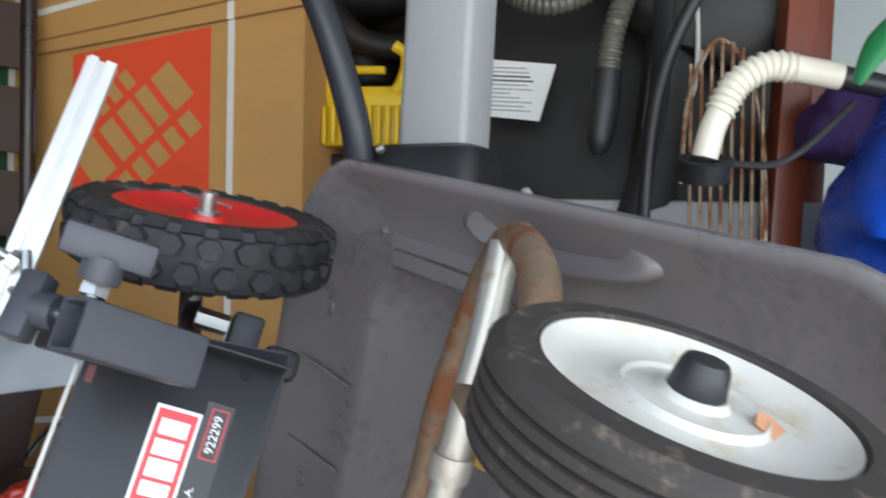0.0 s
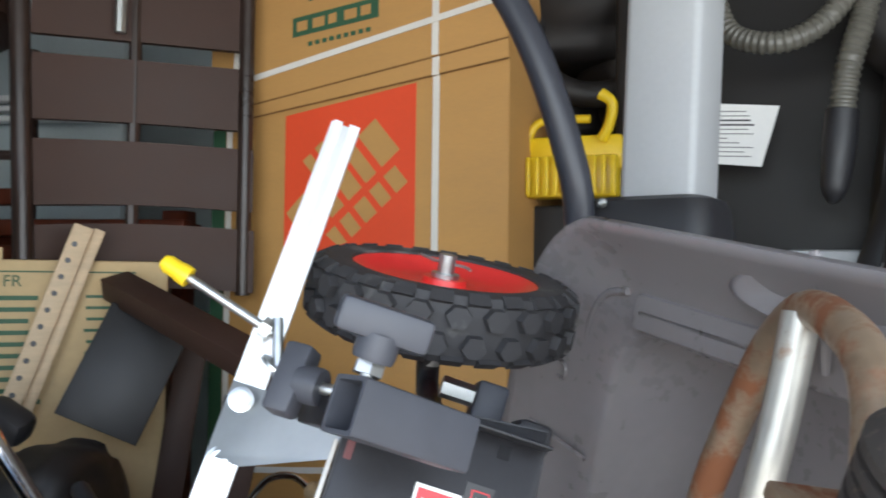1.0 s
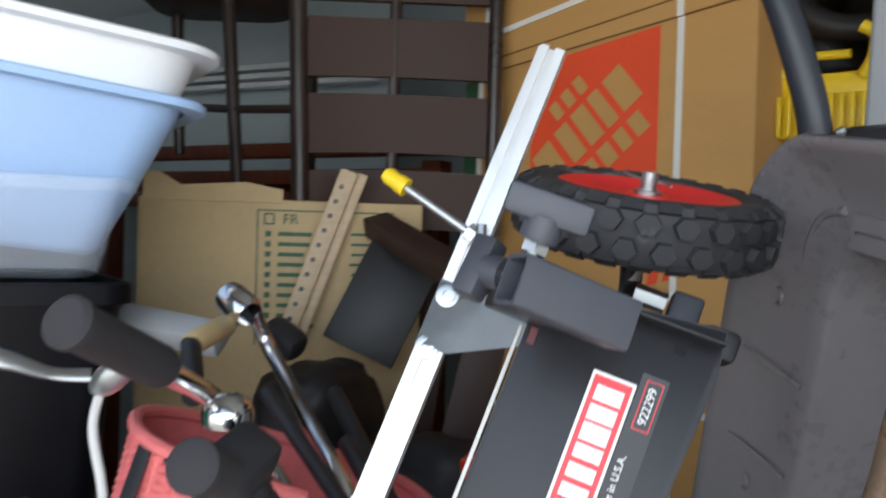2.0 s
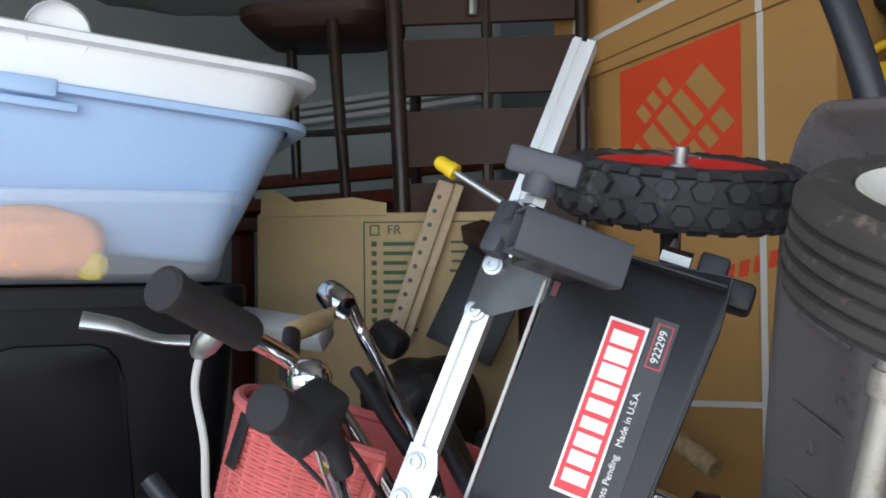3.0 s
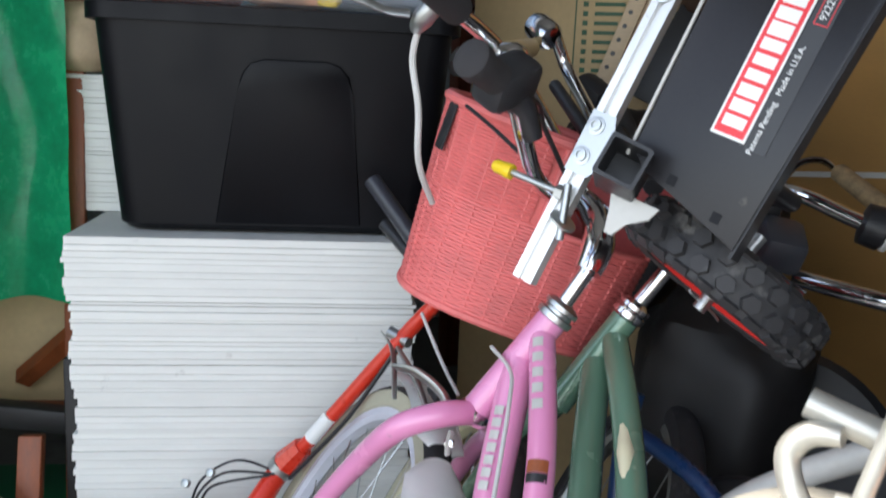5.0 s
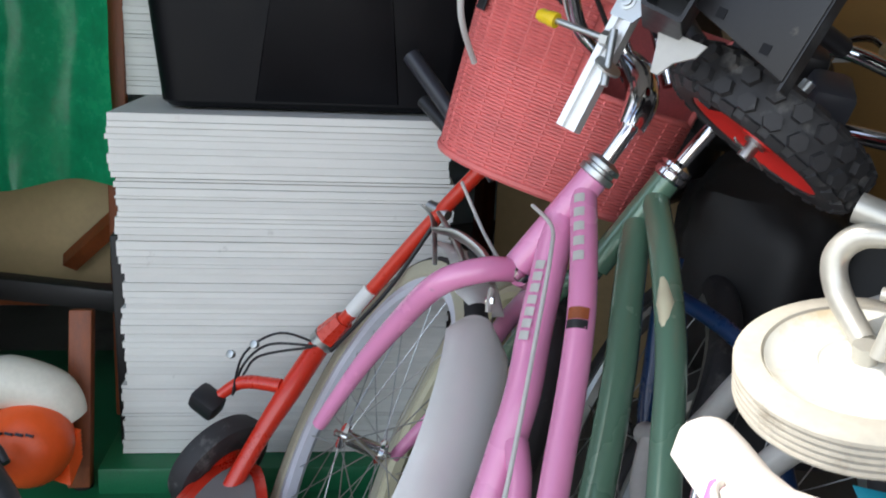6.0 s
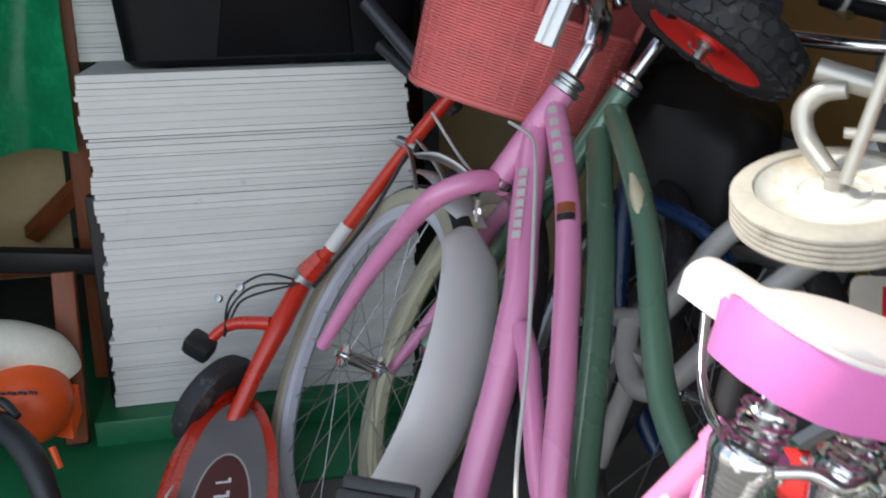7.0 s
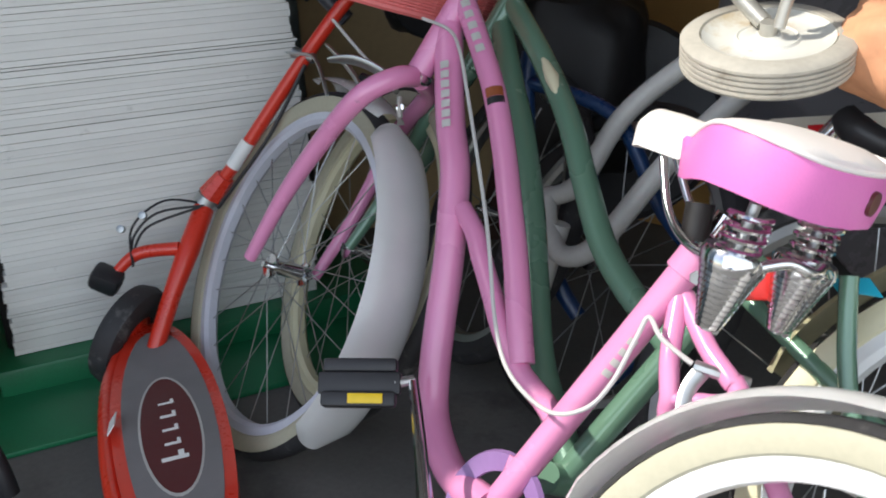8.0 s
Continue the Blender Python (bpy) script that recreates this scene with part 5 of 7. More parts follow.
arc_fender(green, GRC, KN, 0.348, 40, 165, 0.07, M_CREAM, KH, KU, "rear_fender", "cream painted fender")
part("rear_rack_stay", sweep(B(), [(0.265, 0.60, 0.52), (0.285, 0.56, 0.42), (0.33, 0.50, 0.33)], 0.010, 10, 4), M_GREEN, green)

# dark blue bicycle behind, and an aged white frame
blueb = thing("blue_bicycle", V(-0.2, 0.95, 0.0), "dark blue bicycle frame behind the others", "bicycle")
part("down_tube", sweep(B(), [(-0.4, 1.023, 0.652), (-0.399, 1.01, 0.602), (-0.384, 0.987, 0.502), (-0.361, 0.963, 0.404), (-0.296, 0.94, 0.27), (-0.249, 0.936, 0.209)], 0.0150, 14, 6), M_BLUEBIKE, blueb)
part("top_tube", sweep(B(), [(-0.399, 1.01, 0.602), (-0.22, 1.00, 0.56), (-0.10, 0.95, 0.42), (0.06, 0.86, 0.34)], 0.013, 14, 6), M_BLUEBIKE, blueb)
part("seat_tube", rod(B(), (0.14, 0.84, 0.50), (-0.12, 0.68, 0.18), 0.015, 14), M_BLUEBIKE, blueb)
bike_wheel(blueb, V(0.28, 0.66, 0.31), KN, 0.31, M_RUBBER, M_ZINC, 24)
bike_wheel(blueb, V(-0.52, 1.08, 0.31), (FN + V(0.3, 0, 0)).normalized(), 0.31, M_RUBBER, M_ZINC, 20)
whiteb = thing("white_bicycle", V(-0.15, 1.0, 0.0), "aged white bicycle frame with violet decals", "bicycle")
part("down_tube", sweep(B(), [(-0.33, 0.925, 0.420), (-0.239, 0.910, 0.459), (-0.190, 0.968, 0.565), (-0.111, 1.002, 0.643), (0.0, 1.04, 0.72)], 0.017, 14, 6), M_GREYWHITE, whiteb)
part("top_tube", sweep(B(), [(-0.291, 0.900, 0.430), (-0.262, 0.862, 0.385), (-0.219, 0.842, 0.361), (-0.162, 0.850, 0.394), (-0.083, 0.912, 0.517), (0.02, 0.98, 0.64)], 0.0175, 14, 6), M_GREYWHITE, whiteb)
part("seat_tube", rod(B(), (-0.25, 0.88, 0.40), (-0.30, 0.85, 0.20), 0.016, 14), M_GREYWHITE, whiteb)
bike_wheel(whiteb, V(-0.22, 0.98, 0.30), (KN + V(0.2, 0.1, 0)).normalized(), 0.30, M_RUBBER, M_ZINC, 20)
for k, (p, d) in enumerate((((0.075, 0.83, 0.55), (0.2, -0.5, 0.6)), ((0.06, 0.80, 0.47), (0.3, -0.5, 0.5)), ((0.27, 0.62, 0.50), (0.2, -0.5, 0.6)))):
    solo("teal_streamer", slab(B(), at(p, d), [(-0.01, -0.025), (0.012, -0.012), (0.008, 0.03), (-0.006, 0.02)], 0.002, 0.0005), M_TEAL, "small teal plastic streamer between the bicycles", "streamer", group="streamers")

# ---- red scooter ----
sc = thing("scooter", V(-0.8, 0.4, 0.0), "red electric kick scooter with oval deck, folded", "scooter")
part("steering_tube", sweep(B(), [(-0.720, 0.955, 0.780), (-0.768, 0.915, 0.717), (-0.845, 0.854, 0.600), (-0.935, 0.777, 0.449), (-0.975, 0.746, 0.392)], 0.0135, 16, 4), M_RED, sc)
part("sticker", sweep(B(), [(-0.915, 0.790, 0.482), (-0.945, 0.766, 0.432)], 0.0142, 16, 1), M_WHITELABEL, sc)
part("joint_block", sweep(B(), [(-0.962, 0.758, 0.412), (-0.990, 0.737, 0.372)], [0.020, 0.027], 8, 2), M_RED, sc)
part("joint_ring", sweep(B(), [(-0.992, 0.735, 0.370), (-0.999, 0.727, 0.356)], 0.026, 20, 1), M_ZINC, sc)
part("lower_tube", sweep(B(), [(-0.998, 0.728, 0.358), (-0.975, 0.655, 0.285), (-0.962, 0.590, 0.210), (-0.945, 0.520, 0.120)], [0.021, 0.022, 0.018, 0.017], 16, 5), M_RED, sc)
part("clamp", sweep(B(), [(-0.842, 0.866, 0.650), (-0.800, 0.880, 0.640)], 0.011, 10, 2), M_ZINC, sc)
dm = Matrix.Translation((-0.722, 0.392, 0.085)) @ basis((0.06, -0.05, 1), (0.83, -0.50, 0)).to_4x4()
ol = [(0.36 * math.cos(a) * (1.0 if math.cos(a) < 0 else 1.15), 0.094 * math.sin(a)) for a in (2 * math.pi * j / 40 for j in range(40))]
deck = part("deck", slab(B(), dm, ol, 0.030, 0.010), M_RED, sc, "red oval deck")
part("grip_tape", slab(B(), dm @ pose(0, 0, 0.0305), [(x * 0.88, y * 0.80) for x, y in ol], 0.0012), M_GREYGRIP, deck, "grey grip tape")
part("badge_ring", slab(B(), dm @ pose(0.035, 0, 0.0318), [(0.172 * math.cos(a), 0.051 * math.sin(a)) for a in (2 * math.pi * j / 36 for j in range(36))], 0.0008), M_GREYWHITE, deck)
part("badge", slab(B(), dm @ pose(0.035, 0, 0.0324), [(0.165 * math.cos(a), 0.047 * math.sin(a)) for a in (2 * math.pi * j / 36 for j in range(36))], 0.0008), M_MAROON, deck, "maroon oval badge")
bm = B()
for i, (w, h) in enumerate(((0.032, 0.042), (0.022, 0.026), (0.022, 0.026), (0.024, 0.026), (0.018, 0.026))):
    box(bm, dm @ pose(0.112 - i * 0.040, 0.0, 0.0334), w * 0.30, h, 0.0006)
    box(bm, dm @ pose(0.112 - i * 0.040 - w * 0.36, 0.010, 0.0334), w * 0.45, h * 0.22, 0.0006)
part("badge_bars", bm, M_WHITELABEL, deck)
part("side_rail", sweep(B(), [dm @ V(0.40, -0.05, 0.012), dm @ V(0.15, -0.098, 0.012), dm @ V(-0.15, -0.096, 0.012), dm @ V(-0.34, -0.05, 0.012)], 0.014, 12, 8), M_RED, sc)
part("foil_sticker", box(B(), Matrix.Translation((-0.772, 0.318, 0.128)) @ basis((-0.5, -0.6, 0.6), (0.83, -0.5, 0)).to_4x4(), 0.05, 0.022, 0.002), M_WHITELABEL, sc)
swm = at((-1.048, 0.537, 0.125), (0.80, 0.30, -0.35))
sw_ = part("front_wheel", revolve(B(), swm, [(0.05, 0.022), (0.085, 0.028), (0.102, 0.020), (0.108, 0), (0.102, -0.020), (0.085, -0.028), (0.05, -0.022)], 40, True), M_RUBBER, sc, "black pneumatic tyre")
part("rim", revolve(B(), swm, [(0, 0.018), (0.03, 0.02), (0.05, 0.012), (0.06, 0.020), (0.06, -0.020), (0, -0.018)], 30), M_RED, sw_)
part("fork", sweep(B(), [(-0.985, 0.640, 0.290), (-1.045, 0.585, 0.285), (-1.070, 0.540, 0.250)], [0.014, 0.013, 0.010], 12, 5), M_RED, sc)
part("brake_housing", box(B(), pose(-1.075, 0.525, 0.245, 20, 30, 40), 0.06, 0.05, 0.045, 0.012), M_BLACK, sc)
for k in range(3):
    part("cable", sweep(B(), [(-0.98, 0.72 - 0.01 * k, 0.36), (-1.04, 0.66 - 0.02 * k, 0.375 - 0.02 * k), (-1.075, 0.60, 0.33 - 0.02 * k), (-1.03, 0.56, 0.27)], 0.0026, 6, 6), M_BLACK, sc)
part("cable", sweep(B(), [(-0.80, 0.855, 0.63), (-0.86, 0.80, 0.50), (-0.93, 0.755, 0.40), (-0.97, 0.735, 0.35)], 0.004, 8, 6), M_BLACK, sc)
for k in range(2):
    part("lug_bolt", revolve(B(), at((-1.07 + 0.02 * k, 0.575 + 0.04 * k, 0.335 + 0.02 * k), (0.5, -0.7, 0.4)), [(0, 0), (0.008, 0), (0.008, 0.010), (0, 0.012)], 10), M_ZINC, sc)

# ---- wicker basket ----
basket = thing("wicker_basket", V(-0.56, 0.95, 0.72), "coral pink woven wicker bicycle basket", "basket")
CR, CU, CF = V(0.592, 0.806, 0.016), V(-0.065, 0.029, 0.997), V(-0.803, 0.592, -0.070)
AX = (CU * math.cos(radians(19)) + CR * math.sin(radians(19)) - CF * 0.10).normalized()
BR_ = (CR - AX * CR.dot(AX)).normalized()
BF = AX.cross(BR_)
if BF.dot(CF) < 0:
    BF = -BF
BC = V(-0.620, 0.935, 0.735)
NOTCH0, NOTCH1, NOTCH_F = -92, -28, 0.57


def basket_at(a, f, off=0.0):
    """A place on the basket's wall at the angle a (degrees) and the share f of its height."""
    w, d = 0.166 + 0.026 * f, 0.108 + 0.03 * f
    ca_, sa_ = math.cos(radians(a)), math.sin(radians(a))
    rr = (abs(ca_) ** 2.6 + abs(sa_) ** 2.6) ** (-1 / 2.6)
    return BC + BR_ * ((w * rr + off) * ca_) + BF * ((d * rr + off) * sa_) + AX * (0.29 * f)


def basket_span(f):
    """Start and end angle of the wall at f: all round, or up to the notch beside the stem."""
    return (-180, 180) if f < NOTCH_F else (NOTCH1, NOTCH0 + 360)


bm = B()
for f0, f1 in ((0.0, NOTCH_F), (NOTCH_F, 1.0)):
    a0, a1 = basket_span(f1)
    cols = [[bm.verts.new(basket_at(a0 + (a1 - a0) * j / 72, f, -0.0035)) for f in (f0, (f0 + f1) / 2, f1)] for j in range(73)]
    for p, q in zip(cols, cols[1:]):
        for i in range(2):
            bm.faces.new((p[i], q[i], q[i + 1], p[i + 1]))
bm.faces.new([bm.verts.new(basket_at(a, 0.0, -0.004)) for a in range(-180, 180, 8)])
part("liner", bm, M_BASKET, basket)
STAKES = 34
rows_ = 58
for i in range(rows_):
    f = (i + 0.5) / rows_
    a0, a1 = basket_span(f)
    step = 180 / STAKES
    n_ = int((a1 - a0) / step)
    ring = [basket_at(a0 + step * j, f, 0.0016 * (1 if (j + i) % 2 else -1)) for j in range(n_ + (0 if f < NOTCH_F else 1))]
    part("woven_strand", sweep(B(), ring, 0.0027, 5, 1, closed=f < NOTCH_F), M_BASKET, basket)
lip = [basket_at(a, 1.0) for a in range(NOTCH1, NOTCH0 + 361, 8)]
part("rim", sweep(B(), lip, 0.0085, 8, 1), M_BASKET, basket)
part("notch_rim", sweep(B(), [basket_at(NOTCH0, 1.0), basket_at(NOTCH0, 0.8), basket_at(NOTCH0, NOTCH_F)] + [basket_at(a, NOTCH_F) for a in range(NOTCH0 + 8, NOTCH1, 8)] + [basket_at(NOTCH1, NOTCH_F), basket_at(NOTCH1, 0.8), basket_at(NOTCH1, 1.0)], 0.0050, 8, 1), M_BASKET, basket)
part("base_band", sweep(B(), [basket_at(a, 0.0) for a in range(-180, 180, 8)], 0.0070, 8, 1, closed=True), M_BASKET, basket)
for j in range(STAKES):
    a = -180 + (j + 0.5) * 360 / STAKES
    top = NOTCH_F if NOTCH0 < a < NOTCH1 else 0.98
    part("stake", rod(B(), basket_at(a, 0.02), basket_at(a, top), 0.0026, 5), M_BASKET, basket)
part("buckle_strap", slab(B(), Matrix.Translation(basket_at(-150, 0.86, 0.005)) @ basis(basket_at(-150, 0.86, 1.0) - basket_at(-150, 0.86), AX).to_4x4(), [(-0.035, -0.012), (0.035, -0.012), (0.035, 0.012), (-0.035, 0.012)], 0.003, 0.001), M_BLACK, basket, "black plastic fixing strap")

# ---- handlebars and controls above the basket ----
hb = thing("handlebar", V(-0.45, 0.90, 0.93), "chrome bicycle handlebar with black foam grips", "handlebar")
part("bar", sweep(B(), [(-0.448, 0.700, 1.175), (-0.475, 0.790, 1.135), (-0.500, 0.870, 1.080), (-0.47, 0.93, 0.975), (-0.455, 0.952, 0.925)], 0.0112, 14, 8), M_CHROME, hb)
part("bar", sweep(B(), [(-0.350, 0.690, 1.105), (-0.375, 0.748, 1.070), (-0.390, 0.780, 1.020), (-0.412, 0.822, 0.968), (-0.445, 0.90, 0.93), (-0.47, 0.955, 0.93)], 0.0112, 14, 8), M_CHROME, hb)
g1a, g1b = V(-0.412, 0.592, 1.224), V(-0.452, 0.722, 1.168)
gd = (g1b - g1a).normalized()
part("foam_grip", revolve(B(), at(g1a, gd), [(0, 0), (0.018, 0), (0.0225, 0.004), (0.0225, 0.012), (0.020, 0.016), (0.0205, 0.135), (0.0185, 0.142), (0.011, 0.144)], 28), M_FOAM, hb, "black foam grip")
g2a, g2d = V(-0.338, 0.655, 1.112), V(-0.30, 0.85, -0.35).normalized()
part("foam_grip", revolve(B(), at(g2a, g2d), [(0, 0), (0.018, 0), (0.0230, 0.004), (0.0230, 0.020), (0.0205, 0.026), (0.020, 0.06), (0.011, 0.062)], 28), M_FOAM, hb, "black foam grip")
part("lever_mount", box(B(), pose(-0.372, 0.735, 1.088, 20, 30, 20), 0.05, 0.075, 0.055, 0.012), M_BLACK, hb)
part("lever_mount", sweep(B(), [(-0.372, 0.730, 1.090), (-0.380, 0.765, 1.06), (-0.378, 0.785, 1.02)], [0.020, 0.018, 0.012], 10, 4), M_BLACK, hb)
part("brake_lever", sweep(B(), [(-0.486, 0.668, 1.165), (-0.500, 0.640, 1.168), (-0.512, 0.605, 1.182), (-0.530, 0.572, 1.190)], [0.007, 0.006, 0.009, 0.011], 10, 6, flat=0.55), M_ZINC, hb, "bare metal brake lever")
part("lever_bracket", sweep(B(), [(-0.462, 0.690, 1.178), (-0.482, 0.684, 1.160), (-0.505, 0.690, 1.150)], [0.013, 0.014, 0.009], 10, 4), M_ZINC, hb)
part("cable", sweep(B(), [(-0.500, 0.690, 1.150), (-0.512, 0.690, 1.110), (-0.505, 0.697, 1.05), (-0.520, 0.710, 0.98), (-0.56, 0.76, 0.92)], 0.0045, 8, 6), M_CABLE, hb)
part("cable", sweep(B(), [(-0.545, 0.80, 1.055), (-0.47, 0.79, 1.03), (-0.40, 0.785, 1.0)], 0.0028, 6, 6), M_BLACK, hb)
part("cable", sweep(B(), [(-0.39, 0.80, 1.05), (-0.43, 0.86, 1.01), (-0.43, 0.90, 0.95), (-0.40, 0.91, 0.90)], 0.0035, 6, 6), M_BLACK, hb)
part("cable", sweep(B(), [(-0.38, 0.77, 1.06), (-0.45, 0.85, 1.06), (-0.50, 0.92, 0.98), (-0.46, 0.95, 0.90)], 0.0035, 6, 6), M_BLACK, hb)
part("bell", revolve(B(), at((-0.447, 0.795, 1.112), (0.15, -0.2, 1)), [(0.0, 0.026), (0.012, 0.025), (0.022, 0.018), (0.026, 0.008), (0.026, 0.0), (0.022, -0.002)], 28), M_CHROME, hb, "chrome bell")
part("cable", sweep(B(), [(-0.70, 0.84, 0.72), (-0.62, 0.83, 0.66), (-0.56, 0.82, 0.63)], 0.0030, 6, 6), M_CABLE, hb)

hb2 = thing("swept_handlebar", V(-0.6, 1.1, 0.9), "chrome swept handlebar with a tan grip", "handlebar")
part("bar", sweep(B(), [(-0.780, 1.150, 1.180), (-0.770, 1.172, 1.125), (-0.700, 1.140, 1.085), (-0.560, 1.050, 1.040), (-0.46, 0.99, 1.00), (-0.40, 0.98, 0.90)], 0.0115, 14, 8), M_CHROME, hb2)
part("clamp", revolve(B(), at((-0.800, 1.140, 1.185), (0.75, -0.1, -0.35)), [(0, -0.03), (0.024, -0.03), (0.026, -0.02), (0.026, 0.02), (0.020, 0.03), (0, 0.032)], 20), M_CHROME, hb2)
part("tan_grip", revolve(B(), at((-0.800, 1.115, 1.156), (0.35, -0.75, -0.10)), [(0, 0), (0.015, 0), (0.017, 0.004), (0.0165, 0.12), (0.012, 0.13)], 20), M_TAN, hb2, "tan rubber grip")
part("steel_sleeve", rod(B(), (-0.755, 1.010, 1.142), (-0.62, 0.90, 1.10), 0.014, 14), M_DARK, hb2)
for p, q, r in (((-0.62, 1.02, 1.09), (-0.40, 0.95, 0.97), 0.010), ((-0.55, 1.10, 1.02), (-0.35, 0.97, 0.96), 0.012), ((-0.70, 1.25, 1.05), (-0.42, 1.05, 0.95), 0.013)):
    part("dark_rod", rod(B(), p, q, r, 10), M_BLACK, hb2)
solo("grey_chute", box(B(), Matrix.Translation((-1.03, 1.20, 1.125)) @ basis((0.3, -0.55, 0.75), (0.62, 0.45, -0.35)).to_4x4(), 0.20, 0.055, 0.045, 0.010), M_POST, "grey plastic chute lying behind the handlebars", "chute")
solo("black_pole", sweep(B(), [(-0.975, 0.895, 0.905), (-0.90, 0.93, 0.82), (-0.80, 0.98, 0.70)], 0.0165, 14, 4), M_STRUT, "black plastic pole behind the basket", "pole")
solo("black_pole", sweep(B(), [(-0.985, 0.93, 0.82), (-0.88, 0.96, 0.745)], 0.013, 12, 3), M_BLACK, "short black pole behind the basket", "pole")

# second bicycle's controls beside the lower wheel
hb3 = thing("geared_handlebar", V(-0.25, 1.15, 0.85), "chrome handlebar with black grip and gear shifter", "handlebar")
part("bar", sweep(B(), [(-0.36, 1.17, 0.955), (-0.28, 1.18, 0.955), (-0.20, 1.21, 0.925), (-0.10, 1.24, 0.90)], 0.0112, 12, 6), M_CHROME, hb3)
part("bar", sweep(B(), [(-0.20, 1.08, 0.86), (-0.05, 1.12, 0.845), (0.10, 1.20, 0.84)], 0.0112, 12, 6), M_CHROME, hb3)
part("grip", revolve(B(), at((-0.20, 1.21, 0.925), (0.55, 0.45, -0.20)), [(0.012, 0), (0.028, 0.004), (0.030, 0.03), (0.024, 0.034), (0.024, 0.055), (0.027, 0.058), (0.026, 0.14), (0, 0.145)], 24), M_BLACK, hb3, "black rubber twist grip")
part("grip_band", revolve(B(), at((-0.175, 1.230, 0.916), (0.55, 0.45, -0.20)), [(0.027, 0), (0.0285, 0.002), (0.0285, 0.006), (0.027, 0.008)], 24), M_WHITELABEL, hb3)
part("shifter", box(B(), pose(-0.215, 1.065, 0.900, 25, 10, 50), 0.055, 0.07, 0.05, 0.012), M_GREYPLAS, hb3)
part("shifter_body", box(B(), pose(-0.265, 1.085, 0.945, 25, 10, 50), 0.045, 0.06, 0.035, 0.010), M_BLACK, hb3)
part("shifter_bolt", rod(B(), (-0.30, 1.06, 0.965), (-0.265, 1.05, 0.940), 0.008, 10), M_ZINC, hb3)
part("lever", sweep(B(), [(-0.24, 1.06, 0.92), (-0.21, 1.05, 0.87), (-0.17, 1.06, 0.845)], 0.005, 8, 5), M_CHROME, hb3)
cork = thing("cork_handle", V(-0.5, 1.73, 0.9), "cork grip on a bent chrome rod", "cork handle")
part("grip", revolve(B(), at((-0.590, 1.755, 0.948), (0.19, -0.06, -0.082)), [(0, 0), (0.014, 0), (0.0185, 0.006), (0.021, 0.20), (0.018, 0.215), (0, 0.216)], 20), M_CORK, cork)
part("rod", sweep(B(), [(-0.590, 1.755, 0.948), (-0.63, 1.765, 0.965), (-0.68, 1.76, 0.955), (-0.72, 1.74, 0.90)], 0.0075, 10, 6), M_CHROME, cork)

# ---- dark stools and chairs at the back ----
st1 = thing("bar_stool", V(-1.0, 1.95, 0.0), "dark brown ladder-back bar stool with vinyl back", "bar stool")
SB, SD = V(0.80, 0.585, 0.0).normalized(), V(-0.585, 0.80, 0)


def stool_post(p, q, r=0.017):
    part("back_post", sweep(B(), [p, q], r, 10, 1), M_ESPRESSO, st1)


P0 = V(-1.175, 1.672, 1.30)
stool_post(P0, P0 + V(-0.045, 0.0, 0.90), 0.020)
stool_post(P0 + SB * 0.43 + SD * 0.03, P0 + SB * 0.43 + SD * 0.03 + V(0, 0, 0.90))
for i, z in enumerate((1.305, 1.480, 1.655, 1.83)):
    w = 0.44
    bm = B()
    k = 10
    rings = []
    for j in range(k + 1):
        f = j / k
        bow = 0.04 * (1 - (2 * f - 1) ** 2)
        o = P0 + SB * (0.01 + w * f) + SD * (bow + 0.012) + V(-0.005 * i, 0, 0)
        o.z = z
        lift = 0.010 * (1 - (2 * f - 1) ** 2)
        rings.append([o + V(0, 0, lift), o + V(0, 0, 0.135 + lift), o + SD * 0.02 + V(0, 0, 0.135 + lift), o + SD * 0.02 + V(0, 0, lift)])
    loft(bm, rings)
    part("back_slat", bm, M_BROWNVINYL, st1, "brown vinyl back slat")
part("centre_post", sweep(B(), [P0 + SB * 0.20 + SD * 0.07 + V(0, 0, -0.02), P0 + SB * 0.20 + SD * 0.07 + V(0, 0, 0.70)], 0.014, 8, 1), M_ESPRESSO, st1)
part("leg", sweep(B(), [P0 + V(0.15, 0.25, -1.30), P0 + V(0.15, 0.25, 0.10)], 0.018, 8, 1), M_ESPRESSO, st1)
st2 = thing("bar_stool", V(-1.5, 1.9, 0.0), "dark brown bar stool upside down with steel-brown legs", "bar stool")
Q0 = V(-1.355, 1.650, 1.385)
part("leg", sweep(B(), [Q0, Q0 + V(-0.075, 0.02, 0.50)], [0.014, 0.017], 10, 1), M_ESPRESSO, st2)
Q1 = V(-1.72, 1.78, 1.50)
part("leg", sweep(B(), [Q1, Q1 + V(-0.03, 0.0, 0.50)], [0.014, 0.017], 10, 1), M_ESPRESSO, st2)
part("stretcher", rod(B(), Q0 + V(-0.03, 0.005, 0.20), Q1 + V(-0.01, 0, 0.13), 0.010, 8), M_ESPRESSO, st2)
part("stretcher", rod(B(), Q0 + V(-0.03, 0.005, 0.20), P0 + V(-0.02, 0.02, 0.28), 0.010, 8), M_ESPRESSO, st2)
bm = B()
loft(bm, [[Q0 + V(-0.22, 0.12, 0.52 + z) + V(0.8, 0.58, 0) * x + V(-0.58, 0.8, 0) * y for x, y in rounded(w, w * 0.9, 0.09)] for z, w in ((-0.03, 0.36), (0.0, 0.42), (0.05, 0.43), (0.07, 0.40))])
part("seat", bm, M_BROWNVINYL, st2, "brown vinyl padded seat")
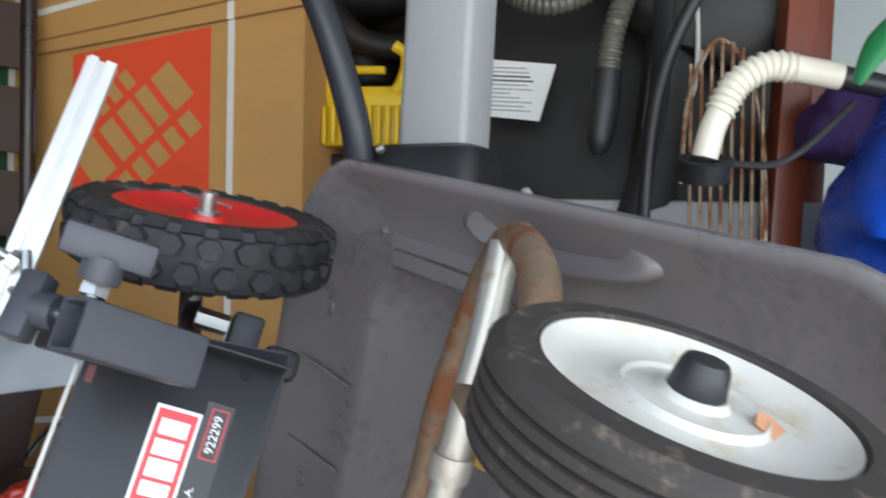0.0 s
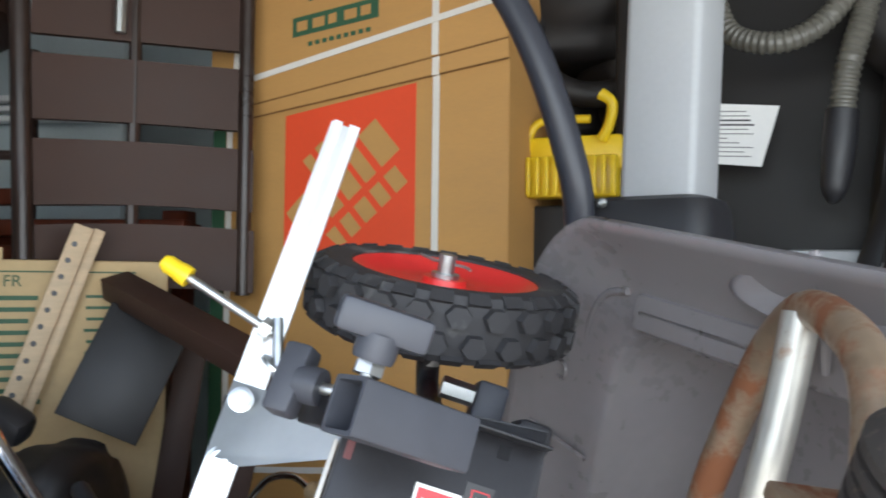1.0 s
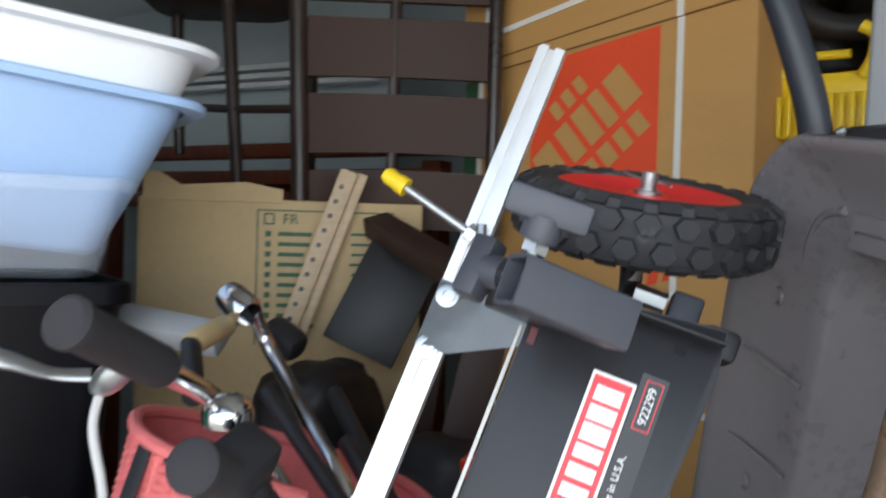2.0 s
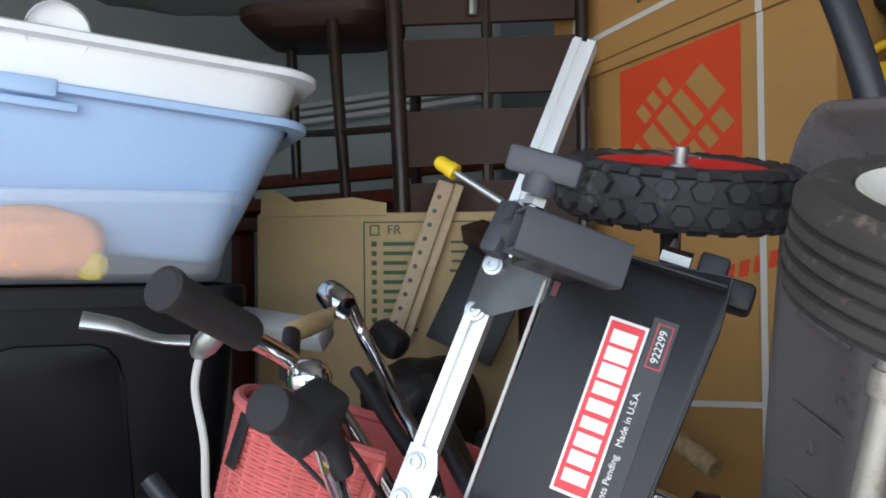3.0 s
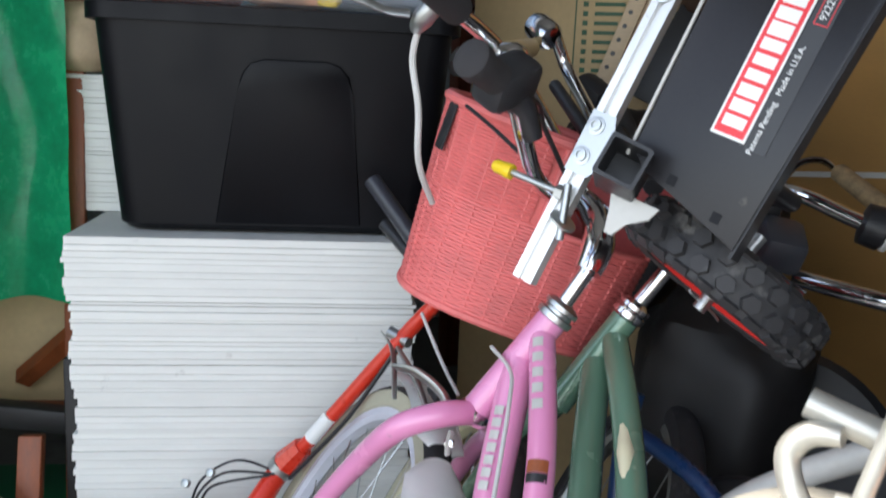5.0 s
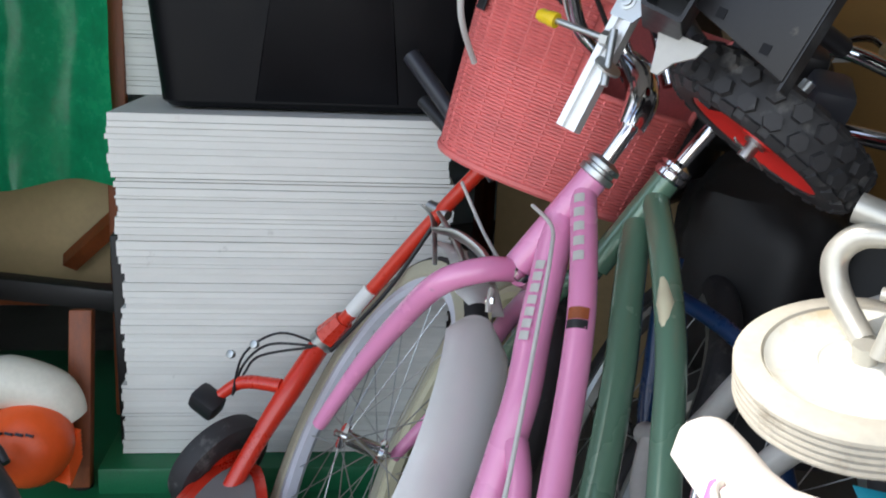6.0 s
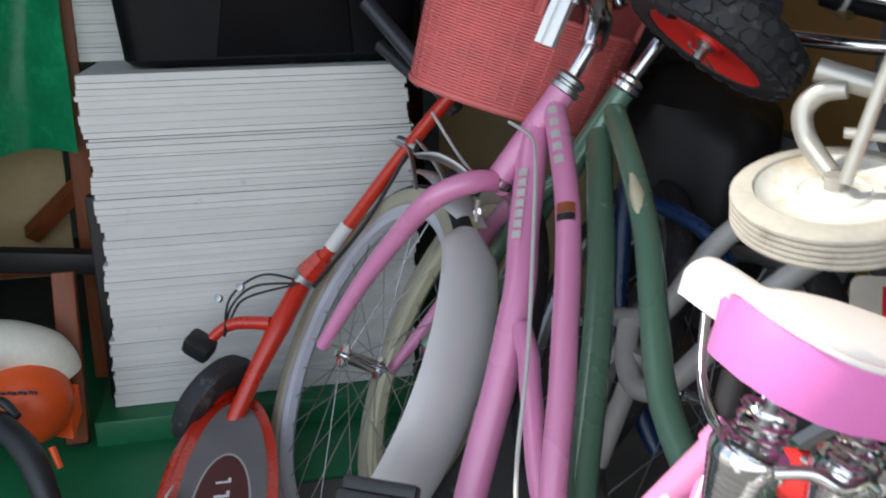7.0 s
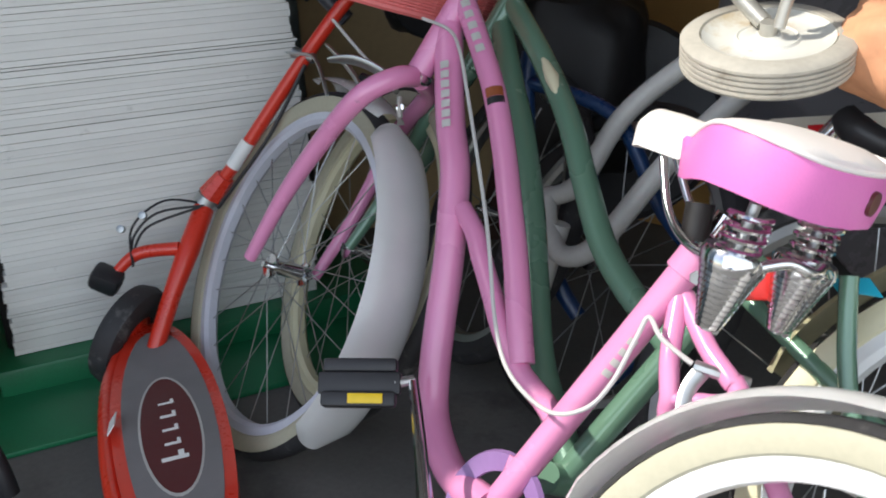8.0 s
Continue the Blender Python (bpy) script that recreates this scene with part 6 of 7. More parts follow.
part("leg", sweep(B(), [V(-1.50, 2.05, 0.0), V(-1.50, 2.05, 1.9)], 0.017, 8, 1), M_ESPRESSO, st2)
st3 = thing("bar_stool", V(-0.72, 1.75, 0.0), "dark wooden stool standing in shade behind the carton", "bar stool")
part("leg", sweep(B(), [V(-1.06, 1.80, 1.85), V(-1.055, 1.80, 2.25)], 0.012, 8, 1), M_ZINC, st3)
part("leg", sweep(B(), [V(-1.00, 2.25, 0.0), V(-1.00, 2.25, 2.3)], 0.03, 8, 1), M_REDWOOD, st3)
part("seat", box(B(), pose(-1.35, 2.10, 2.16, 0, 0, 35), 0.5, 0.42, 0.05, 0.012), M_ESPRESSO, st3)

# red-brown table rails
tab = thing("wooden_bench", V(-1.7, 2.1, 0.0), "dark red-brown stained wooden bench rails", "bench")
for z, y in ((1.535, 2.03), (1.455, 2.00), (1.39, 1.98)):
    part("rail", box(B(), pose(-1.75, y + 0.03, z, 0, 0, 6), 1.35, 0.05, 0.042, 0.006), M_REDWOOD, tab)
part("leg", box(B(), pose(-2.35, 2.03, 0.75), 0.06, 0.06, 1.5, 0.004), M_REDWOOD, tab)
part("leg", box(B(), pose(-1.13, 2.14, 0.75), 0.06, 0.06, 1.5, 0.004), M_REDWOOD, tab)
part("shelf", box(B(), pose(-1.75, 2.12, 1.42, 0, 0, 6), 1.3, 0.04, 0.10, 0.004), M_REDWOOD, tab)
# faded printed carton
fc = thing("printed_carton", V(-1.2, 1.75, 0.0), "faded tan carton with a printed checklist panel", "cardboard box")
CBX = V(0.76, 0.65, 0).normalized()
cm = Matrix.Translation(V(-1.412, 1.429, 0)) @ Matrix((CBX, V(0, 0, 1).cross(CBX), V(0, 0, 1))).transposed().to_4x4()
part("carton", box(B(), cm @ pose(0.30, 0.20, 0.685), 0.62, 0.40, 1.37, 0.006), M_CARD2, fc)
bm = B()
slab(bm, cm @ pose(0, 0.0, 1.362, 78), [(0.0, 0.0), (0.30, 0.0), (0.30, 0.03), (0.22, 0.045), (0.08, 0.035), (0.03, 0.065), (0.0, 0.06)], 0.004)
part("torn_flap", bm, M_CARD2, fc)
for (x0, z0, w, h) in ((0.245, 1.345, 0.30, 0.003), (0.245, 1.05, 0.003, 0.298), (0.26, 1.315, 0.022, 0.003), (0.26, 1.337, 0.022, 0.003), (0.26, 1.315, 0.003, 0.022), (0.28, 1.315, 0.003, 0.022)):
    part("print_line", box(B(), cm @ pose(x0 + w / 2, -0.001, z0 + h / 2), w, 0.002, h), M_DKGREEN, fc)
writing("print_text", "FR", 0.032, cm @ pose(0.318, -0.0015, 1.327, 90), M_DKGREEN, fc)
rg = random.Random(9)
for i in range(11):
    z0 = 1.295 - i * 0.0225
    part("print_line", box(B(), cm @ pose(0.270, -0.001, z0), 0.012, 0.002, 0.012), M_DKGREEN, fc)
    wv = rg.uniform(0.05, 0.10)
    part("print_line", box(B(), cm @ pose(0.292 + wv / 2, -0.001, z0), wv, 0.002, 0.009), M_DKGREEN, fc)
    part("print_line", box(B(), cm @ pose(0.46 + wv / 3, -0.001, z0 + 0.003), wv * 0.9, 0.002, 0.006), M_DKGREEN, fc)
# drilled wooden strip
ws = thing("drilled_wood_strip", V(-1.25, 1.60, 1.05), "pale wooden strip drilled with a row of holes", "wood strip")
wa, wb = V(-1.051, 1.690, 1.437), V(-1.150, 1.605, 1.070)
wd = (wb - wa).normalized()
wm = Matrix.Translation((wa + wb) / 2) @ basis(V(0.62, -0.72, 0.05), wd).to_4x4()
part("strip", box(B(), wm, (wb - wa).length, 0.038, 0.024, 0.002), M_PINE, ws)
part("strip_side", box(B(), wm @ pose(0, 0.030, -0.012), (wb - wa).length + 0.01, 0.022, 0.020, 0.002), M_PINE, ws)
for i in range(10):
    part("hole", revolve(B(), wm @ pose(-0.155 + i * 0.034, -0.004, 0.0122), [(0, 0.0004), (0.0055, 0.0004), (0.0055, 0.0)], 12), M_BLACKLABEL, ws)
solo("black_clamp", box(B(), pose(-1.05, 1.50, 1.085, 20, 30, 10), 0.09, 0.06, 0.06, 0.02), M_BLACK, "black plastic clamp beside the wood strip", "clamp")
# brown angled shelf and blue panel between
dk = thing("brown_shelf", V(-0.9, 1.72, 0.0), "dark brown wooden shelf frame with blue panel", "shelf")
sa_, sb_ = V(-1.010, 1.735, 1.325), V(-0.50, 1.50, 1.17)
part("beam", box(B(), Matrix.Translation((sa_ + sb_) / 2) @ basis(V(0.1, -0.35, 0.9), sb_ - sa_).to_4x4(), (sb_ - sa_).length, 0.06, 0.045, 0.003), M_BROWNVINYL, dk)
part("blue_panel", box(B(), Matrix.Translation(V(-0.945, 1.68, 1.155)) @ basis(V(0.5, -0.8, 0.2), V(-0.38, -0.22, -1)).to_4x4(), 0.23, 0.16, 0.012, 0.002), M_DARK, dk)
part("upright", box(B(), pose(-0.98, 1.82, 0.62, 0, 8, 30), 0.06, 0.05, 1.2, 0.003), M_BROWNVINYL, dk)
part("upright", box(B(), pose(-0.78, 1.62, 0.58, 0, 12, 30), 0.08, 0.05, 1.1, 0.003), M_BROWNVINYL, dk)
# made-up lumps that stand in for unclear dark and red clutter
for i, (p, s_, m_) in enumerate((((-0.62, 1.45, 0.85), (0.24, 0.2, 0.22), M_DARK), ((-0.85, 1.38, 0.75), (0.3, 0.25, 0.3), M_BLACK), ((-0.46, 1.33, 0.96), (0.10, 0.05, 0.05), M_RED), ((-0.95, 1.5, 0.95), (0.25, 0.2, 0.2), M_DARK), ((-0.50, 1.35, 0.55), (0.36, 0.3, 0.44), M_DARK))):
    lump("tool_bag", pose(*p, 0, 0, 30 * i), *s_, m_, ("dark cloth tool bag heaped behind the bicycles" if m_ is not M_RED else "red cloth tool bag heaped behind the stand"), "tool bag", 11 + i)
# dark round drum behind the green bicycle
drum = thing("dark_drum", V(-0.42, 1.42, 0.2), "dark grey plastic drum lid standing on edge", "drum")
dmx = at((-0.40, 1.36, 0.46), (0.55, -0.75, 0.28))
part("disc", revolve(B(), dmx, [(0, 0.03), (0.045, 0.03), (0.05, 0.01), (0.15, 0.02), (0.20, 0.035), (0.215, 0.02), (0.22, -0.05), (0.0, -0.06)], 48), M_BLACK, drum)

# ---- right hand background ----
vac = thing("dark_cabinet", V(0.25, 2.25, 0.0), "black lacquered cabinet panel with a paper label", "cabinet")
part("body", box(B(), pose(0.35, 2.30, 1.25, 0, 0, -8), 0.75, 0.6, 2.5, 0.02), M_DARK, vac)
lm = Matrix.Translation((0.172, 1.915, 1.612)) @ basis(V(-0.14, -0.99, 0), V(0.985, -0.14, -0.06)).to_4x4()
lb = part("paper_label", slab(B(), lm, [(-0.075, -0.052), (0.048, -0.058), (0.072, 0.052), (-0.075, 0.058)], 0.002), M_WHITELABEL, vac, "white printed paper label")
rg = random.Random(5)
for i in range(11):
    w = rg.uniform(0.05, 0.10)
    part("label_line", box(B(), lm @ pose(-0.066 + w / 2, 0.042 - i * 0.0082, 0.0022), w, 0.0032 if i in (2, 3) else 0.0014, 0.0006), M_BLACKLABEL, lb)


def ribbed(pts, r, pitch, bm):
    """A corrugated hose."""
    path = smooth_path(pts, 10)
    total = sum((b - a).length for a, b in zip(path, path[1:]))
    n = int(total / pitch) * 4
    out, k = [], 0
    dists = [0.0]
    for a, b in zip(path, path[1:]):
        dists.append(dists[-1] + (b - a).length)
    for i in range(n + 1):
        d = total * i / n
        while k < len(path) - 2 and dists[k + 1] < d:
            k += 1
        f = (d - dists[k]) / max(1e-6, dists[k + 1] - dists[k])
        out.append(path[k] + (path[k + 1] - path[k]) * f)
    rr = [r * (1.0 if (i % 4) in (0, 1) else 0.86) for i in range(n + 1)]
    rings = []
    ref = None
    for i, p in enumerate(out):
        d = (out[min(i + 1, n)] - out[max(i - 1, 0)]).normalized()
        if ref is None:
            ref = d.orthogonal()
        ref = (ref - d * ref.dot(d)).normalized()
        y = d.cross(ref)
        rings.append([p + (ref * math.cos(a) + y * math.sin(a)) * rr[i] for a in (2 * math.pi * j / 14 for j in range(14))])
    return loft(bm, rings)


hose = thing("vacuum_hose", V(0.3, 1.85, 1.5), "grey ribbed vacuum hose with a black nozzle", "vacuum hose")
part("hose", ribbed([(0.335, 1.80, 1.620), (0.345, 1.80, 1.70), (0.375, 1.82, 1.80), (0.41, 1.85, 1.92), (0.44, 1.9, 2.1)], 0.0215, 0.013, B()), M_HOSE, hose)
part("hose", ribbed([(0.44, 1.9, 2.0), (0.36, 1.83, 1.85), (0.30, 1.81, 1.775), (0.23, 1.81, 1.750), (0.16, 1.84, 1.78), (0.13, 1.86, 1.86)], 0.020, 0.012, B()), M_HOSE, hose)
part("nozzle", sweep(B(), [(0.335, 1.798, 1.628), (0.330, 1.795, 1.57), (0.322, 1.79, 1.50), (0.318, 1.788, 1.475)], [0.026, 0.028, 0.022, 0.006], 16, 4), M_BLACK, hose, "black plastic nozzle")
solo("hanging_cord", sweep(B(), [(0.47, 1.80, 1.95), (0.485, 1.80, 1.80), (0.492, 1.80, 1.68), (0.488, 1.80, 1.60), (0.475, 1.80, 1.575)], 0.0045, 8, 6), M_CABLE, "grey hanging cord with a hook", "cord")
solo("leather_strap", sweep(B(), [(0.45, 1.78, 2.0), (0.43, 1.78, 1.75), (0.42, 1.78, 1.55), (0.37, 1.80, 1.36)], 0.022, 10, 6, flat=0.35), M_BLACK, "black strap hanging against the cabinet", "strap")
solo("black_pouch", box(B(), pose(0.445, 1.85, 1.62, 0, 6, 10), 0.09, 0.05, 0.5, 0.02), M_DARK, "black soft pouch hanging on the cabinet", "pouch")
# yellow tool
yl = thing("yellow_tool_case", V(-0.12, 2.08, 1.4), "bright yellow plastic case with a hooked handle", "tool case")
part("body", box(B(), pose(-0.145, 2.10, 1.605, 0, 0, -6), 0.22, 0.10, 0.075, 0.010), M_YELLOW, yl)
part("ribbed_front", box(B(), pose(-0.165, 2.06, 1.555, 0, 0, -6), 0.235, 0.06, 0.085, 0.006), M_YELLOW, yl)
for i in range(12):
    part("rib", box(B(), pose(-0.272 + i * 0.0195, 2.026 - 0.0018 * i, 1.555, 0, 0, -6), 0.009, 0.008, 0.080, 0.003), M_YELLOW, yl)
part("handle", sweep(B(), [(-0.085, 2.04, 1.63), (-0.068, 2.03, 1.66), (-0.062, 2.02, 1.70), (-0.085, 2.02, 1.72)], [0.012, 0.011, 0.011, 0.013], 12, 6), M_YELLOW, yl)
part("handle", sweep(B(), [(-0.245, 2.06, 1.60), (-0.235, 2.06, 1.65), (-0.205, 2.06, 1.675), (-0.11, 2.05, 1.675)], 0.009, 10, 6), M_YELLOW, yl)
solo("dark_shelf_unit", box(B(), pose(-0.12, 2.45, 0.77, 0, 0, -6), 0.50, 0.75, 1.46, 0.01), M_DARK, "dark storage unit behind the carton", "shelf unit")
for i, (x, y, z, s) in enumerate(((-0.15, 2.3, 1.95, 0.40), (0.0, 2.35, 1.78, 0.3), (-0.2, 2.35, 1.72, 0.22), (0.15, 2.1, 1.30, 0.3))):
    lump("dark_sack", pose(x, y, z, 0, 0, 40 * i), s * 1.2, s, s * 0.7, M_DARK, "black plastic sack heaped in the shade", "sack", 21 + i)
solo("coiled_hose", revolve(B(), at((-0.12, 2.15, 1.86), (0.2, -0.9, 0.3)), [(0.13 + 0.028 * math.cos(a), 0.028 * math.sin(a)) for a in (2 * math.pi * j / 12 for j in range(12))], 40, True), M_DARK, "black coiled rubber hose", "hose")
# wire rack, white flexible pipe, posts, bag
rk = thing("wire_guard", V(0.5, 1.68, 1.2), "rusty wire guard with vertical bars", "wire guard")
part("ring", sweep(B(), [(0.445, 1.66, 1.42), (0.455, 1.66, 1.56), (0.500, 1.67, 1.655), (0.555, 1.68, 1.60), (0.585, 1.69, 1.45), (0.590, 1.69, 1.20)], 0.0042, 8, 8), M_RUSTPIPE, rk)
for i in range(8):
    x = 0.458 + i * 0.0165
    zt = 1.655 - 4.5 * (x - 0.505) ** 2 * (4 if x < 0.505 else 2.2)
    part("bar", rod(B(), (x, 1.665, zt), (x + 0.008, 1.68, 1.20), 0.0032, 6), M_RUSTPIPE, rk)
part("hoop", sweep(B(), [(0.39, 1.74, 1.20), (0.41, 1.72, 1.55), (0.48, 1.70, 1.75), (0.60, 1.70, 1.88), (0.72, 1.72, 1.92)], 0.012, 10, 8), M_BLACK, rk)
pp = thing("flexible_pipe", V(0.46, 1.55, 1.43), "yellowed white flexible plastic elbow pipe", "pipe")
part("pipe", sweep(B(), [(0.452, 1.50, 1.448), (0.462, 1.50, 1.49), (0.474, 1.50, 1.518)], 0.0190, 18, 5), M_WHITEPIPE, pp)
part("bellows", ribbed([(0.472, 1.50, 1.515), (0.495, 1.50, 1.555), (0.535, 1.50, 1.580), (0.575, 1.50, 1.578)], 0.023, 0.011, B()), M_WHITEPIPE, pp)
part("pipe", sweep(B(), [(0.572, 1.50, 1.579), (0.640, 1.50, 1.566)], 0.0195, 18, 2), M_WHITEPIPE, pp)
part("spigot", sweep(B(), [(0.635, 1.50, 1.567), (0.70, 1.50, 1.552)], 0.017, 14, 2), M_BLACK, pp)
part("cup", revolve(B(), at((0.452, 1.50, 1.444), (0, -0.3, 1)), [(0.0, -0.035), (0.034, -0.030), (0.040, 0.0), (0.043, 0.002), (0.040, 0.004), (0.022, 0.0)], 24), M_BLACK, pp)
part("cable", sweep(B(), [(0.49, 1.50, 1.44), (0.55, 1.50, 1.44), (0.60, 1.50, 1.47), (0.66, 1.50, 1.53)], 0.0055, 8, 6), M_BLACK, pp)
wf = thing("wooden_rack", V(0.72, 1.85, 0.0), "red-brown wooden rack posts and rails", "rack")
part("post", box(B(), pose(0.63, 1.78, 1.2, 0, 3, 10), 0.055, 0.05, 2.4, 0.004), M_REDWOOD, wf)
part("post", box(B(), pose(0.72, 1.95, 1.2, 0, 2, 10), 0.05, 0.05, 2.4, 0.004), M_REDWOOD, wf)
part("rail", box(B(), pose(0.82, 1.86, 1.51, 0, 0, 5), 0.4, 0.04, 0.04, 0.004), M_REDWOOD, wf)
solo("green_hook", sweep(B(), [(0.62, 1.38, 1.535), (0.645, 1.37, 1.585), (0.69, 1.36, 1.615), (0.78, 1.36, 1.62)], [0.006, 0.022, 0.026, 0.024], 12, 8, flat=0.5), M_GREENPLAS, "curved green plastic hook handle", "hook")
lump("blue_bag", pose(0.87, 1.55, 1.38, 0, 10, 0), 0.40, 0.4, 0.38, M_BLUEBAG, "shiny blue plastic bag stuffed full", "bag", 33, 0.35)
lump("purple_cloth", pose(0.80, 1.70, 1.52), 0.30, 0.2, 0.14, M_PURPLE, "dark purple cloth behind the blue bag", "cloth", 35)
lump("mesh_bag", pose(0.56, 1.86, 1.86, 0, 20, 0), 0.34, 0.14, 0.46, M_DARK, "black mesh bag hanging beside the wooden rack", "bag", 61, 0.15)
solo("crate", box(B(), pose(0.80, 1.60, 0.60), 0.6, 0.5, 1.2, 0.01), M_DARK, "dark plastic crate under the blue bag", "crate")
solo("grey_crate", box(B(), pose(0.50, 1.95, 1.15), 0.5, 0.25, 0.5, 0.01), M_POST, "grey slatted plastic crate in the shade", "crate")

# ---- left hand side: tarpaulin, wood frame, blower ----
def draped(name, o, ux, w, h, folds, depth, material, label, seed):
    bm = B()
    nx, nz = 60, 24
    ux = V(ux).normalized()
    nrm = ux.cross(V(0, 0, 1))
    grid = []
    for i in range(nx + 1):
        col = []
        for j in range(nz + 1):
            f, g = i / nx, j / nz
            q = math.sin(f * folds * 2 * math.pi + 0.7 * math.sin(g * 4 + seed)) * depth * (0.5 + 0.5 * g)
            q += 0.02 * noise.noise(V(f * 5, g * 5, seed))
            col.append(bm.verts.new(V(o) + ux * (w * f) + nrm * q + V(0, 0, -h * g + 0.012 * math.sin(f * 9) * g)))
        grid.append(col)
    for i in range(nx):
        for j in range(nz):
            bm.faces.new((grid[i][j], grid[i + 1][j], grid[i + 1][j + 1], grid[i][j + 1]))
    bmesh.ops.solidify(bm, geom=bm.faces[:], thickness=0.003)
    return solo(name, bm, material, label, "tarpaulin", smooth=80)


draped("green_tarpaulin", V(-1.80, -0.02, 1.42), (0.45, 0.89, 0), 0.562, 0.84, 2.2, 0.03, M_TARP, "shiny green tarpaulin hanging over a wood frame", 2)
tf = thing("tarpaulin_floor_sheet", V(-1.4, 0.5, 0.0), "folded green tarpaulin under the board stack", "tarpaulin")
part("folded_base", box(B(), SM(0.38, 0.33, 0.034), 0.86, 0.78, 0.068, 0.008), M_TARPSHADE, tf)
part("sheet", box(B(), SM(-0.06, 0.22, 0.006), 1.55, 1.02, 0.012, 0.004), M_TARPSHADE, tf)
wfr = thing("wooden_easel", V(-1.6, 0.45, 0.0), "orange-stained wooden folding frame with diagonal brace", "wood frame")
part("post", box(B(), Matrix.Translation(V(-1.60, 0.50, 0.85)) @ basis(V(-0.05, 0.03, 1), V(0.9, -0.4, 0)).to_4x4(), 0.03, 0.045, 1.65, 0.004), M_ORWOOD, wfr)
part("post", box(B(), Matrix.Translation(V(-1.30, 0.335, 0.20)) @ basis(V(-0.2, 0.1, 0.9), V(0.9, -0.4, 0)).to_4x4(), 0.035, 0.045, 0.36, 0.004), M_ORWOOD, wfr)
part("brace", rod(B(), (-1.75, 0.40, 0.36), (-1.60, 0.53, 0.53), 0.026, 4), M_ORWOOD, wfr)
part("rail", box(B(), Matrix.Translation(V(-1.70, 0.36, 0.30)) @ basis(V(0, 0, 1), V(0.45, 0.89, 0)).to_4x4(), 0.5, 0.03, 0.05, 0.003), M_ORWOOD, wfr)
part("foot", revolve(B(), at((-1.283, 0.325, 0.03), (0, 0, 1)), [(0, -0.02), (0.020, -0.02), (0.022, 0.02), (0, 0.03)], 14), M_DARK, wfr)
solo("cardboard_sheet", box(B(), Matrix.Translation(V(-1.86, 0.30, 0.44)) @ basis(V(0.85, -0.45, 0.1), V(0.45, 0.89, 0)).to_4x4(), 0.45, 0.40, 0.008, 0.001), M_CARD2, "plain grey-brown cardboard sheet standing on the floor", "cardboard")
solo("black_stand_post", box(B(), pose(-1.32, 0.44, 0.30, 0, 0, -25), 0.04, 0.05, 0.46, 0.006), M_DARK, "black upright frame beside the board stack", "frame")
solo("black_beam", box(B(), pose(-1.50, 0.36, 0.36, 0, 5, 60), 0.5, 0.05, 0.05, 0.006), M_DARK, "black horizontal beam on the floor frame", "beam")
blw = thing("leaf_blower", V(-1.25, 0.24, 0.012), "orange petrol leaf blower with a translucent white tank", "leaf blower")
bm = B()
bmesh.ops.create_uvsphere(bm, u_segments=28, v_segments=18, radius=1.0, matrix=Matrix.Translation((-1.215, 0.225, 0.165)) @ basis((0.6, -0.7, 0.4)).to_4x4() @ Matrix.Diagonal((0.085, 0.085, 0.075, 1)))
hous = part("housing", bm, M_OILORANGE, blw, "orange plastic engine housing")
for i in range(7):
    part("cooling_fin", box(B(), Matrix.Translation(V(-1.20, 0.285, 0.105 + i * 0.009)) @ basis((0.4, -0.6, 0.5)).to_4x4(), 0.06, 0.05, 0.005, 0.001), M_OILORANGE, hous)
for i in range(4):
    part("vent_slot", box(B(), Matrix.Translation(V(-1.175 + 0.012 * i, 0.170 + 0.016 * i, 0.215)) @ basis((0.5, -0.6, 0.6)).to_4x4(), 0.005, 0.016, 0.004), M_BLACKLABEL, hous)
part("tank", sweep(B(), [(-1.30, 0.13, 0.255), (-1.265, 0.20, 0.275), (-1.235, 0.275, 0.245), (-1.22, 0.305, 0.195)], [0.04, 0.052, 0.048, 0.03], 18, 8), M_TANK, blw, "translucent white fuel tank")
part("handle", sweep(B(), [(-1.12, 0.135, 0.20), (-1.04, 0.145, 0.205), (-0.95, 0.160, 0.18), (-0.88, 0.165, 0.10), (-0.86, 0.17, 0.04)], [0.018, 0.022, 0.024, 0.020, 0.016], 14, 8), M_BLACK, blw)
part("cable_loop", sweep(B(), [(-1.15, 0.10, 0.20), (-1.10, 0.15, 0.235), (-1.06, 0.17, 0.21)], 0.009, 10, 6), M_BLACK, blw)
part("trigger", sweep(B(), [(-0.94, 0.192, 0.195), (-0.925, 0.197, 0.16)], 0.006, 8, 2), M_OILORANGE, blw)
part("spark_plug", revolve(B(), at((-1.13, 0.155, 0.16), (0.5, -0.7, 0.3)), [(0, 0), (0.016, 0), (0.014, 0.014), (0, 0.016)], 14), M_ZINC, blw)
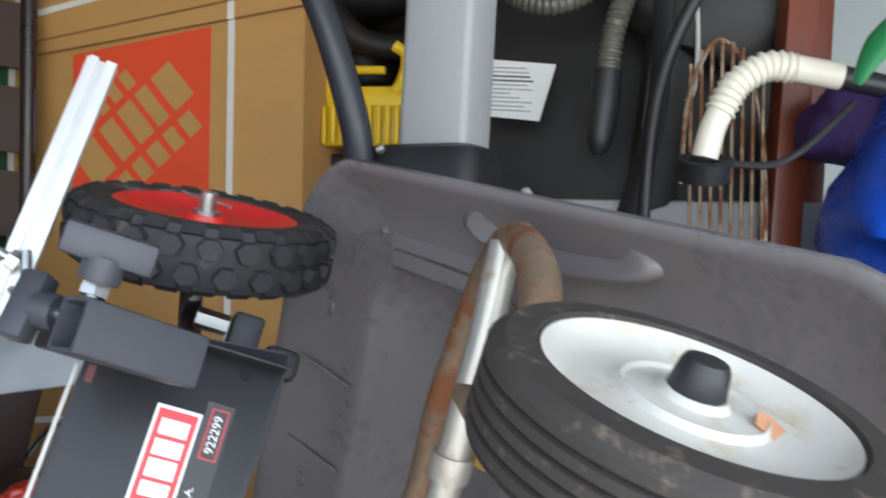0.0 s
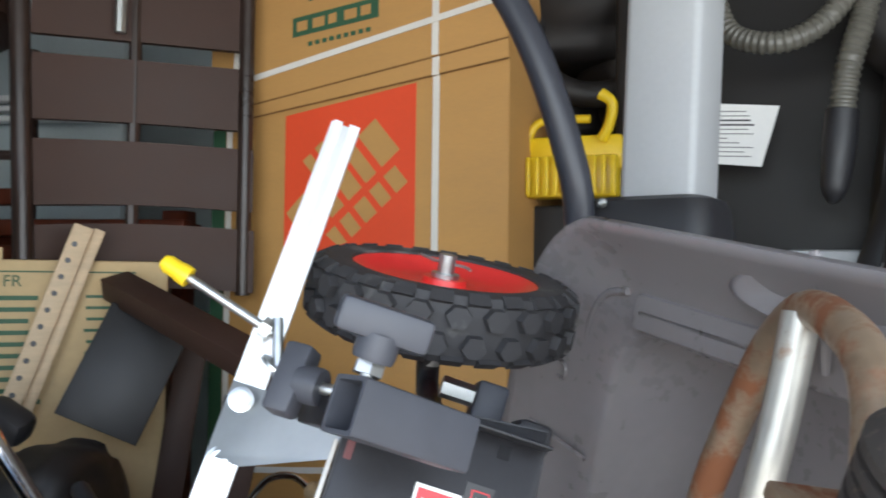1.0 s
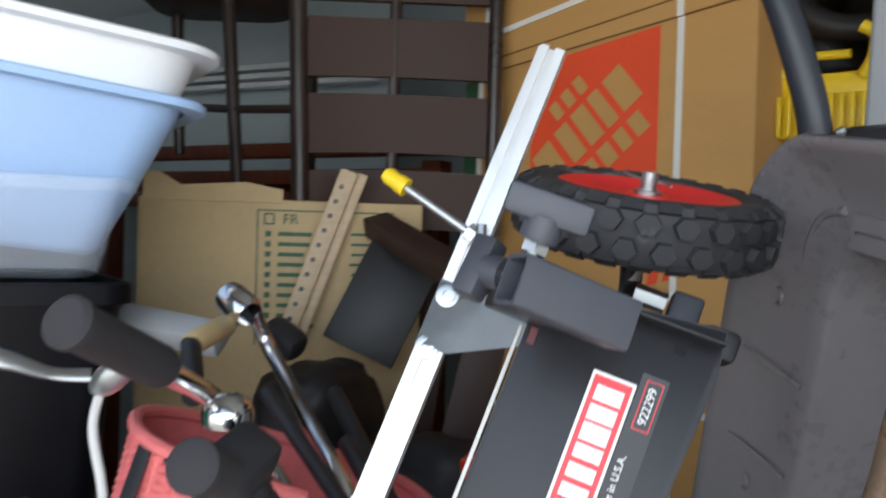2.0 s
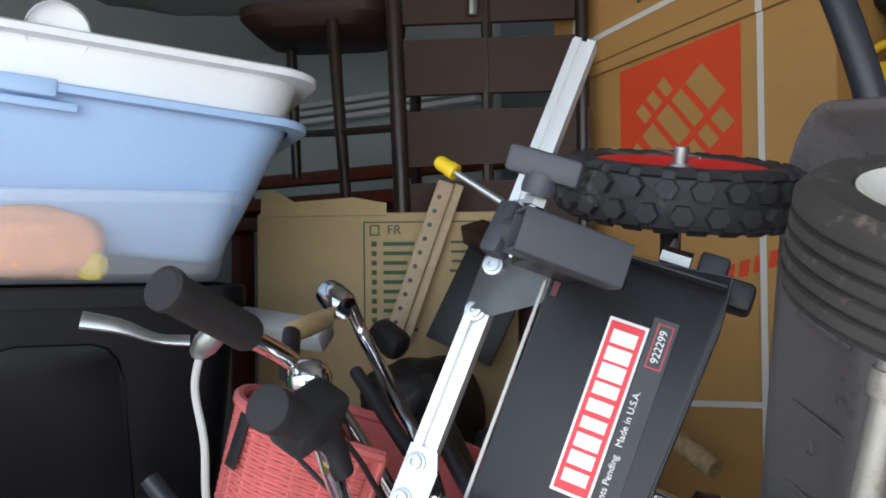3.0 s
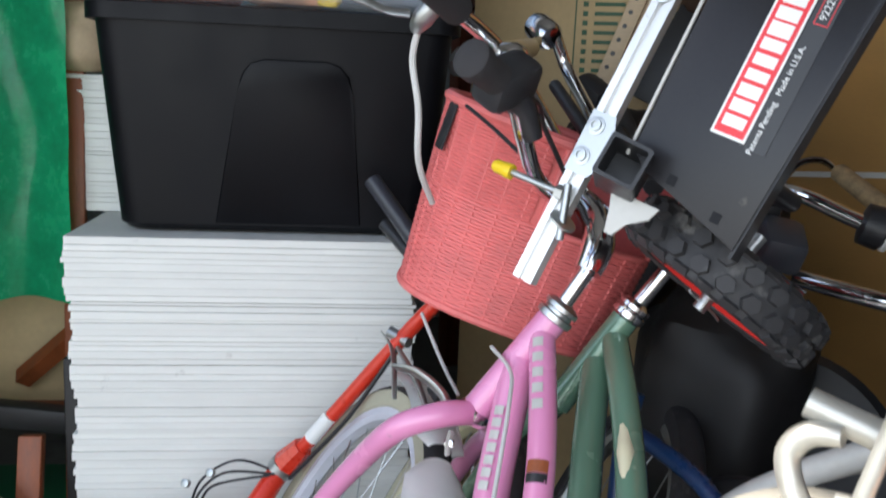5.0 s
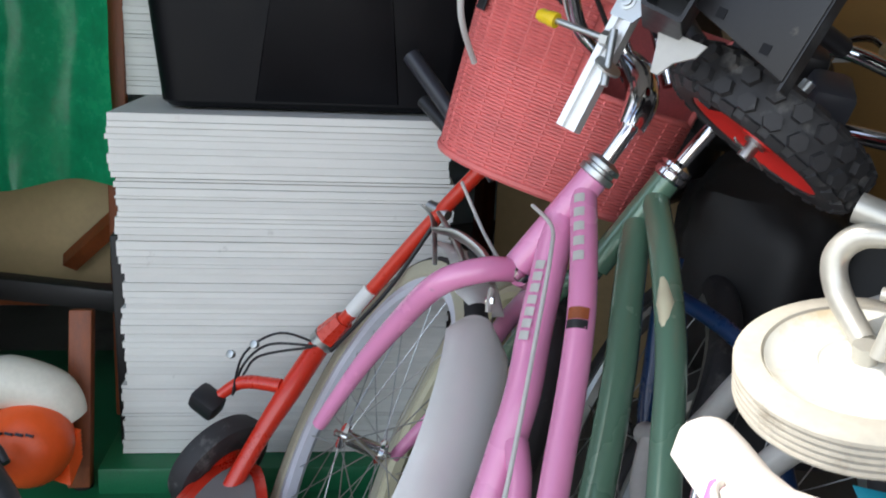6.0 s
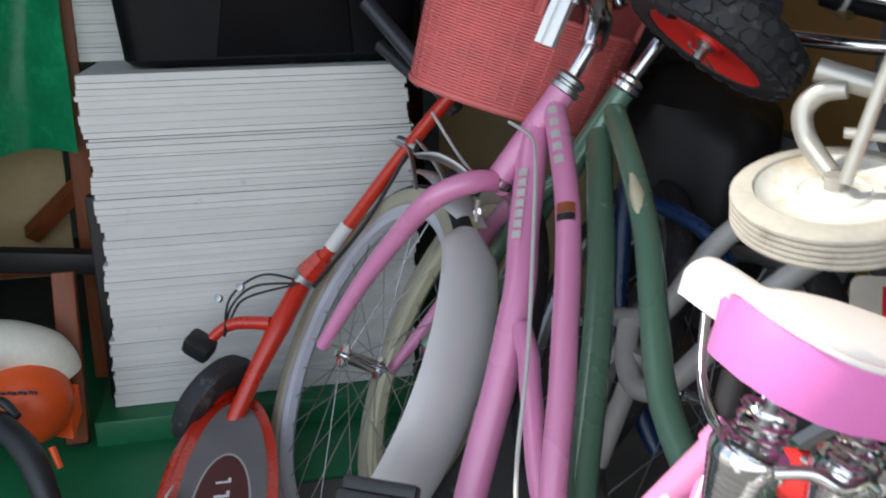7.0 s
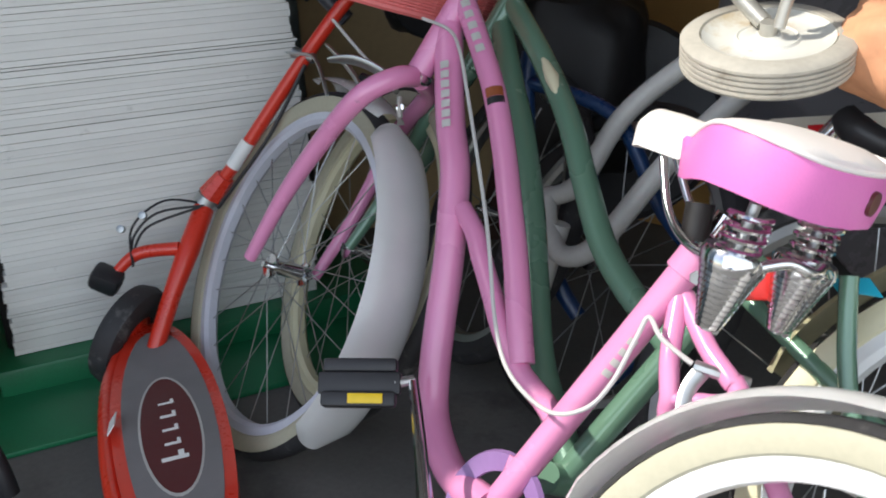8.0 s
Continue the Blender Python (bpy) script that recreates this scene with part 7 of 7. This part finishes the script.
solo("upper_shelf_board", box(B(), pose(-1.75, 1.55, 2.10, 0, 0, 40), 1.1, 0.5, 0.03, 0.004), M_CARD2, "pale board shelf above the stools", "shelf")
lump("grey_sheet", pose(-1.60, 1.50, 2.02, 0, 0, 40), 0.9, 0.35, 0.20, M_POST, "grey draped plastic sheet on the shelf", "plastic sheet", 41)
solo("leaning_board", box(B(), pose(-2.2, 2.45, 1.75, 0, 0, 5), 1.3, 0.05, 0.75, 0.01), M_WALL, "pale blue panels leaning at the back wall", "panel")
for i in range(3):
    solo("white_board", box(B(), pose(-2.0, 2.38, 1.80 + i * 0.03, 0, 1, 3), 0.9, 0.05, 0.018, 0.003), M_WHITELID, "white board lying behind the stools", "board", group="white boards")

# plate, tan pouch beyond the saddle
pl = thing("number_plate", V(0.15, 0.82, 0.55), "cream licence plate with red characters as bars", "licence plate")
plm = Matrix.Translation((0.185, 0.800, 0.600)) @ basis(V(0.35, -0.75, 0.55), V(0.85, 0.45, 0.05)).to_4x4()
part("plate", slab(B(), plm, rounded(0.16, 0.085, 0.012), 0.002), M_LETTER, pl)
for x, w in ((-0.045, 0.006), (-0.02, 0.018), (0.015, 0.006), (0.04, 0.018)):
    part("character_bar", box(B(), plm @ pose(x, 0.012, 0.0026), w, 0.038, 0.001), M_REDLABEL, pl)
part("green_sticker", box(B(), plm @ pose(-0.045, -0.025, 0.0026), 0.022, 0.018, 0.001), M_GREENPLAS, pl)
lump("tan_pouch", pose(0.285, 0.70, 0.735, 20, 10, 0), 0.16, 0.12, 0.11, M_TERRA, "tan suede pouch beside the hand truck wheel", "pouch", 51)
ct = thing("caliper_lever", V(0.22, 0.73, 0.6), "black and chrome brake caliper lever", "brake lever")
part("body", sweep(B(), [(0.205, 0.745, 0.655), (0.225, 0.735, 0.640), (0.26, 0.74, 0.625)], [0.016, 0.020, 0.014], 10, 4), M_BLACK, ct)
part("barrel", rod(B(), (0.205, 0.745, 0.650), (0.170, 0.730, 0.600), 0.011, 12), M_CHROME, ct)
